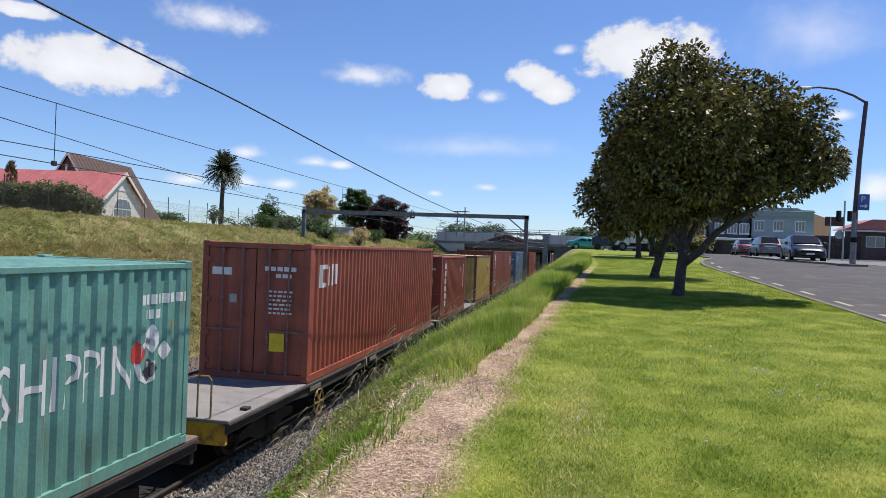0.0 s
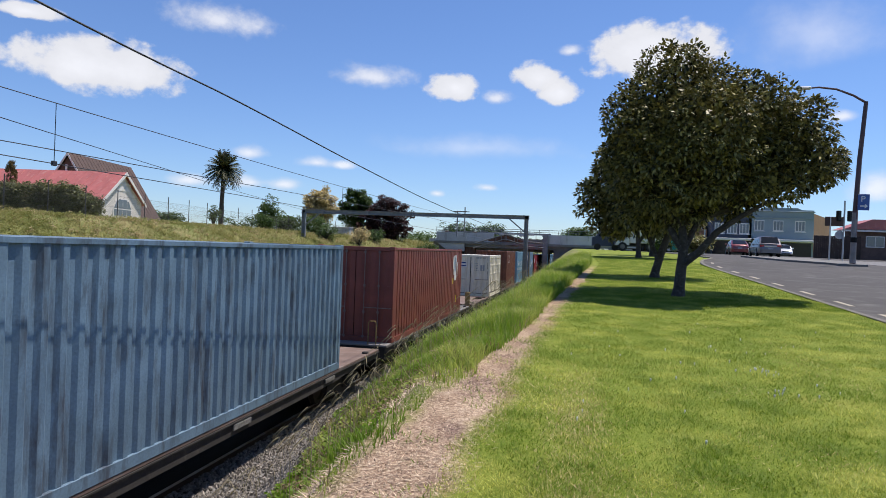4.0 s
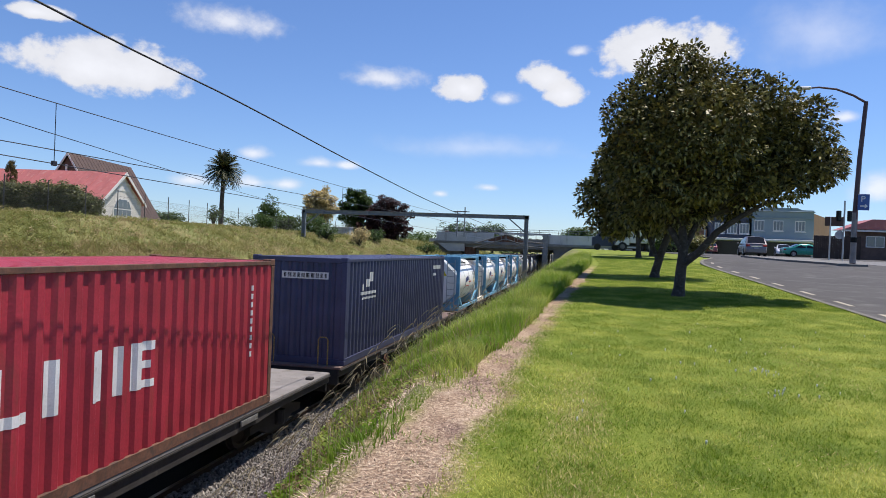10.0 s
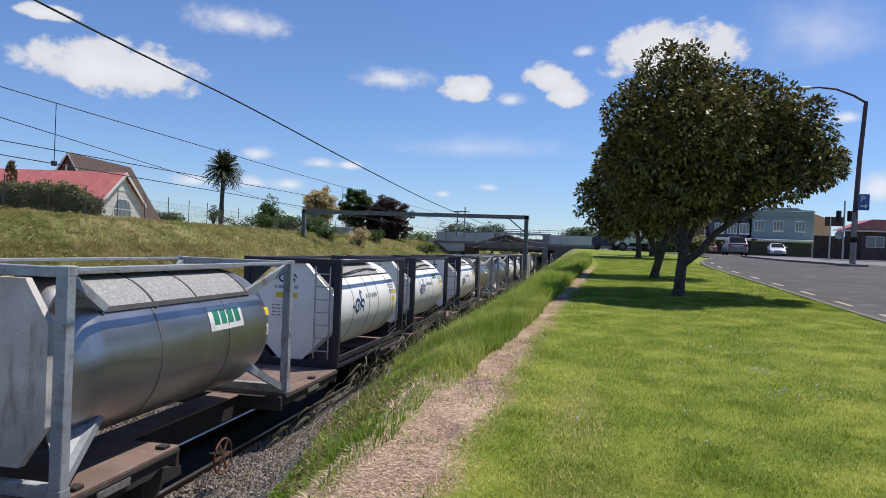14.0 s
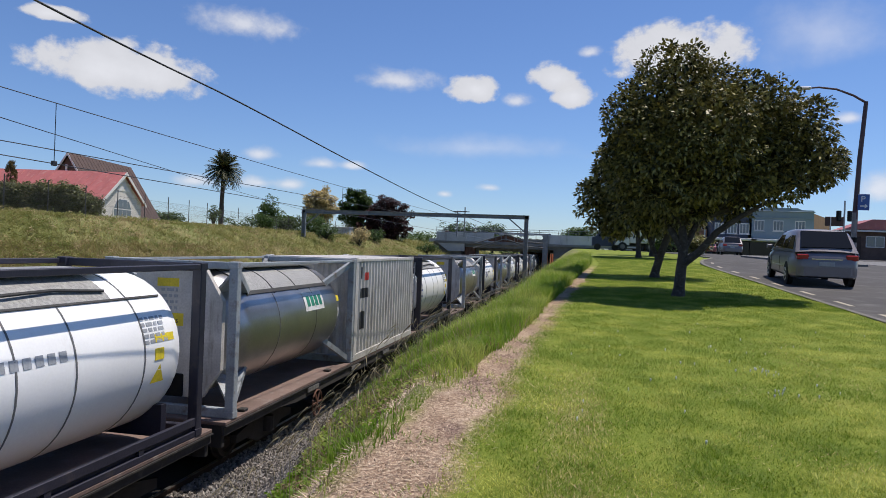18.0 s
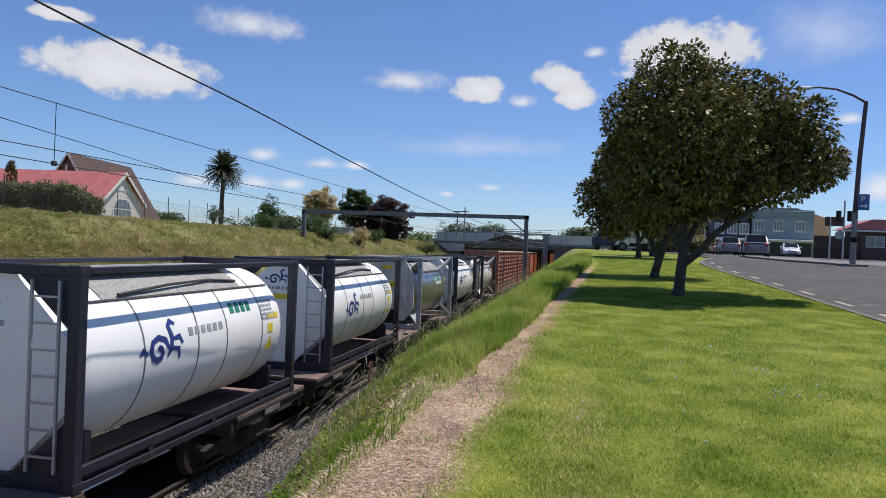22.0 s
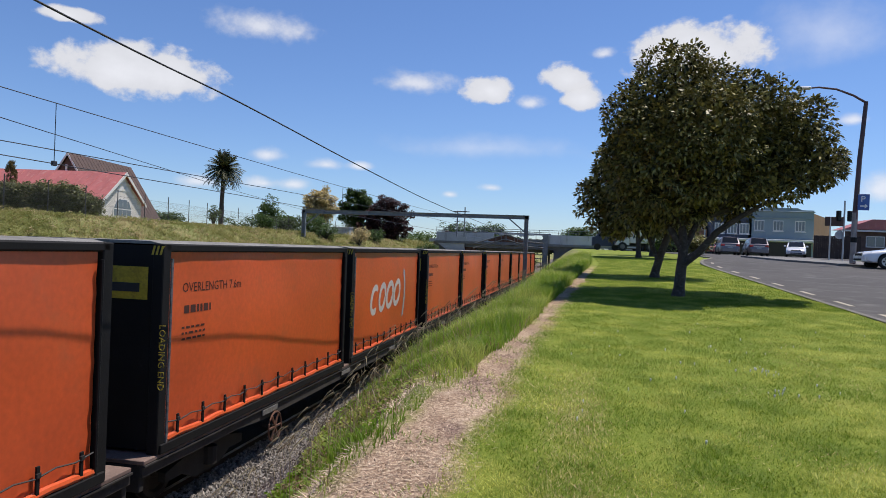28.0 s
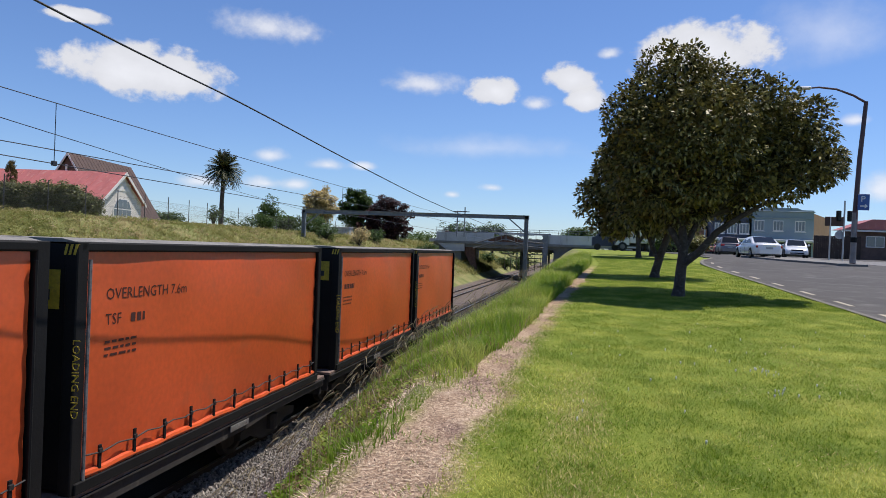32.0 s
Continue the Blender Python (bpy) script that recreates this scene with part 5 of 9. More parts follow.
on_wave([diamond(4.91, 1.42, .16)], M_INK_RED, green, F20, "placard", "red warning diamond")
on_wave([diamond(5.21, 1.58, .19)], M_INK_WHITE, green, F20, "placard", "white warning diamond")
on_wave([diamond(5.15, 1.18, .16)], M_INK_BLACK, green, F20, "placard", "black and white warning diamond")
on_wave([diamond(5.48, 1.39, .13)], M_INK_WHITE, green, F20, "placard", "striped warning diamond")
box_container(13.5, F40, HC, M_CAI, "oxide-red forty-foot shipping container with white block logo", marks=[(M_INK_WHITE, [(.65, .75, 1.95, 2.45), (.75, 1.05, 2.35, 2.45), (.75, 1.0, 1.95, 2.05), (1.15, 1.25, 1.98, 2.40), (1.3, 1.42, 1.98, 2.46), (1.55, 1.66, 2.0, 2.46)])],
              end_marks=[(M_INK_WHITE, [(-1.0, -.55, 2.18, 2.34)] + code_rows(.2, .95, 2.30, 1, .09, .05, 5) + code_rows(.45, .8, 2.16, 1, .08, .05, 6) + code_rows(.3, .85, 1.85, 6, .04, .05, 7)), (M_INK_YELLOW, [(.35, .68, .62, 1.0)]), (M_INK_GREY, [(-.58, -.42, 1.6, 1.78)])])
box_container(27.5, F20, STD, M_TRI, "brick-red shipping container with an upright white block name", marks=[(M_INK_WHITE, column(.78, 2.28, .30, 6, .24, .07) + [(5.45, 5.5, 1.1, 2.2)]), (M_INK_RED, [(4.35, 4.55, 1.75, 1.95), (4.75, 4.95, 1.75, 1.95)]), (M_INK_GREY, [(4.52, 4.76, 1.86, 2.08)])],
              end_marks=[(M_INK_WHITE, code_rows(.2, .95, 2.0, 1, .09, .05, 8) + code_rows(.2, .9, 1.65, 4, .04, .05, 9))])
mustard = box_container(37.3, F20, STD, M_YELLOW, "mustard-yellow shipping container with rusty corner posts", "blank", M_RUSTY, roof_paint=surface("paint_dusty_yellow", (0.52, 0.44, 0.24), 0.7))
for y_, z_, r_, mt in ((4.68, 1.84, .17, M_INK_RED), (4.92, 2.03, .18, M_INK_WHITE), (4.95, 1.78, .12, M_INK_BLACK)):
    on_wave([diamond(y_, z_, r_)], mt, mustard, F20, "placard", "warning diamond")
for x_, z_, r_, mt in ((-.22, 1.98, .17, M_INK_WHITE), (-.48, 1.80, .15, M_INK_RED), (-.20, 1.76, .13, M_INK_BLACK)):
    part("placard", Mesh().prism([(x_ - r_, z_), (x_, z_ - r_), (x_ + r_, z_), (x_, z_ + r_)], .020, .026, "y"), mt, mustard, "warning diamond")
box_container(44.8, F40, HC, M_MAROON, "maroon high-cube container with an upright blue and white name strip", "blank", pitch=.34, deep=.028,
              marks=[(M_INK_WHITE, [(1.0, 1.42, 2.2, 2.62)] + column(1.12, 2.12, .2, 6, .19, .09) + [(11.0, 11.5, 1.9, 2.5)]), (M_INK_BLUE, [(1.02, 1.10, .45, 2.18), (1.34, 1.40, .45, 2.18)])],
              end_marks=[(M_INK_WHITE, code_rows(.1, .8, 2.35, 1, .09, .05, 10) + code_rows(.3, .6, 2.2, 1, .08, .05, 11) + code_rows(-.25, .6, 1.7, 4, .05, .06, 12)), (M_INK_YELLOW, [(.35, .68, .75, 1.05)])])
box_container(61.7, F40, HC, M_BLUE, "weathered blue forty-foot container with stained sides", marks=[(M_INK_WHITE, [(.85, 1.1, 2.0, 2.5)])],
              end_marks=[(M_INK_WHITE, code_rows(.3, 1.0, 2.15, 1, .08, .05, 13) + code_rows(.3, .95, 1.7, 4, .05, .10, 14) + [(-.75, -.65, 1.25, 1.42), (.5, .75, .62, .68)]), (M_INK_YELLOW, [(-.40, -.28, 1.2, 1.38)])])
box_container(78.5, F40, HC, M_MAROON, "maroon high-cube container with peeling pale blue logo", pitch=.34, deep=.028, marks=[(M_INK_WHITE, [(10.05, 10.2, 2.0, 2.55), (10.2, 10.4, 1.75, 2.6), (10.4, 10.9, 1.5, 2.62), (11.05, 11.15, 1.6, 2.3)]), (M_INK_PALEBLUE, [(10.3, 10.8, 1.9, 2.5)]), (M_INK_YELLOW, [(10.0, 10.2, 1.35, 1.6), (10.8, 11.0, .5, .8)])])
side_opening_container(101.45, F20, STD, "white side-opening container with ribbed folding doors")
brown = box_container(111.9, 7.15, HC, M_BROWN, "brown container with worn white number and streaked end", "blank", marks=[(M_INK_WHITE, blocks(1.3, 1.96, .1, 6, .14, .05))],
              end_marks=[(M_INK_WHITE, [(-.45, -.25, 1.55, 1.68), (.2, .24, 1.4, 1.75)])])
on_wave([], M_INK_WHITE, brown, 7.15, "lettering", "worn white number", peel=.06, seed=4, text=lettering("25", .62, 0), at=(1.45, 2.12))
sky = box_container(121.2, F20, HC, M_SKY, "light-blue container with torn white lettering", "blank",
              end_marks=[(M_INK_WHITE, [(.55, .6, 1.9, 2.3), (.55, .6, 1.3, 1.7)]), (M_INK_YELLOW, [(.45, .75, .62, .9)])])
g = random.Random(12)
torn = []
for i in range(15):
    y, z0, w_, ln = .5 + .33 * i + g.uniform(-.05, .05), 1.52 + g.uniform(-.1, .12), g.uniform(.06, .13), g.uniform(.3, .62)
    torn.append([(y, z0), (y + w_, z0), (y + w_ + .38 * ln, z0 + ln), (y + .38 * ln, z0 + ln)])
on_wave(torn, M_INK_WHITE, sky, F20, "lettering", "torn slanting white lettering strokes", peel=.2, seed=5)
on_wave([[(.4 + .38 * i, 1.16), (.66 + .38 * i, 1.16), (.70 + .38 * i, 1.42), (.44 + .38 * i, 1.42)] for i in range(13)], M_INK_WHITE, sky, F20, "lettering", "torn white lettering strip", peel=.2, seed=6)
box_container(128.6, F20, HC, M_NAVY, "dark navy container with a white crest logo and name", "blank", pitch=.34, deep=.028, marks=[(M_INK_WHITE, [(.9, 1.0, 2.1, 2.5), (1.0, 1.35, 2.0, 2.15), (1.1, 1.3, 2.2, 2.45), (1.35, 1.5, 2.05, 2.4)] + blocks(1.8, 2.2, .22, 6, .24, .1) + [(5.1, 5.4, 1.95, 2.5)]), (M_INK_YELLOW, [(5.45, 5.72, .5, .85)])],
              end_marks=[(M_INK_WHITE, column(.55, 2.4, .05, 8, .09, .06)), (M_INK_YELLOW, [(.45, .75, .72, .98)])])
M_WORNBLUE = surface("paint_worn_blue", (0.135, 0.235, 0.345), 0.55, var=0.2, dirt=(0.38, 0.42, 0.44), amount=0.43, streak=9)
M_WORNTRIM = surface("rusty_cream_post", (0.30, 0.24, 0.15), 0.7, var=0.3, scale=5, dirt=(0.14, 0.07, 0.035), amount=0.48, streak=3)
swoosh = box_container(137.5, F20, HC, M_WORNBLUE, "faded blue container with a scraped white swoosh logo", "blank", M_WORNBLUE,
              end_marks=[(M_INK_WHITE, [(.5, .55, 1.6, 2.3)]), (M_INK_YELLOW, [(.35, .65, .55, .82)])])
for o in swoosh.children:
    if o.name.startswith(("corner_post", "corner_casting")):
        o.data.materials[0] = M_WORNTRIM
on_wave([[(1.72, 1.10), (5.05, 1.66), (5.2, 1.86), (5.1, 1.98), (4.9, 1.94), (1.78, 1.36)]], M_INK_WHITE, swoosh, F20, "logo_swoosh", "scraped white swoosh", peel=.12, seed=9)
on_wave([[(2.35 + .27 * i, 1.58 + .045 * i), (2.45 + .27 * i, 1.60 + .045 * i), (2.54 + .27 * i, 1.86 + .045 * i), (2.46 + .27 * i, 1.86 + .045 * i)] for i in range(10)], M_INK_PALEBLUE, swoosh, F20, "logo_block", "scraped pale strokes", peel=.15, seed=10)
on_wave([[(1.55, 1.40), (1.63, 1.40), (1.98, 1.82), (1.86, 1.84)]], M_INK_RED, swoosh, F20, "logo_stroke", "red stroke")
box_container(145.6, F40, STD, M_RED, "bright red forty-foot container with large white name", marks=[(M_INK_WHITE, [(.8, 1.6, 1.55, 2.1)] + [(4.6, 4.82, .98, 1.83), (4.82, 5.3, 1.33, 1.50), (5.2, 5.45, 1.53, 1.83), (5.2, 5.5, .98, 1.23)] + [(6.05 + .72 * i, 6.23 + .72 * i, .96, 1.56) for i in range(4)] + [(6.23, 6.55, .96, 1.08), (8.39, 8.65, .96, 1.06), (8.39, 8.65, 1.44, 1.56), (8.39, 8.57, 1.21, 1.31), (7.85, 8.01, .96, 1.56)] + column(11.35, 2.15, .05, 9, .09, .05))],
              end_marks=[(M_INK_WHITE, code_rows(.25, .95, 1.98, 1, .09, .05, 15) + code_rows(.4, .75, 1.85, 1, .07, .05, 16) + code_rows(.35, .8, 1.5, 6, .04, .05, 17) + [(.35, .6, .88, .95)])], trim=M_RUSTY)
box_container(161.8, F40, STD, M_INDIGO, "indigo forty-foot container with white number strip", "blank", marks=[(M_INK_WHITE, [(1.25, 2.6, 1.62, 1.70), (1.3, 1.5, 1.74, 1.9), (1.6, 1.9, 1.82, 2.02), (1.9, 2.2, 1.95, 2.2), (1.3, 2.5, 1.5, 1.56), (10.2, 11.6, 2.1, 2.24), (10.1, 10.6, 1.85, 1.95)])],
              end_marks=[(M_INK_WHITE, [(-.45, .75, 2.05, 2.22)]), (M_INK_BLACK, code_rows(-.4, .7, 2.08, 1, .11, .05, 18))])

BRACED = "white tank container in a light-blue braced frame"
RAILED = "white tank container in a dark navy frame"
BEAMED = "stainless steel tank container in a pale grey end frame"
tank_container(177.9, M_FRAME_BLUE, M_TANKWHITE, BRACED, "brace", seed=1)
small_tank(183.95, M_STAINLESS, M_WHITE, "short stainless steel tank on a white skid")
tank_container(187.3, M_FRAME_BLUE, M_TANKWHITE, BRACED, "brace", seed=2)
tank_container(194.1, M_FRAME_BLUE, M_TANKWHITE, BRACED, "brace", seed=3)
small_tank(200.3, M_STAINLESS, M_GREYBOX, "short dull steel tank on a rusty skid")
tank_container(203.9, M_FRAME_BLUE, M_TANKWHITE, BRACED, "brace", seed=4)
for k, (S, kind) in enumerate([(211.0, "g"), (219.75, "w"), (227.2, "w"), (236.4, "w"), (243.1, "g"), (252.6, "g"), (259.55, "w"), (266.2, "w"), (273.2, "g"),
                               (286.6, "n"), (296.4, "g"), (303.45, "w"), (313.0, "g"), (319.4, "w"), (328.0, "w"), (336.05, "w"), (345.05, "g"), (352.45, "w")]):
    if kind == "g":
        tank_container(S, M_FRAME_GREY, M_STAINLESS, BEAMED, "beam", seed=k)
    elif kind == "n":
        tank_container(S, M_FRAME_DARK, M_TANKWHITE, "white tank container with a tall blue name banner", "rail", banner=True, seed=k)
    else:
        tank_container(S, M_FRAME_DARK, M_TANKWHITE, RAILED, "rail", seed=k)
box_container(279.3, F20, STD, M_GREYBOX, "pale grey scuffed shipping container with dark patches", "blank", marks=[(M_INK_BLACK, [(.45, .6, 2.05, 2.35), (.45, 1.1, 1.55, 1.8), (.45, .85, .75, 1.2)]), (M_INK_RED, [(.75, 1.1, 2.0, 2.2)])])
tank_container(361.3, M_FRAME_DARK, surface("tank_cream", (0.66, 0.62, 0.55), 0.42, var=0.08, scale=1.2, dirt=(0.34, 0.27, 0.2), amount=0.4, streak=4, bump=0.03), "cream-white tank container with crossed end struts", "xbeam", seed=5)
side_door_container(369.0, 15.0, HC, "rusty red ribbed side-door freight box", 1)
side_door_container(385.2, 15.4, HC, "rusty red ribbed side-door freight box", 2)
k = 0
for n0 in (400.95, 417.15, 433.5, 449.9, 466.1, 482.4):
    for d in (0, 7.85):
        curtain_body(n0 + d, 7.45 - .1 * (d > 0), HC - .05, "orange curtain-sided freight body with black ends", words=k not in (0, 3), brand=k in (0, 3), seed=k)
        k += 1

for S, L, kw in [(-6.5, 15.9, {}), (10.3, 16.0, dict(deck=M_DECK_GREY, yellow=True)), (27.1, 16.6, dict(deck=M_DECK_GREY)), (44.4, 15.9, {}), (61.3, 15.9, {}), (78.0, 15.7, dict(deck=M_DECK_GREY)),
                 (94.6, 15.6, dict(cut=True)), (111.3, 16.3, {}), (128.3, 15.9, dict(deck=M_DECK_GREY)), (145.0, 15.9, dict(deck=M_DECK_GREY, yellow=True)), (161.6, 15.5, {}), (177.7, 15.9, {}), (194.0, 15.8, {}),
                 (210.6, 15.6, {}), (227.0, 15.6, {}), (243.0, 15.8, {}), (259.3, 13.3, {}), (273.0, 13.2, {}), (286.5, 16.2, {}), (303.2, 15.9, {}), (319.4, 15.2, {}), (335.3, 16.2, {}),
                 (352.1, 15.8, {}), (368.5, 15.9, {}), (385.0, 15.5, {})] + [(n - .3, 15.95, {}) for n in (401.0, 417.2, 433.5, 449.9, 466.1, 482.4)]:
    flat_wagon(S, L, rails=S not in (27.1, 94.6, 177.7, 194.0) and S < 200, gaps=177 < S < 368 and L > 14, **kw)

# ---------------------------------------------------------------- trees and grass
M_LEAF = leafy("evergreen_leaves", (0.012, 0.017, 0.004), (0.335, 0.295, 0.095), 0.5, 0.05, 0.25)
M_LEAF_PALE = leafy("yellow_leaves", (0.36, 0.29, 0.12), (0.70, 0.58, 0.31), 0.6, 0.3)
M_LEAF_MID = leafy("green_leaves", (0.035, 0.075, 0.015), (0.10, 0.16, 0.04), 0.55, 0.3)
M_LEAF_PURPLE = leafy("purple_leaves", (0.035, 0.016, 0.018), (0.095, 0.040, 0.040), 0.5, 0.25)
M_BARK = surface("bark", (0.055, 0.044, 0.036), 0.9, var=0.35, scale=5, fine=25, bump=0.8, dirt=(0.15, 0.14, 0.12), amount=0.4)


def leaf_cloud(clumps, per, size, seed, spread=0.42, flat=0.42):
    """Leaves round clump centres, each a bent four-cornered blade."""
    g = np.random.default_rng(seed)
    n = len(clumps) * per
    c = np.repeat(np.array([q[:3] for q in clumps]), per, 0)
    r = np.repeat(np.array([q[3] for q in clumps]), per)
    d = g.normal(0, 1, (n, 3))
    d /= np.linalg.norm(d, axis=1)[:, None]
    c = c + d * (r * g.uniform(0.35, 1.0, n) ** 0.6)[:, None] * (1, 1, 0.8)
    a = g.uniform(0, 2 * np.pi, n)
    tilt = g.normal(0, flat, n)
    u = np.stack([np.cos(a) * np.cos(tilt), np.sin(a) * np.cos(tilt), np.sin(tilt)], 1)
    w = np.cross(u, g.normal(0, 1, (n, 3)) * (0.5, 0.5, 0.2) + (0, 0, 1))
    w /= np.linalg.norm(w, axis=1)[:, None]
    s = g.uniform(0.65, 1.3, n) * size
    u, w = u * s[:, None], w * (s * 0.28)[:, None]
    v = np.stack([c, c + 0.5 * u + w, c + u - (0, 0, 0.15 * size), c + 0.5 * u - w], 1).reshape(-1, 3)
    me = bpy.data.meshes.new("crown")
    me.vertices.add(4 * n)
    me.vertices.foreach_set("co", v.ravel())
    me.loops.add(4 * n)
    me.loops.foreach_set("vertex_index", np.arange(4 * n))
    me.polygons.add(n)
    me.polygons.foreach_set("loop_start", np.arange(n) * 4)
    me.update(calc_edges=True)
    return me


def crown_clumps(centre, half, count, seed, inner=0.55, r=(0.35, 0.6), skew=0.0):
    """Clump centres over the outer part of a rounded, uneven crown with a flat foot."""
    g = random.Random(seed)
    out = []
    while len(out) < count:
        d = Vector((g.gauss(0, 1), g.gauss(0, 1), g.gauss(0, 1))).normalized()
        k = g.uniform(inner, 1.0) * (0.88 + 0.22 * noise.noise(d * 2.3 + Vector((seed, 0, 0))))
        p = Vector((d.x * half[0], d.y * half[1], d.z * (half[2] if d.z > 0 else half[3]))) * k
        p.x -= skew * max(0, p.z / half[2]) ** 1.3
        p.z -= skew * .35 * max(0, p.x / half[0]) * max(0, p.z / half[2])
        out.append((centre[0] + p.x, centre[1] + p.y, centre[2] + p.z, g.uniform(*r)))
    return out


def rosettes(lobes, seed, gap, per, size, fill):
    """Leaves in tufts over rounded lobes (x, y, z, radius), each leaf pointing out of its tuft, and large dim leaves within."""
    g = np.random.default_rng(seed)
    lb = np.array(lobes)
    cen, out = [], []
    for x, y, z, r in lobes:
        n = int(11.0 * (r / gap) ** 2)
        d = g.normal(0, 1, (n, 3))
        d /= np.linalg.norm(d, axis=1)[:, None]
        k = r * (g.uniform(.80, 1.03, n) + .10 * np.sin(5 * d[:, 0] + 7 * d[:, 2] + 9 * x) * np.cos(6 * d[:, 1] + y))
        p = np.array((x, y, z)) + d * k[:, None]
        # drop the tufts that lie deep inside another lobe
        deep = np.min([np.linalg.norm(p - q[:3], axis=1) / q[3] for q in lb], axis=0)
        keep = deep > .66
        cen.append(p[keep])
        out.append(d[keep])
    cen, out = np.concatenate(cen), np.concatenate(out)
    n = len(cen) * per
    c, o = np.repeat(cen, per, 0), np.repeat(out, per, 0)
    d = g.normal(0, 1, (n, 3)) + o * .9 + (0, 0, .35)
    d /= np.linalg.norm(d, axis=1)[:, None]
    rad = np.repeat(g.uniform(.10, .26, len(cen)), per)
    c = c + d * (rad * g.uniform(.3, 1.0, n))[:, None]
    u = d + g.normal(0, .35, (n, 3)) + (0, 0, -.25)
    s_ = g.uniform(.7, 1.35, n) * size
    # the dim filling
    m = sum(int(fill * q[3] ** 2) for q in lobes)
    which = g.choice(len(lb), m, p=lb[:, 3] ** 2 / (lb[:, 3] ** 2).sum())
    e = g.normal(0, 1, (m, 3))
    e /= np.linalg.norm(e, axis=1)[:, None]
    c = np.concatenate([c, lb[which, :3] + e * (lb[which, 3] * g.uniform(.35, .84, m))[:, None]])
    u = np.concatenate([u, g.normal(0, 1, (m, 3))])
    s_ = np.concatenate([s_, g.uniform(1.4, 2.2, m) * size])
    n += m
    u /= np.linalg.norm(u, axis=1)[:, None]
    w = np.cross(u, g.normal(0, .45, (n, 3)) + (0, 0, 1))
    w /= np.linalg.norm(w, axis=1)[:, None]
    u, w = u * s_[:, None], w * (s_ * .27)[:, None]
    v = np.stack([c, c + .45 * u + w, c + u - (0, 0, .12 * size), c + .45 * u - w], 1).reshape(-1, 3)
    me = bpy.data.meshes.new("crown")
    me.vertices.add(4 * n)
    me.vertices.foreach_set("co", v.ravel())
    me.loops.add(4 * n)
    me.loops.foreach_set("vertex_index", np.arange(4 * n))
    me.polygons.add(n)
    me.polygons.foreach_set("loop_start", np.arange(n) * 4)
    me.update(calc_edges=True)
    return me


def street_tree(base, trunk, limbs, lobes, gap, per, leaf, fill, seed, label):
    """A short forked trunk; limbs are lines of points from the fork, lobes the rounded masses of the crown (all from the base)."""
    th = thing("tree", label, "tree", Matrix.Translation(base), "street trees")
    g = random.Random(seed)
    m = Mesh()
    m.tube([(0, 0, -.15), (0, 0, .03)] + trunk[:1], .20, 12, .13, False)
    m.tube([trunk[0]] + trunk[1:], .13, 12, .09)
    for r, pts in limbs:
        m.tube(glide_line(pts), r, 8, r * .45)
    for x, y, z, r in lobes:
        a = Vector(trunk[-1])
        b = Vector((x, y, z))
        mid_ = a.lerp(b, .5) + Vector((g.uniform(-.2, .2), g.uniform(-.2, .2), -.12))
        m.tube([a, mid_, b], .06, 6, .02)
        for k in range(3):
            m.tube([mid_, mid_.lerp(b, .6) + Vector((g.uniform(-.5, .5), g.uniform(-.5, .5), g.uniform(-.1, .5)))], .03, 5, .012)
    part("trunk", m, M_BARK, th, smooth=True)
    part("crown", rosettes(lobes, seed, gap, per, leaf, fill), M_LEAF, th)
    return th


def glide_line(pts, n=4):
    q = [Vector(p) for p in pts]
    return [q[i].lerp(q[i + 1], k / n) for i in range(len(q) - 1) for k in range(n)] + [q[-1]]


CROWN_LOBES = [(-0.24, 0.45, 5.0, 0.93), (-0.99, -0.15, 4.07, 0.78), (0.69, 0.85, 4.79, 0.83), (1.51, 0.05, 4.35, 0.8), (2.48, 0.55, 3.98, 0.8), (2.79, 0.15, 3.22, 0.6), (-0.99, 0.55, 3.03, 0.8), (-0.16, -0.35, 3.06, 1.19), (1.24, 0.55, 3.33, 1.19), (2.24, -0.05, 2.86, 0.53), (-0.01, 0.05, 2.23, 0.53), (1.14, 0.65, 2.51, 0.58), (1.48, -0.35, 2.74, 0.5), (-0.74, 0.95, 2.3, 0.58), (0.37, -0.65, 3.66, 1.06), (0.55, 1.75, 3.63, 1.13), (2.11, 1.55, 3.76, 1.0), (-0.45, 1.65, 4.04, 0.88), (-0.36, 1.25, 2.05, 0.38), (3.32, 0.65, 3.16, 0.38), (-1.36, 0.55, 3.6, 0.43)]
# the crown of the nearest tree: high over its trunk, sloping down to the road side
street_tree((2.49, 16.65, .66), [(.02, .02, .22), (.06, .05, .75), (.10, .1, 1.15), (.06, .2, 1.7)],
            [(.10, [(.07, .04, .78), (.42, .0, 1.08), (.78, -.1, 1.55), (1.25, -.1, 1.9), (1.9, 0, 2.3)]), (.09, [(.06, .1, 1.15), (-.3, .3, 1.8), (-.6, .3, 2.6)]), (.08, [(.10, .1, 1.1), (.5, .5, 1.9), (.9, .8, 2.9)])],
            CROWN_LOBES, .24, 27, .102, 1000, 3, "broad evergreen street tree with dense dark glossy leaves")
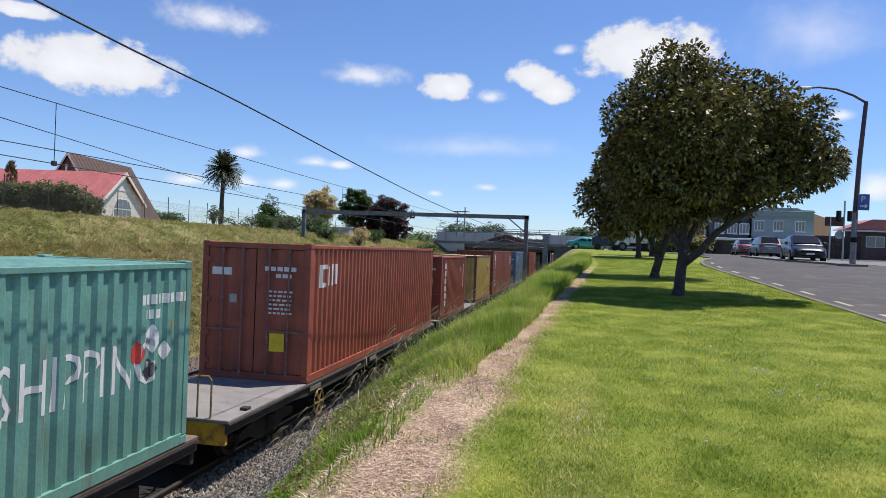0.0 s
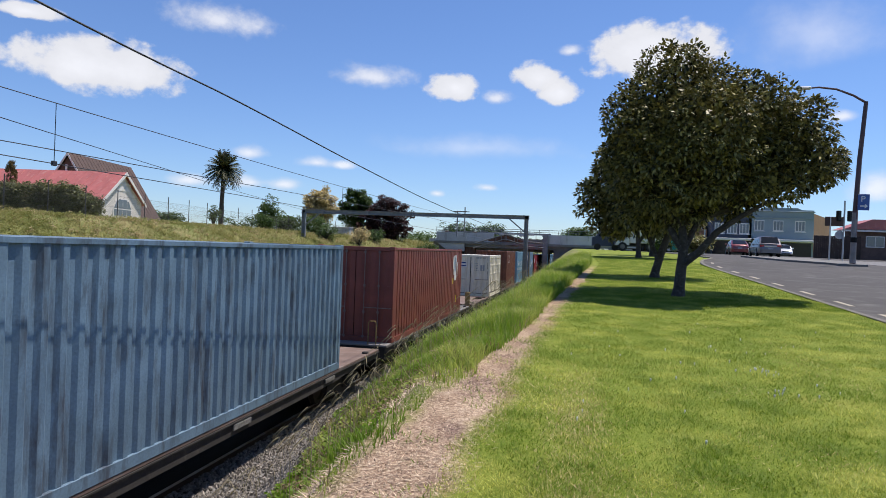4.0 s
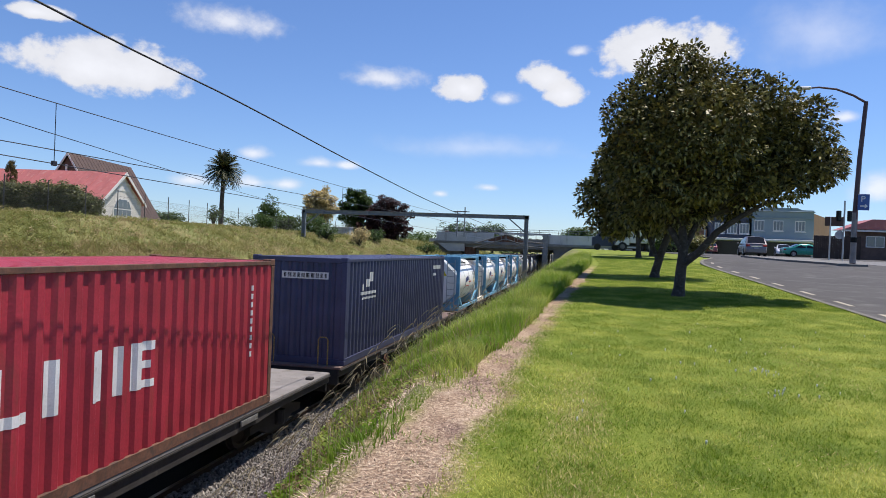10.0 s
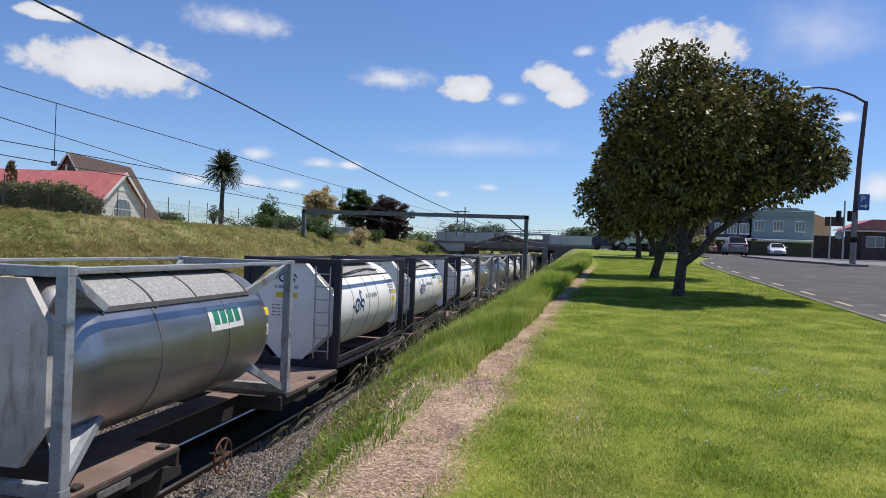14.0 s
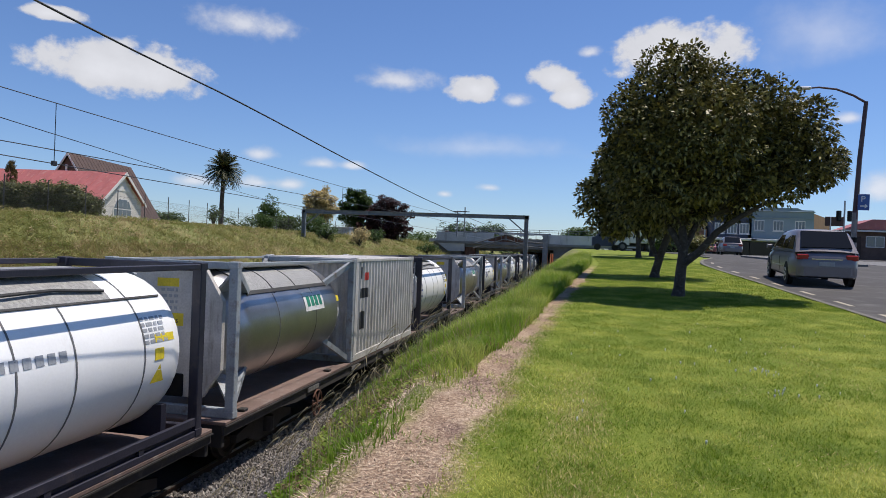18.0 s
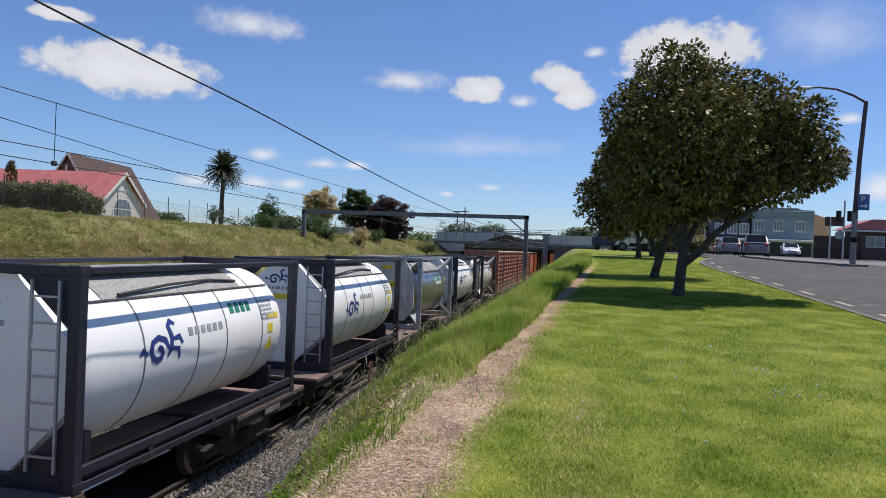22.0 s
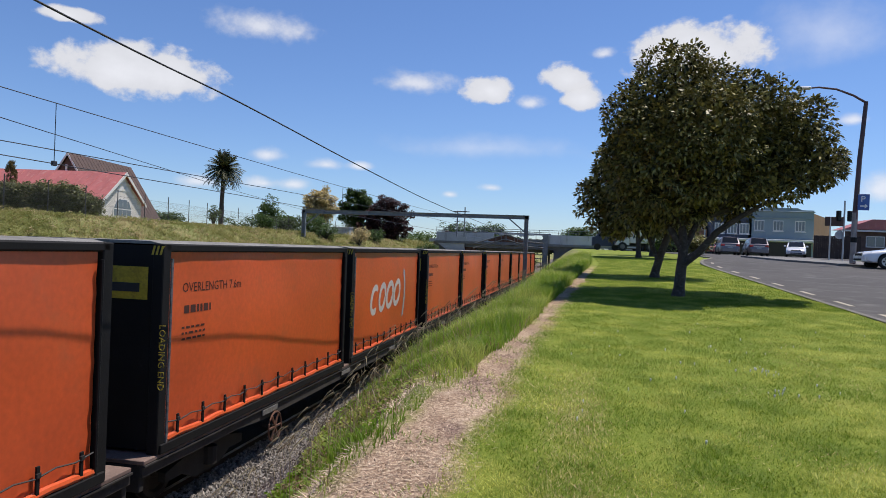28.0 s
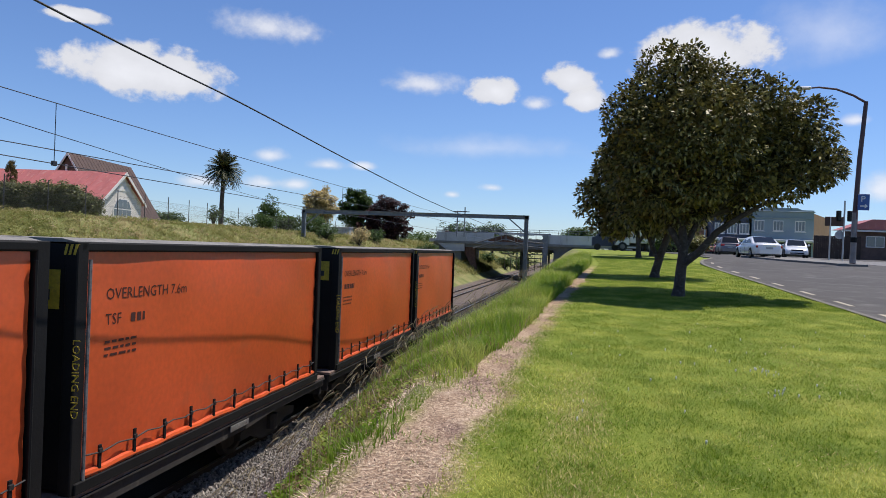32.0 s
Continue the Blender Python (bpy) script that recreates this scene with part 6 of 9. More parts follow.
street_tree((2.62, 22.4, .92), [(.03, .02, .22), (.16, .05, .7), (.34, .1, 1.25), (.5, .1, 1.7)], [(.08, [(.1, .05, .6), (-.2, .2, 1.3), (-.6, .3, 2.2)])],
            [(-1.68, 0.2, 2.9, 0.61), (-1.76, 0.2, 2.1, 0.56), (-0.99, 0.5, 3.46, 0.93), (-0.86, 0.0, 2.19, 0.85), (0.14, 0.2, 2.55, 1.09), (1.2, 0.5, 2.95, 1.09), (-1.29, 0.4, 1.58, 0.37), (-2.02, 0.5, 2.61, 0.37)], .30, 20, .14, 420, 4, "second evergreen street tree with a leaning trunk")
street_tree((3.4, 36.0, 1.48), [(0, 0, .3), (-.05, 0, 1.0), (-.1, .1, 1.6)], [(.09, [(0, 0, .8), (.5, 0, 1.6), (.9, 0, 2.4)])],
            [(0, .3, 3.1, 1.5), (-1.1, .2, 2.9, 1.1), (1.2, .3, 2.8, 1.3), (.3, .2, 4.1, 1.1), (-.5, 0, 2.3, .8), (.7, 0, 2.2, .8), (-.9, .2, 1.75, .7), (1.3, .2, 1.75, .8), (2.0, .3, 2.1, .8)], .5, 12, .26, 160, 5, "evergreen street tree further along the verge")
street_tree((4.6, 41.0, 1.6), [(0, 0, .3), (.05, 0, 1.0), (.1, 0, 1.6)], [(.09, [(0, 0, .8), (-.5, 0, 1.6), (-.8, 0, 2.4)])],
            [(.4, 0, 3.2, 1.5), (-.8, 0, 2.9, 1.2), (1.5, .2, 2.9, 1.2), (.6, .2, 4.2, 1.0), (.2, 0, 2.2, .8), (1.2, .2, 1.9, .8), (2.2, .2, 2.3, .8)], .55, 12, .28, 140, 6, "evergreen street tree near the bridge road")


def blades(name, spots, heights, width, lean, material, label, seed, seg=2, category="grass"):
    """Grass: a tapered blade at each spot, bent over towards its tip."""
    g = np.random.default_rng(seed)
    n = len(spots)
    a = g.uniform(0, 2 * np.pi, n)
    h = np.asarray(heights)
    side = np.stack([np.cos(a), np.sin(a), np.zeros(n)], 1) * (width * g.uniform(.6, 1.3, n))[:, None]
    b = a + np.pi / 2 + g.uniform(-.5, .5, n)
    over = np.stack([np.cos(b), np.sin(b), np.zeros(n)], 1) * (h * np.abs(g.normal(lean, lean * .6, n)))[:, None]
    up = np.stack([np.zeros(n), np.zeros(n), h], 1)
    if seg == 1:
        v = np.stack([spots - side, spots + side, spots + up * .9 + over], 1).reshape(-1, 3)
        per, loops = 3, [[0, 1, 2]]
    else:
        v = np.stack([spots - side, spots + side, spots + up * .6 + over * .3 - side * .7, spots + up * .6 + over * .3 + side * .7, spots + up * .92 + over], 1).reshape(-1, 3)
        per, loops = 5, [[0, 1, 3, 2], [2, 3, 4]]
    base = np.arange(n) * per
    idx = np.concatenate([np.concatenate([base[:, None] + np.array(q) for q in loops], 1)]).ravel()
    sizes = np.tile([len(q) for q in loops], n)
    me = bpy.data.meshes.new(name)
    me.vertices.add(len(v))
    me.vertices.foreach_set("co", v.ravel())
    me.loops.add(len(idx))
    me.loops.foreach_set("vertex_index", idx)
    me.polygons.add(len(sizes))
    me.polygons.foreach_set("loop_start", np.concatenate([[0], np.cumsum(sizes)[:-1]]))
    me.update(calc_edges=True)
    me.materials.append(material)
    return tagged(new(name, me), label, category, kind="stuff")


M_LAWN = leafy("lawn_blades", (0.15, 0.235, 0.015), (0.69, 0.665, 0.155), 0.55, 0.38, 0.25, patches=0.80, size=1.6)
M_TALL = leafy("tall_grass", (0.16, 0.265, 0.021), (0.55, 0.56, 0.15), 0.5, 0.5, 0.3, patches=0.72, size=0.9)
M_DRY = leafy("dry_grass", (0.16, 0.12, 0.055), (0.38, 0.29, 0.16), 0.7, 0.3, 0.2)
M_DEAD = leafy("bleached_lawn", (0.40, 0.34, 0.13), (0.80, 0.64, 0.36), 0.7, 0.3, 0.2)
M_STRAW = leafy("straw", (0.11, 0.066, 0.048), (0.86, 0.69, 0.50), 0.7, 0.15, 0.2)
M_SEED = leafy("seed_heads", (0.24, 0.20, 0.12), (0.50, 0.43, 0.28), 0.7, 0.3, 0.2)


def field(count, x, y, seed, keep=lambda x, y, u: True, near=1.0):
    """Random spots on the ground, closer together towards the camera."""
    g = np.random.default_rng(seed)
    out = []
    xs, us = g.uniform(x[0], x[1], count), g.uniform(0, 1, count)
    ys = y[0] + (y[1] - y[0]) * g.uniform(0, 1, count) ** near
    for a, b, u in zip(xs, ys, us):
        if keep(a, b, u):
            out.append((a, b, land(a, b) + wobble(a, b) - 0.01))
    return np.array(out)


def path_x(y):
    return -1.06 + 0.083 * max(min(y - 3.8, 25), 0)


def patch(x, y, s=1.0, k=0.0):
    return noise.noise(Vector((x * s, y * s, k)))


def half_path(y):
    return max(0.33 - .03 * max(y - 4, 0), .13) + .10 * patch(0.3, y, .9) + .05 * patch(0.7, y, 2.6)


sp = field(520000, (-1.2, 5.6), (3.2, 17), 11, lambda x, y, u: x - path_x(y) > half_path(y) + .16 * u - .10 and x < .66 * y - .1 and x > -.42 * y, 1.7)
blades("lawn_grass", sp, rng.uniform(.016, .045, len(sp)) * (1 + .5 * np.array([patch(x, y, 2.5, 33) for x, y, z in sp])), .0042, 1.1, M_LAWN, "short mown green lawn grass", 12, 1)
sp = field(80000, (-.9, 5.6), (-3, 3.25), 10, lambda x, y, u: x > -.7)
blades("lawn_grass", sp, rng.uniform(.018, .042, len(sp)), .0045, .7, M_LAWN, "short mown green lawn grass", 9, 1)
sp = field(90000, (0, 5.6), (15, 36), 13, lambda x, y, u: x - path_x(y) > half_path(y), 1.3)
blades("lawn_grass", sp, rng.uniform(.03, .05, len(sp)), .008, .6, M_LAWN, "short mown green lawn grass", 14, 1)


def tall_ok(x, y, u):
    d = path_x(y) - half_path(y) - x
    if d < -.02 or x < -3.7 - .05 * max(min(y - 7, 11), 0) + veer(y) + .35 * patch(x, y, 1.1, 7):
        return False
    if y < 8 and x < -1.80 - .22 * max(0, y - 4.8) + .2 * patch(x, y, 2.0, 9):
        return False
    if x < -2.45 - 1.6 * ease(11, 18, y) + .55 * patch(x, y, 1.6, 12) - .4 * u * u:
        return False
    tuft = math.exp(-((x + 1.72) ** 2 + (y - 5.0) ** 2) / .05) + math.exp(-((x + 1.45) ** 2 + (y - 4.05) ** 2) / .02)
    sparse = .22 + .78 * ease(5.7, 7.6, y + 1.4 * patch(x, y, 1.5, 3) + 1.1 * d)
    return u < sparse * (.4 + .9 * max(0, .35 + patch(x, y, .8, 2))) + tuft


sp = field(330000, (-5.0, 1.0), (3.6, 34), 15, tall_ok, 1.5)
h = np.array([(.07 + .22 * max(0, .35 + patch(x, y, .7, 5)) + .14 * ease(7.5, 12, y)) * (.4 + .6 * ease(-3.9 - .09 * max(min(y - 7, 11), 0), -2.6, x)) * (.35 + .65 * ease(5.5, 9, y) + 1.0 * math.exp(-((x + 1.72) ** 2 + (y - 5.0) ** 2) / .05)) for x, y, z in sp]) * rng.uniform(.6, 1.15, len(sp))
blades("tall_grass", sp, h, .0058, .55, M_TALL, "long green grass on the side of the cutting", 16)
sp = field(60000, (-5.0, .6), (3.6, 34), 17, lambda x, y, u: tall_ok(x, y, u * (1.5 + 1.2 * ease(7, 10, y))) and patch(x, y, 1.4, 11) > -.12, 1.5)
blades("dry_grass", sp, rng.uniform(.08, .30, len(sp)) * np.array([.4 + .6 * ease(5.5, 9.5, y) for x, y, z in sp]), .005, .8, M_DRY, "dry straw-coloured grass among the green", 18)
sp = field(120000, (-1.9, 1.2), (3.3, 22), 19, lambda x, y, u: abs(x - path_x(y)) < half_path(y) + .22 * u * u, 1.6)
blades("straw", sp, rng.uniform(.010, .030, len(sp)), .0065, 3.0, M_STRAW, "dead straw strewn over the trodden path", 20, 1)
sp = field(60000, (-3.0, -1.0), (3.3, 8.8), 21, lambda x, y, u: .25 < path_x(y) - x < 1.0 + .5 * patch(x, y, 1.2, 15) and patch(x, y, 1.3, 14) > -.2, 1.2)
blades("straw", sp, rng.uniform(.010, .026, len(sp)), .0055, 3.0, M_STRAW, "dead straw strewn on the bank", 22, 1)
sp = field(2600, (-3.0, -1.5), (4.4, 9.5), 71, lambda x, y, u: path_x(y) - x > .55 and u < .25 + .75 * ease(5.0, 7.5, y) and patch(x, y, 1.8, 22) > -.25)
for mt_, k_, lab in ((M_TALL, 0, "low green weeds on the near slope"), (M_DRY, 1, "low withered weeds on the near slope")):
    q = sp[k_::3] if k_ else np.concatenate([sp[0::3], sp[2::3]])
    w_ob = new("slope_weeds", leaf_cloud([(x, y, z + .02, .05 + .06 * abs(patch(x, y, 3.0, 5))) for x, y, z in q], 34, .05, 72 + k_, flat=.7))
    w_ob.data.materials.append(mt_)
    tagged(w_ob, lab, "weeds", kind="stuff")
# small loose clumps of green and dry grass on the path, dead patches and white clover in the lawn
sp = field(14000, (-1.9, .4), (3.4, 14), 26, lambda x, y, u: abs(x - path_x(y)) < half_path(y) + .14 and patch(x, y, 2.2, 16) > .08 + .5 * (x - path_x(y)) and u < 1.2 - abs(x - path_x(y) + .12) * 1.5, 1.4)
blades("tall_grass", sp, rng.uniform(.02, .075, len(sp)), .004, 1.1, M_TALL, "sparse green tufts on the trodden path", 27, 1)
sp = field(110000, (-.7, 3.2), (3.4, 13), 28, lambda x, y, u: x - path_x(y) > half_path(y) and u < 1.1 * (math.exp(-((x - .12) ** 2 / .05 + (y - 5.9) ** 2 / 1.6)) + .7 * math.exp(-((x - .05) ** 2 / .03 + (y - 4.0) ** 2 / .3)) + .25 * max(0, patch(x, y, .9, 21)) + .5 * math.exp(-((x - path_x(y) - half_path(y)) / .1) ** 2)), 1.4)
blades("dry_grass", sp, rng.uniform(.02, .045, len(sp)), .0045, 1.2, M_DEAD, "yellowed dry patches in the lawn", 29, 1)
g = random.Random(31)
cl = Mesh()
for cx, cy, cr, n_ in ((2.17, 8.24, .13, 14), (2.08, 7.18, .10, 10), (1.2, 9.5, 1.4, 16), (3.0, 9.0, 1.5, 18), (1.0, 6.2, 1.0, 6)):
    for i in range(n_):
        x, y = g.gauss(cx, cr), g.gauss(cy, cr)
        if x < path_x(y) + .5:
            continue
        z, r_ = land(x, y) + .03, g.uniform(.005, .011)
        cl.add([(x + r_, y, z), (x, y + r_, z), (x - r_, y, z), (x, y - r_, z), (x, y, z + r_), (x, y, z - .04)],
               [(0, 1, 4), (1, 2, 4), (2, 3, 4), (3, 0, 4), (1, 0, 5), (2, 1, 5), (3, 2, 5), (0, 3, 5)])
solid("clover_flowers", cl, M_INK_WHITE, "tiny white clover flowers in the lawn", "flowers", kind="stuff", fix=False)

sp = field(230000, (-27, -12.3), (6, 95), 23, lambda x, y, u: x < -12.6 + .5 * patch(x, y) and u < .5 + .5 * patch(x, y, .25, 8), 1.3)
h = np.array([.12 + .24 * max(0, .4 + patch(x, y, .35, 9)) for x, y, z in sp]) * rng.uniform(.6, 1.2, len(sp))
dryness = np.array([patch(x, y, .16, 4) + .4 * patch(x, y, .9, 6) - .20 + .30 * ease(-20.5, -14, x) for x, y, z in sp]) + rng.normal(0, .16, len(sp))
M_BANK_GREEN = leafy("bank_green", (0.20, 0.205, 0.06), (0.38, 0.335, 0.14), 0.7, 0.4, .2, patches=.5, size=.5)
M_BANK_DRY = leafy("bank_dry", (0.31, 0.255, 0.12), (0.50, 0.40, 0.23), 0.75, 0.4, .2)
blades("bank_grass", sp[dryness < -.02], h[dryness < -.02], .016, .95, M_BANK_GREEN, "rough green grass on the far bank", 24, 1)
blades("bank_grass", sp[dryness >= -.02], h[dryness >= -.02], .012, .9, M_BANK_DRY, "dry brownish grass on the far bank", 25, 1)
for mat_, n_, seed_, k_, lab in ((M_BANK_GREEN, 2600, 61, 0.0, "leafy green weeds on the far bank"), (leafy("bank_weeds", (0.15, 0.185, 0.045), (0.29, 0.30, 0.10), 0.6, 0.4, .2), 1500, 62, .08, "darker green weeds on the far bank"),
                                 (M_BANK_DRY, 900, 63, -.1, "seeding dry weeds on the far bank")):
    sp = field(n_ * 3, (-25, -12.8), (12, 80), seed_, lambda x, y, u: patch(x, y, .22, seed_) > k_ - .15, 1.2)[:n_]
    w_ob = new("bank_weeds", leaf_cloud([(x, y, z + .1, .14 + .34 * abs(patch(x, y, 1.7, 5))) for x, y, z in sp], 44, .085, seed_))
    w_ob.data.materials.append(mat_)
    tagged(w_ob, lab, "weeds", kind="stuff")

sp = field(70000, (-19, -11.9), (6, 34), 64, lambda x, y, u: x < -12.0 + .3 * patch(x, y, 1.5) and u < .75 + .4 * patch(x, y, .3, 3), 1.1)
blades("bank_grass", sp, rng.uniform(.10, .32, len(sp)), .012, .95, leafy("bank_straw", (0.22, 0.175, 0.075), (0.42, 0.33, 0.17), 0.75, 0.35, .2, patches=.5, size=.6), "brown dry grass at the foot of the far bank", 65, 1)

# pale seeding stalks that arch over the edge of the bank and the ballast
g = random.Random(8)
m = Mesh()
for i in range(330):
    low = i % 11 == 0
    y = g.uniform(8.5, 22) if low else 5.2 + 18 * g.random() ** 1.5
    x = g.uniform(-4.5, -3.9) if low else crest(y) - g.uniform(.25, 1.35 + .6 * ease(8, 14, y))
    z = land(x, y) - .02
    hgt = g.uniform(.25, .5) if low else g.uniform(.35, .68)
    dx, dy = (g.uniform(-.2, .06), g.uniform(-.14, .14)) if low else (g.uniform(-.2, .06), g.uniform(-.16, .12))
    pts = [(x, y, z), (x + dx * .15, y + dy * .15, z + hgt * .5), (x + dx * .42, y + dy * .42, z + hgt * .88), (x + dx * .8, y + dy * .8, z + hgt), (x + dx * 1.1, y + dy * 1.1, z + hgt * .96)]
    m.tube(pts, .0021, 3, .0014, False)
    tip = Vector(pts[-1])
    d = (Vector((dx, dy, 0)).normalized() + Vector((0, 0, -.7))).normalized()
    m.tube([tip - d * .02, tip + d * .03, tip + d * .07 + Vector((0, 0, -.01)), tip + d * .12 + Vector((0, 0, -.03))], .0062, 4, .0025, False)
solid("seeding_grass", m, M_SEED, "pale seeding grass stalks arching over the ballast", "grass", kind="stuff", fix=False)

# ---------------------------------------------------------------- overhead line
M_PORTAL = surface("portal_steel", (0.20, 0.21, 0.22), 0.6, 0.3, var=0.2, scale=3, dirt=(0.13, 0.10, 0.08), amount=0.36)
M_WIRE = surface("wire", (0.055, 0.055, 0.06), 0.5, 0.5, bump=0)
M_INSULATOR = surface("insulator", (0.16, 0.10, 0.08), 0.3)


def portal(y, xl, xr, z, zl, zr, label):
    th = thing("catenary_portal", label, "line mast", Matrix.Translation((0, y, 0)), "overhead line portals")
    for x, zb in ((xl, zl), (xr, zr)):
        m = Mesh()
        m.box(x - .15, x - .12, -.12, .12, zb - .6, z).box(x + .12, x + .15, -.12, .12, zb - .6, z).box(x - .12, x + .12, -.012, .012, zb - .6, z)
        part("leg", m, M_PORTAL, th)
        s = 1 if x < (xl + xr) / 2 else -1
        part("brace", Mesh().beam((x + s * .1, 0, z - 1.25), (x + s * 1.3, 0, z - .28), .09, .09), M_PORTAL, th)
    m = Mesh()
    for zz in (z - .28, z - .02):
        m.box(xl - .2, xr + .2, -.11, .11, zz - .02, zz + .02)
    m.box(xl - .2, xr + .2, -.012, .012, z - .28, z - .02)
    part("beam", m, M_PORTAL, th, "long steel cross beam")
    mid = (TRACK + TRACK_2) / 2 + veer(y) - .35
    for x, s in ((mid - .30, -1), (mid + .26, 1)):
        d = Mesh().beam((x, 0, z + (.50 if s > 0 else .22)), (x, 0, z - 1.75), .075)
        d.beam((x, 0, z - 1.45), (x + s * 1.5, 0, z - 1.30), .045).beam((x, 0, z - .75), (x + s * 1.2, 0, z - 1.25), .04)
        d.beam((x - .35, 0, z + .16), (x + .35, 0, z + .16), .06).beam((x - .22, 0, z - .62), (x + .22, 0, z - .62), .05)
        part("drop_arm", d, M_PORTAL, th)
        for xx, zz in ((x + s * .8, z - 1.37), (x - s * .5, z + .16)):
            part("insulator", Mesh().turn([(-.16, .02), (-.14, .06), (-.1, .03), (-.05, .06), (0, .03), (.05, .06), (.1, .03), (.14, .06), (.16, .02)], "x", 8, (xx, 0, zz)), M_INSULATOR, th)
    m = Mesh()
    for k in range(5):
        m.box(xl + 1.5 + k * (xr - xl - 3) / 4, xl + 1.62 + k * (xr - xl - 3) / 4, -.13, .13, z - .31, z + .01)
    part("stiffener", m, M_PORTAL, th)
    return th


portal(52.0, -20.95, -3.3, 4.32, 1.2, -.9, "grey steel portal over two tracks")
portal(112.0, -18.5, -3.3, 4.6, 0.5, -1.6, "grey steel portal beyond the bridge")


def glide(pts, n=6):
    # more points along a smooth line through the given ones
    q = [Vector(p) for p in pts]
    q = [2 * q[0] - q[1]] + q + [2 * q[-1] - q[-2]]
    out = []
    for a, b, c, d in zip(q, q[1:], q[2:], q[3:]):
        for i in range(n):
            t = i / n
            out.append(.5 * (2 * b + (c - a) * t + (2 * a - 5 * b + 4 * c - d) * t * t + (3 * b - a - 3 * c + d) * t ** 3))
    return out + [q[-2]]


def wire(pts, label, r=.010, name="overhead_wire", n=5):
    return solid(name, Mesh().tube(pts, r, n, None, False), M_WIRE, label, "wire", fix=False)


def span(x, z_at, sag, ya, yb, parts_n=16):
    return [(x, ya + (yb - ya) * i / parts_n, z_at + sag * (2 * i / parts_n - 1) ** 2) for i in range(parts_n + 1)]


for x, zc, zm in ((TRACK_2, 3.02, 4.22),):
    wire([(x, -20, zc)] + [(x, y, zc + .02 * math.sin(y)) for y in range(0, 60, 10)] + [(x, 330, zc + .1)], "thin copper contact wire over the track")
    wire(span(x, zm, .16, -10, 52) + span(x, zm, .16, 52, 112) + [(x, 330, zm + .2)], "sagging messenger wire over the track")
    dr = thing("dropper_wires", "thin dropper wires that hold the contact wire", "wire")
    for y in (12.2, 30, 42, 62, 76, 90):
        part("dropper", Mesh().tube([(x, y, zc), (x, y, zm + .16 * ((y - 21) / 31) ** 2 if y < 52 else zm + .1)], .010, 4), M_WIRE, dr)
    part("clamp", Mesh().box(x - .03, x + .03, 12.14, 12.26, zc - .05, zc + .05, .01), M_WIRE, dr)
wire([(-3.61, -20, 3.63), (-11.38, 12, 3.91), (-16.2, 31.7, 4.02), (-21.0, 52, 4.26)], "thin feeder wire slanting to the far portal leg")
wire([(TRACK_2 - .25, -20, 3.25), (TRACK_2 - .25, 11, 3.31), (TRACK_2 - .25, 16, 3.38), (TRACK_2 - .25, 22, 3.48), (TRACK_2 - .2, 52, 3.9), (TRACK_2, 330, 4.2)], "thin auxiliary wire beside the far track")
wire(glide([(-4.95, -12, 4.45), (-4.55, 4, 3.62), (-4.38, 8.57, 3.435), (-4.2, 13.4, 3.185), (-3.98, 21, 2.91), (-3.7, 36, 2.7), (-3.45, 52, 2.55)]),
     "thick overhead wire beside the near track", .011)

# ---------------------------------------------------------------- bridge
M_CONCRETE = surface("bridge_concrete", (0.46, 0.47, 0.48), 0.85, var=0.1, scale=0.8, dirt=(0.25, 0.24, 0.23), amount=0.4, streak=5)
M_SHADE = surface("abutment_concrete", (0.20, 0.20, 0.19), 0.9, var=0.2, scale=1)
br = thing("road_bridge", "grey concrete road bridge over the railway cutting", "bridge", Matrix.Translation((0, 95, 0)))
part("deck", Mesh().box(-19.5, 9, 0, 20, 2.62, 3.0), M_CONCRETE, br)
for x0, x1 in ((-18.5, -14.3), (-14.26, -10.4), (-3.1, 2.4), (2.44, 7.0)):
    part("parapet_panel", Mesh().box(x0, x1, -.18, 0, 2.75, 4.0, .02), M_CONCRETE, br)
part("edge_beam", Mesh().box(-18.6, 7.0, -.26, -.02, 2.42, 2.74, .02), M_SHADE, br, "darker concrete edge beam")
part("parapet_panel", Mesh().box(-10.36, -3.14, -.10, 0, 2.75, 3.35, .02), M_SHADE, br)
part("end_pillar", Mesh().box(-3.7, -3.0, -.5, .1, -1.2, 4.1, .03), M_PORTAL, br)
part("parapet_panel", Mesh().box(-18.8, 9, 20, 20.2, 2.6, 3.7, .02), M_CONCRETE, br)
for x in [-18.5 + 1.3 * i for i in range(20)]:
    part("rail_post", Mesh().box(x - .03, x + .03, -.1, -.04, 3.98, 4.6), M_PORTAL, br)
part("handrail", Mesh().beam((-18.7, -.07, 4.6), (7.2, -.07, 4.6), .06), M_PORTAL, br)
part("handrail", Mesh().beam((-18.7, -.07, 4.3), (7.2, -.07, 4.3), .04), M_PORTAL, br)
part("soffit_beam", Mesh().box(-15.5, 3.0, .2, 19.8, 1.95, 2.62), M_SHADE, br)
part("abutment", Mesh().box(-19, -15.0, .4, 19.6, -2.2, 2.62), M_SHADE, br)
part("wing_wall", Mesh().prism([(-18.3, 2.42), (-14.5, 2.42), (-14.5, 1.35), (-16.8, 1.35)], -.15, .4, "y"), M_CONCRETE, br, "pale wing wall")
part("abutment", Mesh().box(-2.2, 3.2, .4, 19.6, -2.4, 2.62), M_SHADE, br)
part("pier", Mesh().prism([(-14.9, 1.95), (-13.1, 1.95), (-13.1, .6), (-12.75, -1.3), (-13.3, -1.3)], .6, 1.6, "y"), M_RUSTY, br, "dark rust-brown raking pier")
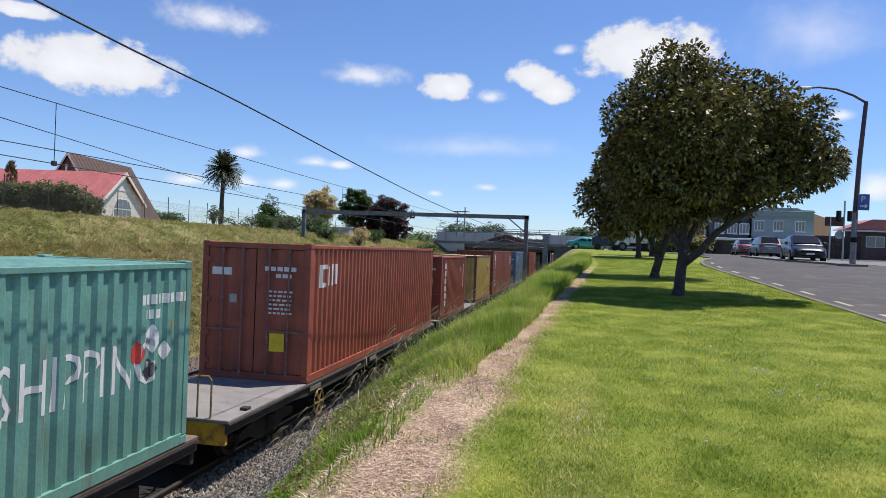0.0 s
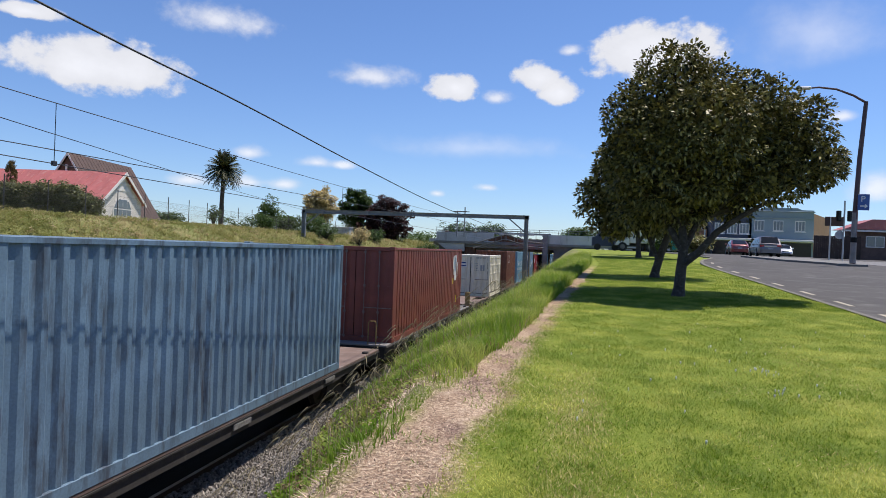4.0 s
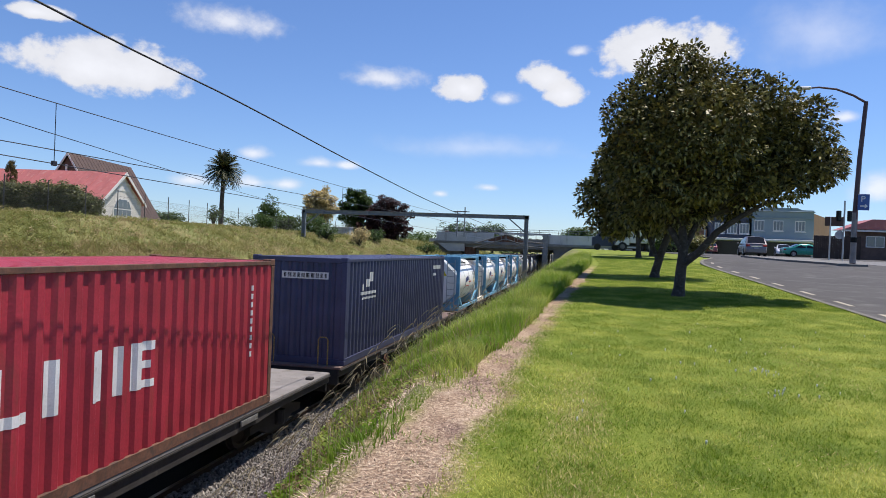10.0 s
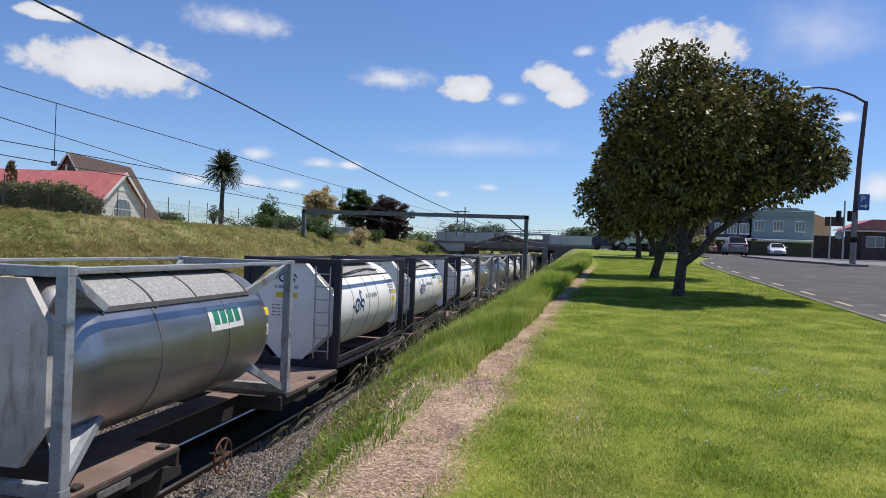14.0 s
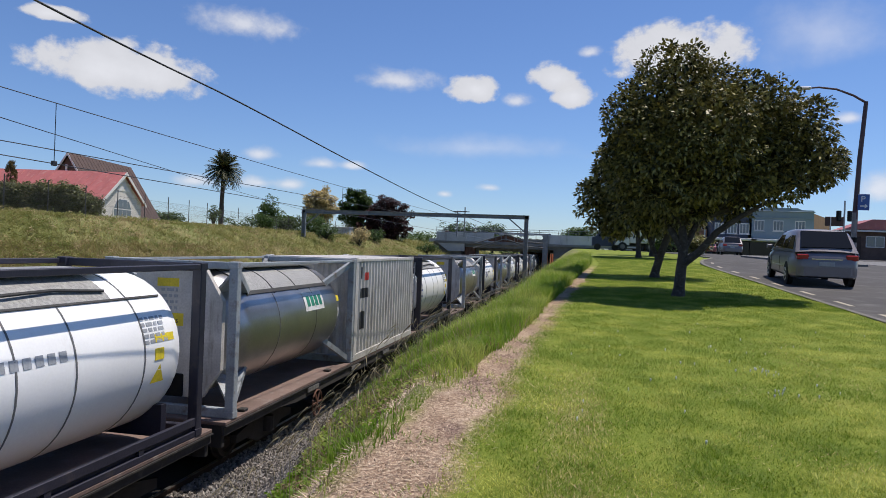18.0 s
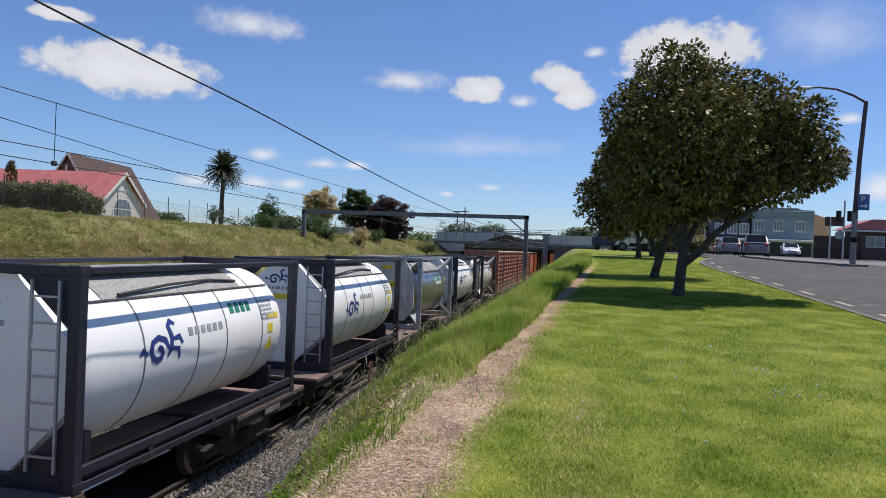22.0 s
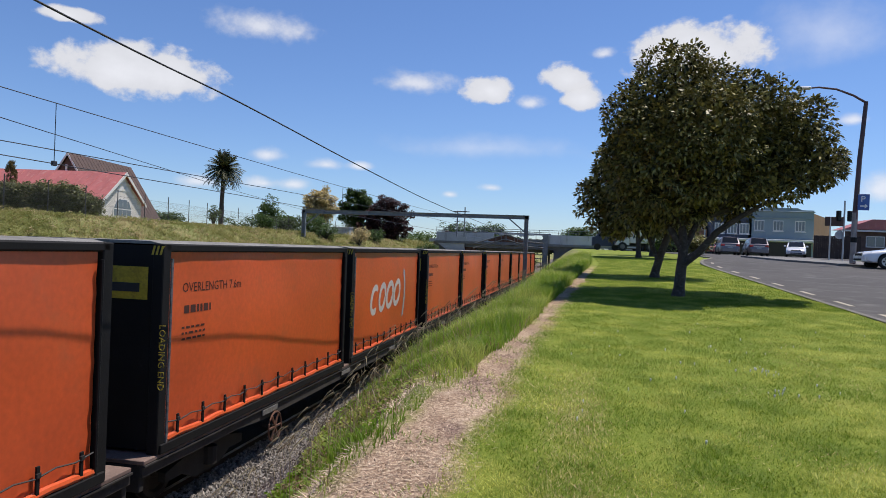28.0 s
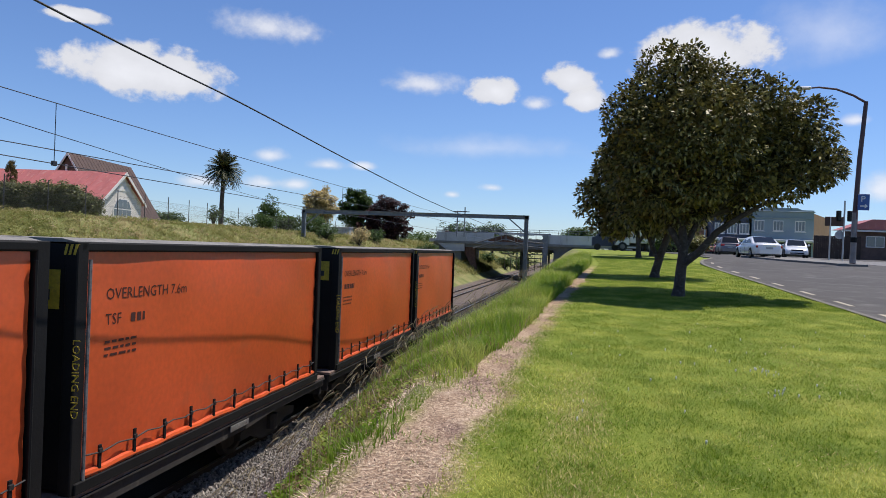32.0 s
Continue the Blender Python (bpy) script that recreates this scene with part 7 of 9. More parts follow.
for x in (-7.6, -6.9):
    part("pier", Mesh().box(x - .25, x + .25, 16, 17, -2.4, 1.95, .05), M_CONCRETE, br)
for k in range(6):
    part("cross_beam", Mesh().box(-13, -2.6, 2 + k * 3.2, 2.3 + k * 3.2, 1.55, 1.95), M_SHADE, br)
for z, x0, x1 in ((1.1, -11.2, -4.6), (.45, -9.0, -4.4), (-.25, -7.8, -4.2)):
    part("barrier_rail", Mesh().box(x0, x1, 21, 21.1, z, z + .14), M_CONCRETE, br, "pale rail under the far side of the bridge")
for k in range(7):
    part("barrier_post", Mesh().box(-10.8 + k, -10.7 + k, 21.1, 21.2, -1.6, 1.3), M_PORTAL, br)
# pipe frame hung on the bridge
pf = thing("pipe_truss", "steel service pipes on brackets beside the bridge", "pipe bridge", Matrix.Translation((0, 90, 0)))
for z in (2.15, 2.75):
    part("pipe", Mesh().tube([(-12.6, 0, z - .35), (-11.4, 0, z), (-8.6, 0, z + .95), (-8.2, 0, z + .95), (-5.2, 0, z + .1), (-3.4, 0, z)], .08, 8), M_TIE, pf)
part("roof_sheet", Mesh().prism([(-10.6, 2.95), (-8.4, 3.72), (-6.0, 2.95), (-6.0, 2.80), (-10.6, 2.80)], .1, .3, "y"), M_RUSTY, pf, "rusty gable sheet over the pipes")
for x in (-11.4, -9.6, -8.4, -7.2, -5.4, -4.2):
    part("strut", Mesh().beam((x, 0, 1.9), (x, 0, 3.0 + .6 * max(0, 1 - abs(x + 8.4) / 2.4)), .07), M_PORTAL, pf)
for x in (-11.4, -9.6, -7.2, -5.4):
    part("strut", Mesh().beam((x, 0, 1.9), (x + 1.6, 0, 2.6), .06), M_PORTAL, pf)
part("walk_rail", Mesh().beam((-10.6, 0, 4.25), (-3.6, 0, 4.15), .07), M_TIE, pf, "pale handrail")
for x in (-9.6, -8.9, -8.2, -6.8, -5.4, -4.4):
    part("rail_post", Mesh().beam((x, 0, 2.9), (x, 0, 4.45 if x < -8 else 4.25), .06), M_PORTAL, pf)
for x, z in ((-8.9, 3.75), (-6.3, 3.7), (-7.6, 3.9), (-5.0, 3.85)):
    part("junction_box", Mesh().box(x - .35, x + .35, -.1, .1, z - .14, z + .14, .03), M_CONCRETE, pf)

# ---------------------------------------------------------------- beyond the far bank: fence, hedge, houses, palm
M_HEDGE = leafy("hedge_leaves", (0.07, 0.085, 0.035), (0.20, 0.21, 0.09), 0.6, 0.25)
M_FENCE = surface("dark_fence_steel", (0.07, 0.07, 0.068), 0.7, 0.2, var=0.2)
fe = thing("wire_fence", "tall chain-wire fence with steel posts along the bank top", "fence")
for i in range(31):
    y = 21 + i * 2.6
    x = -24.5 - 1.2 * ease(30, 60, y)
    z = land(x, y)
    part("post", Mesh().tube([(x, y, z - .2), (x, y, z + 1.75)], .026, 6), M_FENCE, fe)
for k in range(5):
    part("fence_wire", Mesh().tube([(-24.5 - 1.2 * ease(30, 60, y), y, land(-24.5, y) + .2 + k * .30) for y in [21 + i * 2.6 for i in range(31)]], .004, 4, None, False), M_FENCE, fe)
m = Mesh()
for i in range(520):
    y = 21 + i * .15
    for s in (1, -1):
        ya, yb = (y, y + 1.45) if s > 0 else (y + 1.45, y)
        m.tube([(-24.48 - 1.2 * ease(30, 60, ya), ya, land(-24.5, ya) + .25), (-24.48 - 1.2 * ease(30, 60, yb), yb, land(-24.5, yb) + 1.4)], .0022, 3, None, False)
tagged(part("chain_mesh", m, M_FENCE, fe, "galvanised diamond wire mesh", fix=False), kind="stuff")


def bush(name, centre, half, count, per, leaf, mat, label, category, seed, trunk=0.0, r=(.3, .5)):
    z = land(centre[0], centre[1])
    th = thing(name, label, category, Matrix.Translation((centre[0], centre[1], z)))
    c = (0, 0, centre[2] - z)
    tr = Mesh()
    gg = random.Random(seed)
    for k in range(5):
        a = k * 1.3
        e = (half[0] * .5 * math.cos(a), half[1] * .5 * math.sin(a), c[2])
        tr.tube([(0, 0, -.2), (e[0] * .25, e[1] * .25, c[2] * .4), e], .14 + trunk, 6, .04)
    part("trunk", tr, M_BARK, th)
    part("crown", leaf_cloud(crown_clumps(c, half, count, seed, 0.4, r), per, leaf, seed), mat, th)
    return th


hd = thing("hedge", "dense dark-green clipped hedge behind the fence", "hedge", Matrix.Translation((-40, 47, land(-40, 47))))
hc = []
g = random.Random(5)
for i in range(1150):
    t = g.uniform(0, 1)
    x = -9.5 + 13.5 * t
    top = 2.55 + .12 * math.sin(t * 9) + .3 * noise.noise(Vector((t * 7, 0, 0))) - (1.0 * ease(.84, 1, t))
    hc.append((x, g.uniform(-1.2, 1.2), g.uniform(-.1, top), g.uniform(.35, .55)))
part("stems", Mesh().box(-9.0, 3.4, -.15, .15, -.3, 1.4), M_BARK, hd)
part("crown", leaf_cloud(hc, 60, .20, 31), M_HEDGE, hd)
cy = thing("cypress", "narrow brownish cypress above the hedge", "tree", Matrix.Translation((-50.75, 55, land(-50.75, 55))))
part("trunk", Mesh().tube([(0, 0, -.2), (0, 0, 2), (0, 0, 4.4)], .12, 8, .03), M_BARK, cy)
g = random.Random(33)
cc = []
for i in range(170):
    z = g.uniform(.2, 5.0)
    k = .40 * min(1, (5.3 - z) / 1.5) ** .6
    a = g.uniform(0, 6.28)
    cc.append((k * math.cos(a), k * math.sin(a), z, g.uniform(.13, .20)))
part("crown", leaf_cloud(cc, 60, .10, 34, flat=1.2), leafy("cypress_leaves", (0.06, 0.055, 0.02), (0.22, 0.15, 0.06)), cy)

M_ROOF_RED = surface("roof_red_metal", (0.42, 0.13, 0.115), 0.5, var=0.12, scale=1, dirt=(0.5, 0.25, 0.22), amount=0.4, streak=3)
M_ROOF_BROWN = surface("roof_brown", (0.085, 0.052, 0.043), 0.8, var=0.15, scale=1.2)
M_WALL_WHITE = surface("weatherboard_white", (0.66, 0.64, 0.61), 0.7, var=0.06, dirt=(0.45, 0.42, 0.38), amount=0.35)
M_BRICKWALL = surface("dark_brick", (0.12, 0.075, 0.06), 0.85, var=0.25, scale=2, fine=25)
M_PANE = surface("window_glass", (0.10, 0.12, 0.14), 0.08, var=0.1, bump=0, spec=0.8)


def gable_house(m, w, d, eave, ridge, roof_mat, wall_mat, label, over=.35, window=True, name="house"):
    """A gabled house: width along its own x, the gable looking along -y."""
    th = thing(name, label, "house", m)
    part("wall", Mesh().prism([(-w / 2, -1.5), (w / 2, -1.5), (w / 2, eave), (0, ridge - .12), (-w / 2, eave)], 0, d, "y"), wall_mat, th)
    s = (ridge - eave) / (w / 2)
    for sx in (1, -1):
        e = w / 2 + over
        zt = ridge - s * e
        rf = part("roof", Mesh().prism([(0, ridge), (sx * e, zt), (sx * e, zt + .14), (0, ridge + .14)], -over, d + over, "y"), roof_mat, th)
        nrm = Vector((sx * s, 0, 1)).normalized()
        for k in range(int((d + 2 * over) / .8)):
            y = -over + .1 + k * .8
            part("roof_rib", Mesh().beam((sx * .05, y, ridge + .15 - s * .05), (sx * e, y, zt + .15), .05, .04), roof_mat, rf)
        part("barge_board", Mesh().prism([(0, ridge + .16), (sx * e, zt + .16), (sx * e, zt - .16), (0, ridge - .2)], -over - .05, -over, "y"), M_WALL_WHITE, th, "white barge board")
    if window:
        wd = part("window", Mesh().prism([(-1.75, .55), (1.75, .55), (1.75, 1.35), (1.05, 2.45), (-1.05, 2.45), (-1.75, 1.35)], -.06, .02, "y"), M_WALL_WHITE, th, "white-framed six-sided window")
        for i in range(4):
            a, b = -1.62 + i * .82, -.86 + i * .82
            part("pane", Mesh().box(a, b, -.075, -.055, .68, 1.34), M_PANE, wd)
            top = [(a, 1.44), (b, 1.44), (b, 2.33 if i else 2.0), (a, 2.33 if i < 3 and i else 1.52)] if i < 3 else [(a, 1.44), (b, 1.44), (b, 1.52), (a, 2.0)]
            if i == 0:
                top = [(a, 1.44), (b, 1.44), (b, 2.2), (-1.12, 2.2)]
            if i == 3:
                top = [(a, 1.44), (b, 1.44), (1.12, 2.2), (a, 2.2)]
            part("pane", Mesh().prism(top, -.075, -.055, "y"), M_PANE, wd)
        part("gable_panel", Mesh().prism([(-1.25, ridge - 1.75), (1.25, ridge - 1.75), (0, ridge - .45)], -.05, -.005, "y"), M_WALL_WHITE, th, "white gable panel")
        part("gable_trim", Mesh().beam((-w / 2 * .42, -.05, ridge * .62 + eave * .38), (w / 2 * .42, -.05, ridge * .62 + eave * .38), .1), M_WALL_WHITE, th)
    return th


gable_house(pose(-44.25, 62, 2.95, 0, 0, 97), 7.6, 24, 2.2, 4.95, M_ROOF_RED, surface("weatherboard_cream", (0.60, 0.57, 0.53), 0.7, var=0.08, dirt=(0.3, 0.27, 0.23), amount=0.35), "cream house with a pink-red metal roof and white gable")
hb = gable_house(pose(-57.0, 70, 3.0, 0, 0, 8), 8.4, 14, 1.2, 7.9, M_ROOF_BROWN, M_BRICKWALL, "tall brown-roofed hall behind the red-roofed house", window=False, name="hall")
part("roof_strip", Mesh().box(-.1, .12, -.5, -.42, 4.2, 6.6), M_WALL_WHITE, hb)

# palm
M_PALM = leafy("palm_fronds", (0.022, 0.03, 0.012), (0.085, 0.09, 0.035), 0.55, 0.15)
pz = land(-40.6, 75)
pt = thing("palm_tree", "tall date palm with a round head of fronds", "palm tree", Matrix.Translation((-40.6, 75, pz)))
part("trunk", Mesh().tube([(0, 0, -.2), (.05, 0, 2.5), (.15, 0, 5), (.2, 0, 7.2)], .26, 10, .22), M_BARK, pt, smooth=True)
g = random.Random(2)
m = Mesh()
for i in range(170):
    a = g.uniform(0, 6.28)
    e = g.uniform(-.95, 1.4)
    L_ = g.uniform(1.9, 2.5)
    pts = []
    for k in range(7):
        t = k / 6
        el = e - 1.5 * t * t
        pts.append(Vector((.2 + L_ * t * math.cos(a) * math.cos(e), L_ * t * math.sin(a) * math.cos(e), 7.2 + L_ * (t * math.sin(e) - .32 * t * t * math.cos(e)))))
    m.tube(pts, .03, 3, .01, False)
    for k in range(1, 7):
        p = pts[k]
        d = (pts[k] - pts[k - 1]).normalized()
        s = d.cross(Vector((0, 0, 1))).normalized()
        for sg in (1, -1):
            for o in (0, .15):
                q = p - d * o
                tip = q + s * sg * .42 * (1 - .45 * k / 6) + d * .28 + Vector((0, 0, -.16))
                m.add([q - d * .07, q + d * .07, tip], [(0, 1, 2)])
part("fronds", m, M_PALM, pt, fix=False)

bush("conifer", (-32.3, 70, 4.5), (1.5, 1.5, 2.5, 1.6), 90, 60, .2, M_LEAF_MID, "small dark-green conifer behind the fence", "tree", 41)
bush("shrub", (-36.5, 66, 4.3), (.7, .7, 1.0, .8), 24, 40, .2, M_LEAF_MID, "small shrub against the fence", "shrub", 42)
bush("yellow_tree", (-30.3, 80, 6.2), (2.5, 1.9, 2.7, 2.8), 190, 80, .26, M_LEAF_PALE, "yellow-leaved tree on the bank top", "tree", 43)
bush("green_tree", (-28.0, 88, 6.2), (2.9, 2.3, 3.7, 3.6), 210, 80, .28, M_LEAF_MID, "round green tree on the bank top", "tree", 44)
bush("purple_tree", (-23.6, 86, 4.6), (3.9, 2.6, 4.1, 3.6), 300, 80, .28, M_LEAF_PURPLE, "dark purple-leaved tree on the bank top", "tree", 45)
for i, (x, y, z, hw_, hz) in enumerate([(-24, 150, 5.2, 5.5, 2.9), (-17, 152, 5.4, 4.5, 2.7), (-45, 160, 5.0, 7, 3.5), (5, 140, 4.2, 6, 2.8), (1.5, 142, 4.9, 4, 2.5), (11, 132, 4.2, 5, 2.6), (-52, 120, 5.2, 3.5, 1.8), (-66.7, 105, 4.4, 3, 1.7), (-72, 150, 5, 12, 3)]):
    bush("distant_tree", (x, y, z), (hw_, 3, hz, hz), 90, 45, .42, M_LEAF_MID, "distant green trees beyond the bridge", "tree", 50 + i, r=(.6, 1.0))
for i, (x, y, z, hw_, hz, mt) in enumerate([(-20.6, 56, 2.6, 1.2, .9, M_LEAF_MID), (-19.2, 61, 2.4, 1.3, .8, M_LEAF_PALE), (-22.5, 58, 3.2, 1.5, 1.0, M_LEAF_MID), (-20.5, 70, 2.6, 1.6, .8, M_LEAF_MID),
                                            (-17.6, 84, 1.6, 1.6, .7, M_LEAF_MID), (-23.5, 50, 3.1, 1.0, .6, M_LEAF_MID), (-24.5, 63, 3.6, 1.6, 1.0, M_LEAF_MID), (-15.5, 78, .4, 1.2, .5, M_LEAF_MID)]):
    bush("bank_shrub", (x, y, z), (hw_, 1.0, hz, hz), 40, 45, .16, mt, "weedy green shrub on the cutting bank", "shrub", 80 + i)
sp = field(9000, (-22, -12.2), (88, 150), 66, lambda x, y, u: x < -12.3 + veer(y) + patch(x, y), 1.1)
blades("bank_grass", sp, rng.uniform(.3, .8, len(sp)), .06, .9, M_BANK_GREEN, "rank green grass on the bank beyond the bridge", 67, 1)
for i, (x, y, hw_, hz) in enumerate([(-13.2, 128, 2.2, 1.6), (-12.4, 142, 2.6, 2.2), (-15.5, 120, 1.8, 1.2), (-1.5, 128, 2.2, 2.4), (-11.6, 160, 3.0, 2.8), (.4, 118, 2.0, 1.8)]):
    bush("bank_shrub", (x + veer(y), y, land(x + veer(y), y) + hz * .6), (hw_, 1.6, hz, hz * .7), 50, 40, .26, M_LEAF_MID, "dark shrub beside the line beyond the bridge", "shrub", 120 + i)
wc = []
g = random.Random(77)
for i in range(900):
    x = g.uniform(-190, 110)
    wc.append((x, g.uniform(175, 215), g.uniform(2, 5.2 + 2.4 * noise.noise(Vector((x * .03, 0, 0)))), g.uniform(1.2, 2.2)))
w_ob = new("distant_woods", leaf_cloud(wc, 40, .9, 78))
w_ob.data.materials.append(M_LEAF_MID)
tagged(w_ob, "far green belt of trees beyond the bridge", "woods", kind="stuff")
gh = thing("equipment_cabinet", "pale grey trackside sheet cabinet on the bank", "cabinet", Matrix.Translation((-26.5, 78, land(-26.5, 78))))
part("body", Mesh().box(-1.0, 1.0, -.6, .6, 0, 1.2, .04), M_FRAME_GREY, gh)
part("lid", Mesh().box(-1.1, 1.1, -.7, .7, 1.2, 1.28, .03), M_FRAME_GREY, gh)

M_CAR_PALE = surface("truck_white", (0.62, 0.62, 0.60), 0.4, var=.06, bump=0)
# ---------------------------------------------------------------- town side: lamp, signs, buildings
M_LAMP = surface("lamp_post_paint", (0.075, 0.035, 0.04), 0.5, var=0.2, dirt=(0.22, 0.19, 0.18), amount=0.36, streak=3)
M_LAMPGREY = surface("weathered_pole", (0.24, 0.22, 0.21), 0.8, var=0.2, scale=3)
lz = rise(36.5) + .12
lp = thing("street_lamp", "dark maroon street lamp post with a curved arm", "street lamp", Matrix.Translation((13.5, 36.5, lz)))
part("pole", Mesh().tube([(0, 0, -.1), (.04, 0, 2.5), (.14, 0, 5), (.32, 0, 7.6), (.34, 0, 7.85)], .135, 12, .085), M_LAMP, lp, smooth=True)
part("lower_pole", Mesh().tube([(0, 0, 0), (.015, 0, 1.3), (.03, 0, 2.45)], .142, 12, .124), M_LAMPGREY, lp, "grey weathered lower part of the pole", smooth=True)
part("arm", Mesh().tube([(.33, 0, 7.8), (-.25, 0, 8.15), (-1.0, 0, 8.45), (-1.8, 0, 8.55), (-2.2, 0, 8.52)], .06, 8, .04), M_LAMP, lp, smooth=True)
part("lamp_head", Mesh().box(-2.75, -2.15, -.12, .12, 8.44, 8.58, .05), M_GREYBOX, lp)
part("band", Mesh().tube([(.02, 0, 1.0), (.022, 0, 1.25)], .15, 12), M_BLACK, lp)
sg = thing("parking_sign", "blue parking sign with white letter and arrow", "sign", Matrix.Translation((13.78, 36.2, 4.2)))
part("plate", Mesh().box(-.26, .26, -.015, .015, 0, .78, .01), surface("sign_blue", (0.03, 0.09, 0.30), .4), sg)
part("letter", lettering("P", .42), M_INK_WHITE, sg, at=Matrix.Translation((-.14, -.02, .40)) @ ON_END)
part("arrow", Mesh().box(-.15, .06, -.022, -.015, .17, .23).prism([(.05, .08), (.19, .2), (.05, .32)], -.022, -.015, "y"), M_INK_WHITE, sg)
part("clamp", Mesh().box(-.2, -.1, .015, .22, .2, .26), M_STEEL, sg)
part("clamp", Mesh().box(-.2, -.1, .015, .22, .55, .61), M_STEEL, sg)


def signal(x, y, label):
    th = thing("traffic_light", label, "traffic light", Matrix.Translation((x, y, rise(y) + .1)))
    part("pole", Mesh().tube([(0, 0, 0), (0.03, 0, 3.5)], .05, 8), M_STEEL, th)
    for dx in (-.28, .32):
        hd_ = part("signal_head", Mesh().box(dx - .12, dx + .12, -.1, .1, 2.30, 2.92, .03), M_BLACK, th)
        for k, c in enumerate((M_INK_RED, M_INK_YELLOW, M_INK_GREEN)):
            part("lens", Mesh().turn([(-.15, 0), (-.15, .07), (-.10, .08), (-.10, 0)], "y", 10, (dx, 0, 2.8 - k * .19)), M_GLASS, hd_)
    return th


signal(15.72, 44, "traffic light with two dark signal heads")
m_glow, n_, l_ = nodes_of("red_signal_glow")
n_["Principled BSDF"].inputs["Emission Color"].default_value = (1, .05, .04, 1)
n_["Principled BSDF"].inputs["Emission Strength"].default_value = 2.0
tl = thing("traffic_light", "traffic light with a lit lens by the intersection", "traffic light", Matrix.Translation((10.9, 60, rise(60))))
part("pole", Mesh().tube([(0, 0, 0), (0, 0, 3.2)], .06, 8), M_STEEL, tl)
part("signal_head", Mesh().box(-.18, .18, -.12, .12, 2.1, 3.1, .03), M_BLACK, tl)
part("lens", Mesh().turn([(-.15, 0), (-.15, .11), (-.12, .11), (-.12, 0)], "y", 10, (0, 0, 2.9)), m_glow, tl, "lit red lens")
bs = thing("street_sign", "dark brown board sign on a pale pole", "sign", Matrix.Translation((15.0, 44, rise(44) + .1)))
part("pole", Mesh().tube([(0, 0, 0), (0, 0, 2.55)], .045, 8), M_GREYBOX, bs)
part("board", Mesh().box(-.3, .75, -.03, .03, 2.0, 2.55, .02), surface("sign_brown", (0.06, 0.03, 0.02), .6), bs)
part("round_sign", Mesh().turn([(-.03, 0), (-.03, .25), (.03, .25), (.03, 0)], "y", 16, (.55, .1, 1.5)), M_INK_GREY, bs)

M_BLUEWALL = surface("plaster_blue_grey", (0.225, 0.285, 0.315), 0.8, var=0.08, scale=.5, dirt=(0.17, 0.2, 0.22), amount=0.36, streak=4)
M_TANWALL = surface("plaster_tan", (0.27, 0.15, 0.085), 0.85, var=0.12, scale=.6)
M_DARKSHOP = surface("shop_dark", (0.05, 0.06, 0.09), 0.7, var=0.2)


def shop(x0, x1, y, z, h, wall, label, wins, side=None, parapet=.5):
    th = thing("shop_building", label, "building", Matrix.Translation((x0, y, z)), "buildings across the intersection")
    w = x1 - x0
    part("wall", Mesh().box(0, w, 0, 12, -1, h), wall, th)
    if side:
        part("side_wall", Mesh().prism([(w, .1), (w + 7.5, 15), (w + 7.0, 15.4), (w - .1, 12)], -1, h - .3, "z"), side, th, "tan plaster side wall")
    part("cornice", Mesh().box(-.1, w + .1, -.25, 0, h - .15, h, .04), wall, th)
    part("cornice", Mesh().box(-.05, w + .05, -.15, 0, h - 1.15, h - 1.0, .03), wall, th)
    part("parapet", Mesh().prism([(0, h), (w, h), (w, h + .2), (w * .82, h + .2), (w * .75, h + parapet), (w * .25, h + parapet), (w * .18, h + .2), (0, h + .2)], 0, .3, "y"), wall, th)
    part("awning", Mesh().box(-.2, w + .2, -2.6, 0, 2.7, 3.05, .04), M_WALL_WHITE, th, "pale shop awning")
    part("shopfront", Mesh().box(.3, w - .3, -.06, 0, 0, 2.6), M_GLASS, th)
    for u in wins:
        wd = part("window", Mesh().box(u - .75, u + .75, -.08, 0, h - 3.2, h - 1.5, .02), M_WALL_WHITE, th)
        for k in (-1, 0, 1):
            part("pane", Mesh().box(u + k * .46 - .18, u + k * .46 + .18, -.10, -.075, h - 3.05, h - 1.65), M_PANE, wd)
        part("sill", Mesh().box(u - .85, u + .85, -.2, 0, h - 3.3, h - 3.2), M_WALL_WHITE, wd)
    return th


shop(27.6, 37.2, 116, 1.9, 7.6, M_BLUEWALL, "blue-grey two-storey plaster shop building with white windows", [1.6, 4.4, 7.6], M_TANWALL)
shop(22.0, 28.1, 116, 1.9, 7.0, M_DARKSHOP, "dark painted two-storey shop building", [1.3, 3.2, 5.0])
shop(12.5, 21.8, 118, 1.9, 5.2, M_TANWALL, "low shop building behind the trees", [2, 5])
shop(7.0, 12.2, 120, 1.9, 3.9, M_DARKSHOP, "dark low shop building", [2.5])
fn = thing("board_fence", "dark brown board fence at the corner", "fence", Matrix.Translation((21.2, 66, rise(66))))
for i in range(24):
    part("board", Mesh().box(i * .16, i * .16 + .15, 0, .025, 0, 2.0 + .02 * math.sin(i * 2)), surface("fence_brown", (0.055, 0.035, 0.028), .9, var=.3) if i == 0 else bpy.data.materials["fence_brown"], fn)
part("rail", Mesh().box(0, 3.85, .025, .08, .4, .5).box(0, 3.85, .025, .08, 1.6, 1.7), bpy.data.materials["fence_brown"], fn)
rb = thing("brick_house_front", "brick house wall with a white window", "house", Matrix.Translation((24.0, 66.5, rise(66))))
part("wall", Mesh().box(0, 9, 0, .3, -.3, 2.5), M_BRICKWALL, rb)
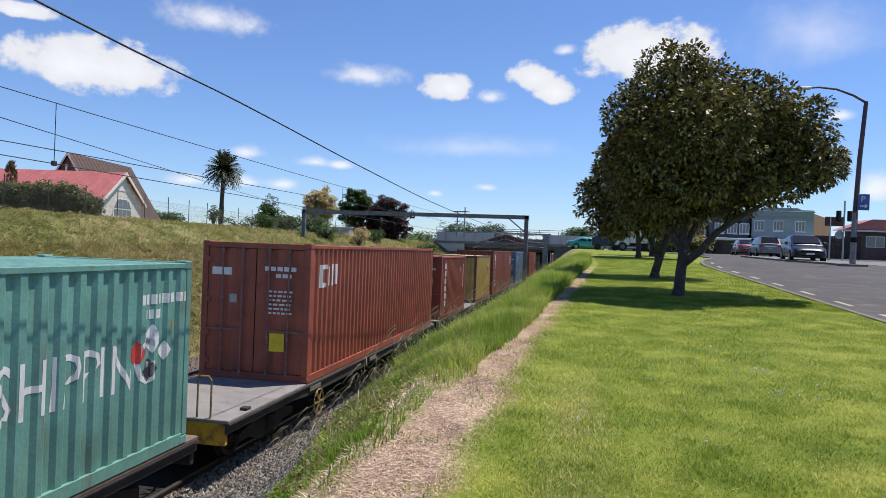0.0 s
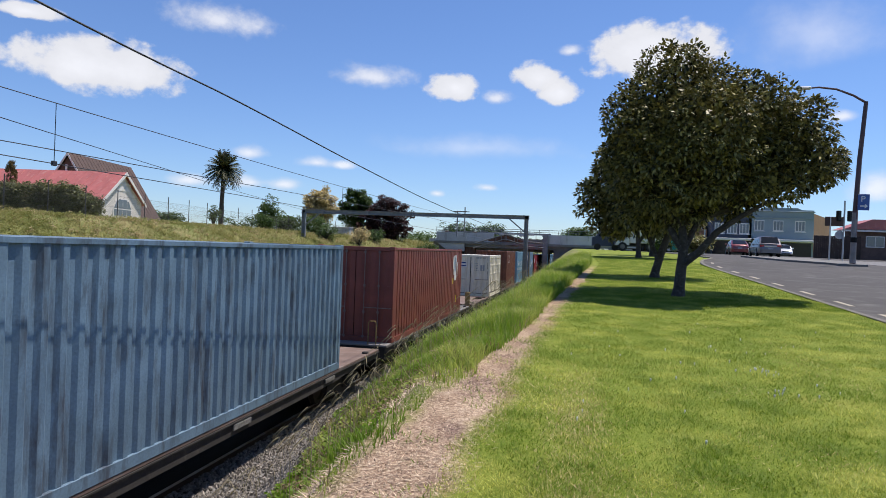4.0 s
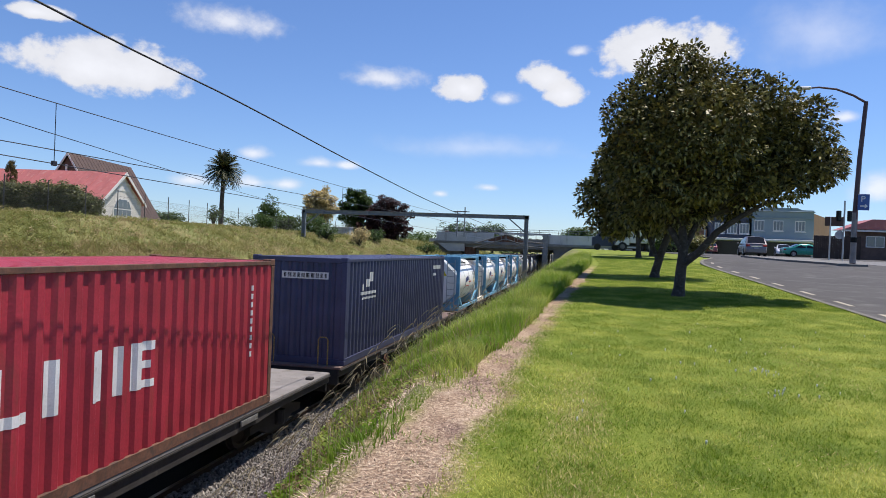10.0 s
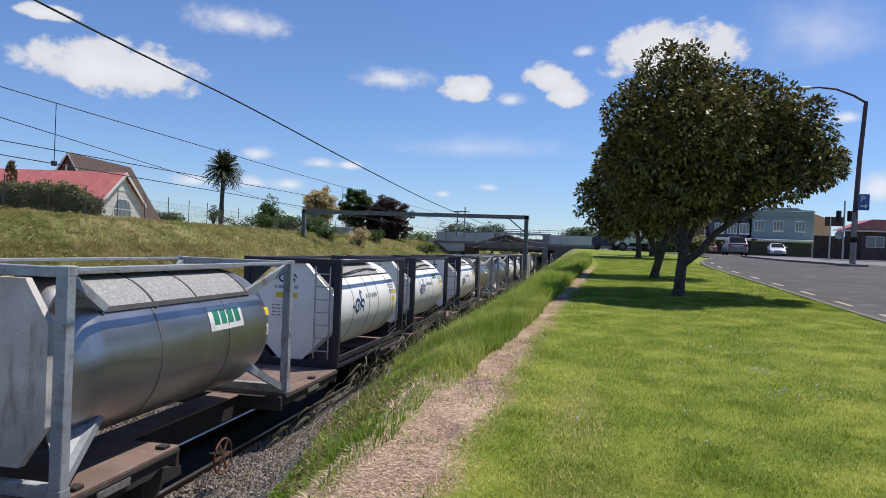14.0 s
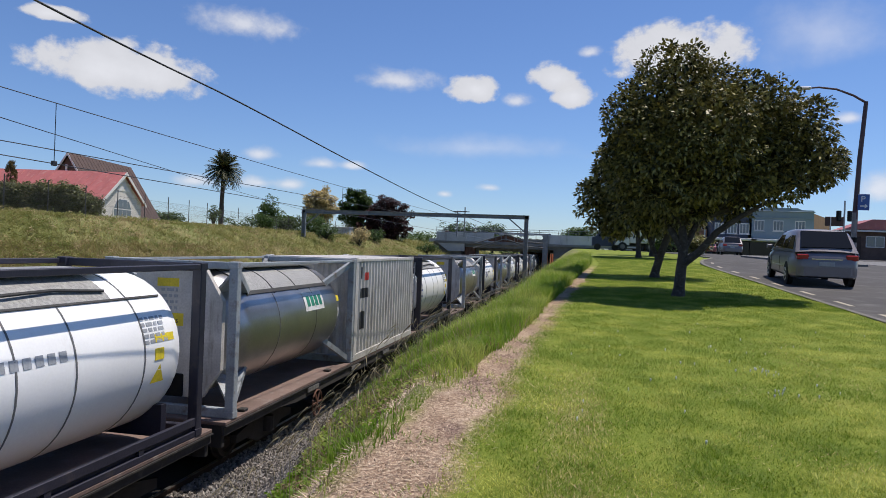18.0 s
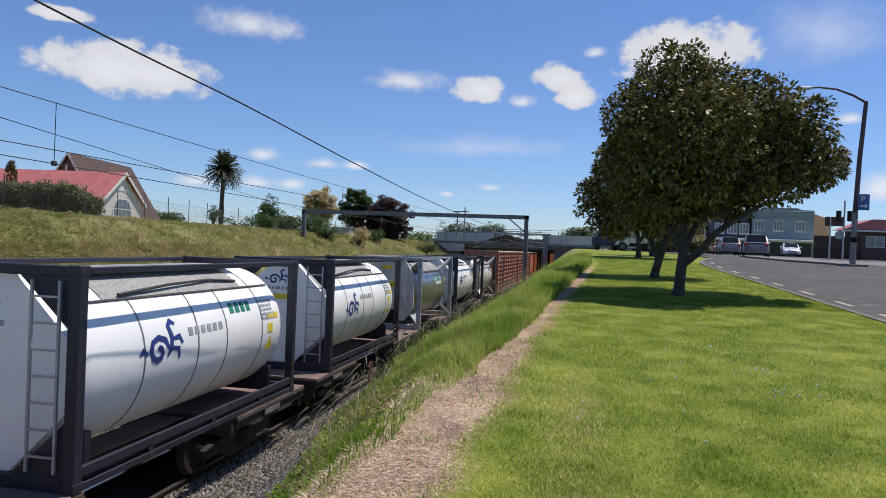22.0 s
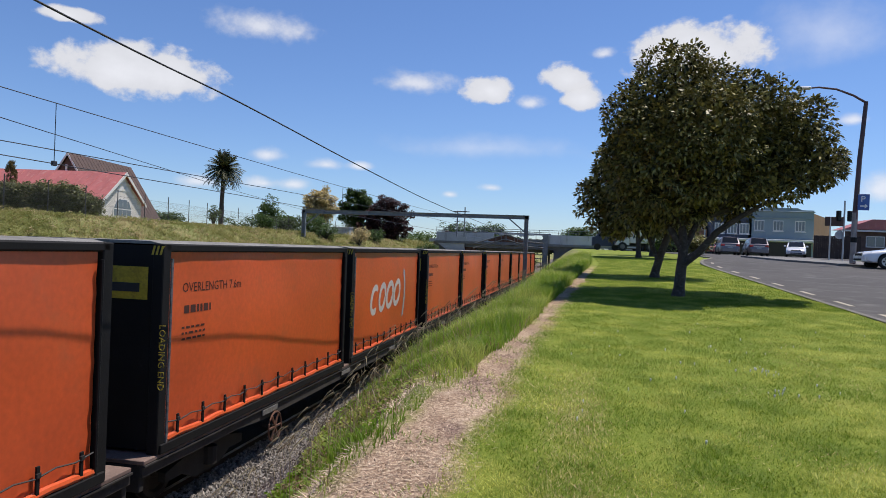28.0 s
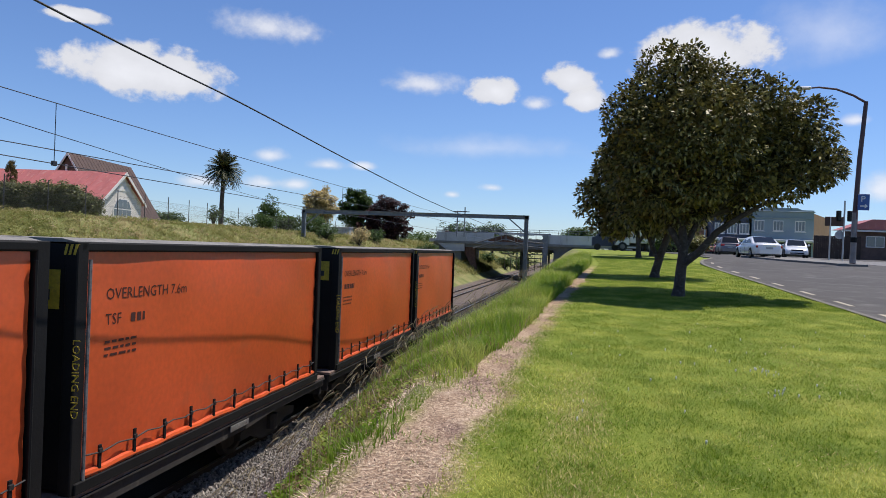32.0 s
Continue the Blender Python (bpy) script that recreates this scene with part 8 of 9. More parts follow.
w2 = part("window", Mesh().box(1.6, 3.1, -.05, 0, 1.1, 2.1), M_WALL_WHITE, rb)
for k in range(2):
    part("pane", Mesh().box(1.68 + k * .71, 2.32 + k * .71, -.07, -.045, 1.18, 2.02), M_PANE, w2)
part("fascia", Mesh().box(-.4, 9.4, -.5, -.4, 2.45, 2.65), M_WALL_WHITE, rb)
part("roof", Mesh().prism([(-.5, 2.6), (9.5, 2.6), (9.5, 3.55), (1.9, 3.55)], -.5, 2.2, "y"), M_ROOF_RED, rb)
# the garden bed at the far end of the verge
bush("garden_shrub", (8.9, 52, 2.6), (1.3, 1.0, .9, .8), 30, 50, .2, leafy("pale_shrub", (0.12, 0.13, 0.04), (0.30, 0.27, 0.10)), "pale green garden shrub at the verge end", "shrub", 61)
bush("garden_shrub", (7.0, 55, 2.8), (1.6, 1.0, 1.0, .9), 30, 50, .2, M_LEAF_MID, "green garden shrub at the verge end", "shrub", 62)
tk = thing("box_truck", "white box truck parked beyond the trees", "truck", pose(6.3, 64, rise(64), 0, 0, 0), "parked trucks")
part("box_body", Mesh().box(-1.0, 1.35, 0, 2.2, .75, 2.75, .04), M_CAR_PALE, tk)
cab = part("cab", Mesh().prism([(-2.25, .55), (-1.06, .55), (-1.06, 2.1), (-1.75, 2.1), (-2.2, 1.35)], .15, 2.05, "y"), M_CAR_PALE, tk)
part("side_window", Mesh().prism([(-2.0, 1.35), (-1.3, 1.35), (-1.3, 1.95), (-1.7, 1.95)], .12, .15, "y"), M_GLASS, cab)
part("chassis", Mesh().box(-2.1, 1.35, .4, 1.8, .45, .74), M_UNDER, tk)
for x in (-1.65, .75):
    wl = part("wheel", Mesh().turn([(.12, 0), (.12, .36), (.16, .42), (.36, .42), (.36, 0)], "y", 14, (x, 0, .42)), M_TYRE, tk)
    part("rim", Mesh().turn([(.10, 0), (.10, .2), (.13, .22), (.13, 0)], "y", 10, (x, 0, .42)), M_TIE, wl)
vn = thing("van", "dark blue van parked beside a white truck", "van", pose(3.3, 66, rise(66), 0, 0, 0), "parked trucks")
part("body", Mesh().prism([(-1.3, .4), (1.2, .4), (1.2, 1.8), (1.0, 1.95), (-.5, 1.95), (-.95, 1.3), (-1.3, 1.2)], 0, 1.8, "y"), surface("van_blue", (0.02, 0.03, 0.08), 0.35, bump=0), vn)
part("side_window", Mesh().prism([(-.75, 1.3), (1.0, 1.3), (1.0, 1.78), (-.45, 1.78)], -.02, .01, "y"), M_GLASS, vn)
for x in (-.8, .8):
    part("wheel", Mesh().turn([(-.03, 0), (-.03, .3), (.2, .32), (.2, 0)], "y", 14, (x, 0, .32)), M_TYRE, vn)

# ---------------------------------------------------------------- cars
M_CAR_NAVY = surface("car_navy", (0.010, 0.014, 0.030), 0.3, 0.0, var=.05, bump=0, clear=0.3, spec=.3)
M_CAR_SILVER = surface("car_silver", (0.19, 0.175, 0.19), 0.35, 0.35, var=.05, bump=0, clear=0.4, spec=.3)
M_CAR_WHITE = surface("car_white", (0.72, 0.73, 0.75), 0.3, 0.0, var=.03, bump=0, clear=1.0)
M_CAR_RED = surface("car_red", (0.22, 0.03, 0.03), 0.3, 0.2, var=.05, bump=0, clear=1.0)
M_CAR_TEAL = surface("car_teal", (0.01, 0.28, 0.20), 0.3, 0.2, var=.05, bump=0, clear=1.0)
M_CAR_BLUE = surface("car_blue", (0.02, 0.04, 0.28), 0.3, 0.2, var=.05, bump=0, clear=1.0)
M_CHROME = surface("chrome", (0.7, 0.7, 0.7), 0.12, 1.0, var=.02, bump=0)
M_HEADLAMP = surface("headlamp", (0.55, 0.57, 0.6), 0.08, 0.5, var=.05, bump=0)
M_TAILLAMP = surface("tail_lamp", (0.35, 0.02, 0.02), 0.15, var=.05, bump=0)

SHAPES = {
    # top line of the lower body (y, z), greenhouse (foot of windscreen, roof front, roof back, foot of rear window)
    "sedan": dict(L=4.85, W=1.78, top=[(0, .60), (.10, .70), (.6, .78), (1.35, .90), (3.9, .98), (4.6, .97), (4.85, .90)], cab=[(1.25, .89), (2.05, 1.36), (3.2, 1.38), (4.15, .97)]),
    "hatch": dict(L=4.3, W=1.74, top=[(0, .58), (.10, .70), (.5, .80), (1.15, .95), (3.7, 1.02), (4.1, 1.0), (4.3, .92)], cab=[(1.02, .94), (1.85, 1.43), (3.15, 1.45), (4.12, 1.0)]),
    "saloon": dict(L=4.4, W=1.74, top=[(0, .60), (.10, .72), (.5, .82), (1.15, .96), (3.6, 1.04), (4.2, 1.04), (4.4, .94)], cab=[(.95, .95), (1.8, 1.44), (2.95, 1.46), (3.95, 1.04)]),
    "mpv": dict(L=4.8, W=1.80, top=[(0, .60), (.10, .76), (.45, .86), (1.0, 1.0), (4.3, 1.04), (4.65, 1.02), (4.8, .80)], cab=[(.85, .98), (1.95, 1.57), (4.1, 1.62), (4.70, 1.04)]),
}


def car(shape, paint, label, m):
    """A car whose own +y runs from its nose to its tail."""
    d = SHAPES[shape]
    th = thing("car", label, "car", m, "cars on the road")
    w, L = d["W"] / 2, d["L"]
    ty, tz = [q[0] for q in d["top"]], [q[1] for q in d["top"]]
    # lower body: rounded sections from nose to tail
    v, f = [], []
    ys = [0, .05, .16, .35, .7, 1.2, 1.8, 2.5, 3.2, L - 1.0, L - .6, L - .3, L - .12, L - .04, L]
    for y in ys:
        e = min(y, L - y)
        k = w * (1 - .20 * (1 - min(e / .55, 1)) ** 2)
        zs = float(np.interp(y, ty, tz))
        zb = .24 + .10 * (1 - min(e / .35, 1))
        h = zs - zb
        half = [(k * .90, zb), (k * .985, zb + .10 * h), (k, zb + .42 * h), (k * .985, zb + .66 * h), (k * .955, zb + .86 * h), (k * .86, zs - .01), (k * .5, zs + .018), (0, zs + .025)]
        if e == 0:
            half = [(x * .96, zb + .06 + (z - zb) * .82) for x, z in half]
        v += [(x, y, z) for x, z in half] + [(-x, y, z) for x, z in half[-2::-1]]
    n = 15
    for i in range(len(ys) - 1):
        for j in range(n):
            p, q = i * n + j, i * n + (j + 1) % n
            f.append((p, q, q + n, p + n))
    f += [tuple(range(n)), tuple(range((len(ys) - 1) * n, len(ys) * n))[::-1]]
    body = part("body", Mesh().add(v, f), paint, th, smooth=True)
    # cabin in body paint, its windows laid on
    (y0, z0), (y1, z1), (y2, z2), (y3, z3) = d["cab"]
    wb, wt = w - .05, w - .24
    v, f = [], []
    cab = [(y0, z0 - .03, wb - .06, 0), (y0 + .65 * (y1 - y0), z0 + .68 * (z1 - z0), wb - .12, .6), (y1, z1, wt, 1), ((y1 + y2) / 2, max(z1, z2) + .025, wt + .01, 1), (y2, z2, wt, 1), (y2 + .4 * (y3 - y2), z2 - .36 * (z2 - z3), wb - .14, .6), (y3, z3 - .03, wb - .06, 0)]
    for y, z, k, up in cab:
        foot = float(np.interp(y, ty, tz)) - .04
        half = [(wb, foot), (k + .03, foot + (z - foot) * .88), (k - .06, z), (k * .5, z + .025), (0, z + .032)]
        v += [(x, y, zz) for x, zz in half] + [(-x, y, zz) for x, zz in half[-2::-1]]
    n = 9
    for i in range(len(cab) - 1):
        for j in range(n - 1):
            p, q = i * n + j, i * n + j + 1
            f.append((p, q, q + n, p + n))
    part("cabin", Mesh().add(v, f), paint, th, smooth=True)

    def pane(name, pts, out):
        o = Vector(out).normalized() * .022
        k = len(pts)
        vv = [Vector(p) + o for p in pts] + [Vector(p) - o * 1.4 for p in pts]
        part(name, Mesh().add(vv, [tuple(range(k)), tuple(range(k, 2 * k))[::-1]] + [(i, i + k, (i + 1) % k + k, (i + 1) % k) for i in range(k)]), M_GLASS, th, "dark tinted glass")
    lean = lambda a, b, t: (a[0] + (b[0] - a[0]) * t, a[1] + (b[1] - a[1]) * t)
    fa, fb = lean((y0, z0), (y1, z1), .10), lean((y0, z0), (y1, z1), .94)
    pane("windscreen", [(-wb + .16, fa[0], fa[1] + .03), (wb - .16, fa[0], fa[1] + .03), (wt - .05, fb[0], fb[1] + .03), (-wt + .05, fb[0], fb[1] + .03)], (0, -(z1 - z0), y1 - y0))
    fa, fb = lean((y3, z3), (y2, z2), .14), lean((y3, z3), (y2, z2), .92)
    pane("rear_window", [(-wb + .18, fa[0], fa[1] + .02), (wb - .18, fa[0], fa[1] + .02), (wt - .06, fb[0], fb[1] + .03), (-wt + .06, fb[0], fb[1] + .03)], (0, z2 - z3, y3 - y2))
    ym = y1 + (y2 - y1) * (.38 if shape == "mpv" else .5)
    cuts = [(y0 + .38, y1 + .10, ym - .05), (ym + .05, None, None)]
    for sx in (-1, 1):
        def on(y, t):
            z = float(np.interp(y, ty, tz)) + .03 + t * (z1 - float(np.interp(y, ty, tz)) - .13)
            return (sx * (wb - .015 + (wt + .03 - wb) * (.07 + t * .80)), y, z)
        pane("side_window", [on(y0 + .42, 0), on(ym - .05, 0), on(ym - .05, 1), on(y1 + .12, 1)], (sx, 0, .35))
        if shape == "mpv":
            yr = ym + (y2 - ym) * .52
            pane("side_window", [on(ym + .05, 0), on(yr, 0), on(yr, 1), on(ym + .05, 1)], (sx, 0, .35))
            pane("side_window", [on(yr + .10, 0), on(y3 - .30, 0), on(y2 - .02, 1), on(yr + .10, 1)], (sx, 0, .35))
        else:
            pane("side_window", [on(ym + .05, 0), on(y3 - .42, 0), on(y2 - .02, 1), on(ym + .05, 1)], (sx, 0, .35))
        part("mirror", Mesh().box(sx * (w + .08) - .09, sx * (w + .08) + .09, y0 + .42, y0 + .52, z0 + .02, z0 + .16, .03), paint, th)
        for yl in (y0 + .45, ym, y3 - .55):
            part("door_line", Mesh().box(sx * (w + .001) - .004, sx * (w + .001) + .004, yl - .006, yl + .006, .36, float(np.interp(yl, ty, tz)) - .22), M_BLACK, body)
        for yl in (ym - .2, y3 - .75):
            part("door_handle", Mesh().box(sx * (w - .005) - .012, sx * (w - .005) + .012, yl, yl + .16, .78, .81, .008), paint, body)
        part("side_strip", Mesh().box(sx * w - .008, sx * w + .008, 1.35, L - 1.45, .50, .54, .004), paint, body)
        hl = [(sx * (w - .14), .17, .58), (sx * (w - .62), .04, .57), (sx * (w - .62), .09, .69), (sx * (w - .16), .30, .73)]
        part("headlight", Mesh().add([Vector(p) + Vector((0, -.015, .01)) for p in hl] + [Vector(p) + Vector((0, .12, 0)) for p in hl], [(0, 1, 2, 3), (7, 6, 5, 4), (0, 4, 5, 1), (1, 5, 6, 2), (2, 6, 7, 3), (3, 7, 4, 0)]), M_HEADLAMP, th)
        zt = .95 if shape == "mpv" else .84
        part("tail_light", Mesh().box(sx * (w - .26) - .17, sx * (w - .26) + .15, L - .24, L - .015, zt - .16, zt, .03), M_TAILLAMP, th)
        for yw in (.86, L - .95):
            part("wheel_arch", Mesh().turn([(-.05, 0), (-.05, .35), (.0, .365), (.006, .34), (.006, 0)] if sx > 0 else [(.05, 0), (.05, .35), (0, .365), (-.006, .34), (-.006, 0)], "x", 22, (sx * (w - .004), yw, .33)), M_BLACK, th)
            wl = part("wheel", Mesh().turn([(-.1, 0), (-.1, .27), (-.08, .305), (.08, .305), (.1, .27), (.1, 0)], "x", 22, (sx * (w - .085), yw, .305)), M_TYRE, th, smooth=True)
            part("rim", Mesh().turn([(-.004, 0), (-.004, .2), (.006, .205), (.004, .17), (-.002, .1), (.006, .05), (.006, 0)], "x", 18, (sx * (w + .018), yw, .305)), M_RIM, wl)
            for q in range(5):
                t = q * 1.2566 + .3
                part("rim_gap", Mesh().box(-.004, .004, -.03, .03, .075, .165, .003), M_BLACK, wl, at=Matrix.Translation((sx * (w + .022), yw, .305)) @ Matrix.Rotation(t, 4, "X"))
    part("front_bumper", Mesh().prism([(-w + .14, .05), (-w + .34, -.035), (w - .34, -.035), (w - .14, .05), (w - .14, .2), (-w + .14, .2)], .30, .52, "z"), paint, th)
    part("rear_bumper", Mesh().prism([(-w + .12, L - .08), (-w + .30, L + .035), (w - .30, L + .035), (w - .12, L - .08), (w - .12, L - .2), (-w + .12, L - .2)], .32, .58, "z"), paint, th)
    part("grille", Mesh().box(-.44, .44, -.012, .06, .55, .66, .01), M_BLACK, th)
    part("air_intake", Mesh().box(-.5, .5, -.045, .05, .33, .42, .01), M_BLACK, th)
    part("number_plate", Mesh().box(-.2, .2, -.06, -.035, .43, .52), M_INK_WHITE, th)
    part("number_plate", Mesh().box(-.2, .2, L + .0, L + .03, .62, .74), M_INK_GREY, th)
    part("trim_strip", Mesh().box(-.40, .40, L - .06, L + .012, .80, .83), M_CHROME, th)
    return th


def parked(y, x, turn):
    return pose(x, y, rise(y) - .01, 0, 0, turn)


CAR_BLUE = car("saloon", M_CAR_NAVY, "dark navy saloon car driving down the road", parked(37, 11.2, 0))
CAR_MPV = car("mpv", M_CAR_SILVER, "silver-grey people carrier driving up the road", parked(10, 9, 180))
CAR_WHITE = car("sedan", M_CAR_WHITE, "white saloon car turning up the road", parked(10, 17, 180))
CAR_VAN = car("mpv", M_CAR_SILVER, "silver people carrier waiting at the intersection", parked(62, 13.3, 180))
CAR_RED = car("hatch", M_CAR_RED, "dark red hatchback waiting at the intersection", parked(62, 11.4, 180))
CAR_TEAL = car("sedan", M_CAR_TEAL, "teal green saloon car crossing the intersection", parked(66, 16, 90))
CAR_HATCH = car("hatch", M_CAR_WHITE, "white hatchback coming to the intersection", parked(68, 16.5, 0))

# ---------------------------------------------------------------- clouds
def cloud_material(name, soft, thick, seed_scale, bright=1.0):
    m, n, l = nodes_of(name)
    n.remove(n["Principled BSDF"])
    co = n.new("ShaderNodeTexCoord")
    info = n.new("ShaderNodeObjectInfo")
    add = n.new("ShaderNodeVectorMath")
    add.operation = "MULTIPLY_ADD"
    l.new(co.outputs["Object"], add.inputs[0])
    add.inputs[1].default_value = (.010, .012, .010)
    sc = n.new("ShaderNodeVectorMath")
    sc.operation = "SCALE"
    sc.inputs[0].default_value = (37, 51, 23)
    l.new(info.outputs["Random"], sc.inputs["Scale"])
    l.new(sc.outputs["Vector"], add.inputs[2])
    nz = n.new("ShaderNodeTexNoise")
    nz.inputs["Scale"].default_value, nz.inputs["Detail"].default_value, nz.inputs["Roughness"].default_value = seed_scale, 9, 0.56
    l.new(add.outputs["Vector"], nz.inputs["Vector"])
    cen = n.new("ShaderNodeVectorMath")
    cen.operation = "MULTIPLY_ADD"
    l.new(co.outputs["Generated"], cen.inputs[0])
    cen.inputs[1].default_value, cen.inputs[2].default_value = (2, 2, 0), (-1, -1, 0)
    ax = n.new("ShaderNodeSeparateXYZ")
    l.new(cen.outputs["Vector"], ax.inputs[0])
    low = n.new("ShaderNodeMath")
    low.operation = "MINIMUM"
    l.new(ax.outputs["Y"], low.inputs[0])
    low.inputs[1].default_value = 0.0
    foot = n.new("ShaderNodeMath")
    foot.operation = "MULTIPLY_ADD"
    l.new(low.outputs[0], foot.inputs[0])
    foot.inputs[1].default_value = 0.32
    l.new(ax.outputs["Y"], foot.inputs[2])
    flat = n.new("ShaderNodeCombineXYZ")
    l.new(ax.outputs["X"], flat.inputs["X"])
    l.new(foot.outputs[0], flat.inputs["Y"])
    ln = n.new("ShaderNodeVectorMath")
    ln.operation = "LENGTH"
    l.new(flat.outputs["Vector"], ln.inputs[0])
    q = n.new("ShaderNodeMath")
    q.operation = "MULTIPLY_ADD"
    q.inputs[1].default_value, q.inputs[2].default_value = -1.0, 0.72
    l.new(ln.outputs["Value"], q.inputs[0])
    s = n.new("ShaderNodeMath")
    s.operation = "MULTIPLY_ADD"
    s.inputs[1].default_value = 1.25
    l.new(nz.outputs["Fac"], s.inputs[0])
    l.new(q.outputs[0], s.inputs[2])
    mr = n.new("ShaderNodeMapRange")
    mr.interpolation_type = "SMOOTHSTEP"
    mr.inputs["From Min"].default_value, mr.inputs["From Max"].default_value = 0.45, 0.45 + soft
    mr.inputs["To Max"].default_value = thick
    l.new(s.outputs[0], mr.inputs["Value"])
    e = n.new("ShaderNodeEmission")
    e.inputs["Color"].default_value = (0.93, 0.96, 1.0, 1)
    st = n.new("ShaderNodeMapRange")
    st.inputs["From Min"].default_value, st.inputs["From Max"].default_value = 0.5, 1.35
    st.inputs["To Min"].default_value, st.inputs["To Max"].default_value = bright * 0.84, bright
    l.new(s.outputs[0], st.inputs["Value"])
    l.new(st.outputs["Result"], e.inputs["Strength"])
    t = n.new("ShaderNodeBsdfTransparent")
    mx = n.new("ShaderNodeMixShader")
    l.new(mr.outputs["Result"], mx.inputs["Fac"])
    l.new(t.outputs[0], mx.inputs[1])
    l.new(e.outputs[0], mx.inputs[2])
    l.new(mx.outputs[0], n["Material Output"].inputs["Surface"])
    return m


M_CLOUD = cloud_material("cumulus", 0.30, 0.97, 1.0, 0.95)
M_THIN = cloud_material("broken_cloud", 0.9, 0.8, 1.3, 0.95)
M_WISP = cloud_material("thin_cloud", 0.9, 0.78, 0.8)
M_VEIL = cloud_material("veil_cloud", 1.3, 0.42, 0.6)
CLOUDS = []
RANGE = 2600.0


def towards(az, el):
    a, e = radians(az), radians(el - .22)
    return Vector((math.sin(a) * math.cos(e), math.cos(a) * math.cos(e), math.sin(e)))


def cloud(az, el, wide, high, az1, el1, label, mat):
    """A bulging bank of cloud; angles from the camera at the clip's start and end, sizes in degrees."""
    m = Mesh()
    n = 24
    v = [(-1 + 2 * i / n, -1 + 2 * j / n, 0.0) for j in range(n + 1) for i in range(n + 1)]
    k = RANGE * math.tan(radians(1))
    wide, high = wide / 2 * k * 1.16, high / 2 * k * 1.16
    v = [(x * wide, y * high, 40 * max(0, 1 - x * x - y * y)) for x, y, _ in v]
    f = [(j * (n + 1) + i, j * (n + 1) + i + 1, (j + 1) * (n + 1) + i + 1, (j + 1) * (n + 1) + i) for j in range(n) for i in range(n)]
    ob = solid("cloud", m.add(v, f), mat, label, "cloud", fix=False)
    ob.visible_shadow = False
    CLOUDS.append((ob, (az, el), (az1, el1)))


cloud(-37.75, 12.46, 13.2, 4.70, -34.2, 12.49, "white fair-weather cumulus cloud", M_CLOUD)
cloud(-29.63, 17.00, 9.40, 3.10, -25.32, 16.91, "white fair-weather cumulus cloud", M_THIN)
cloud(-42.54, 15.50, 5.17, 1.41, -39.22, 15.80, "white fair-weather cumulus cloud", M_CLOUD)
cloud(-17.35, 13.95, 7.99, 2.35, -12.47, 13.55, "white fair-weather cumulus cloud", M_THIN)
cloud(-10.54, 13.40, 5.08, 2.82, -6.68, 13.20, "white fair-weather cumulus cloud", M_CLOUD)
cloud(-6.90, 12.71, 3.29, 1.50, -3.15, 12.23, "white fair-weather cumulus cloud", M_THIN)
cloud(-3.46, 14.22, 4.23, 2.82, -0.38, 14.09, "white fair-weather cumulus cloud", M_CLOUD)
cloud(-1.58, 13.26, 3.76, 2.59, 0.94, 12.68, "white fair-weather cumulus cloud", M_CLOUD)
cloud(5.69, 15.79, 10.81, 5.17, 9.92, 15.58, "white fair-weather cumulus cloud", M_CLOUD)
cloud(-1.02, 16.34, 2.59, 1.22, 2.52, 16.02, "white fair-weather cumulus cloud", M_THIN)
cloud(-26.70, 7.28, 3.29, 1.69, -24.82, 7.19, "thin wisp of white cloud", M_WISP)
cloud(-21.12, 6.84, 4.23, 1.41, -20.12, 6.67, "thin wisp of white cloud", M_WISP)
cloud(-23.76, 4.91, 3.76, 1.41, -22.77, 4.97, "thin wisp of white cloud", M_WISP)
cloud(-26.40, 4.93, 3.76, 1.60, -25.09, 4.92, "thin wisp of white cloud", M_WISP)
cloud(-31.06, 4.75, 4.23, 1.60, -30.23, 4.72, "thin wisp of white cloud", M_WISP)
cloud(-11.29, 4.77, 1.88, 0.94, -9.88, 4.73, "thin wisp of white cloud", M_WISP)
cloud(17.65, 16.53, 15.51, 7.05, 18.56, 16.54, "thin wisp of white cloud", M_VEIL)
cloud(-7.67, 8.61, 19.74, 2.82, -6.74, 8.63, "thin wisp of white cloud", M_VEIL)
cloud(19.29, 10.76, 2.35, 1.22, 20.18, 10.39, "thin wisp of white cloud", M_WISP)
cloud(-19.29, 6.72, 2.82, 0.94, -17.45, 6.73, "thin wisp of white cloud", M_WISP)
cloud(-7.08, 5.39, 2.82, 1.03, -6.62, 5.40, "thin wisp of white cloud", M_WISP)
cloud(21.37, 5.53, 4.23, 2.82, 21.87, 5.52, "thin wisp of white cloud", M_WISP)


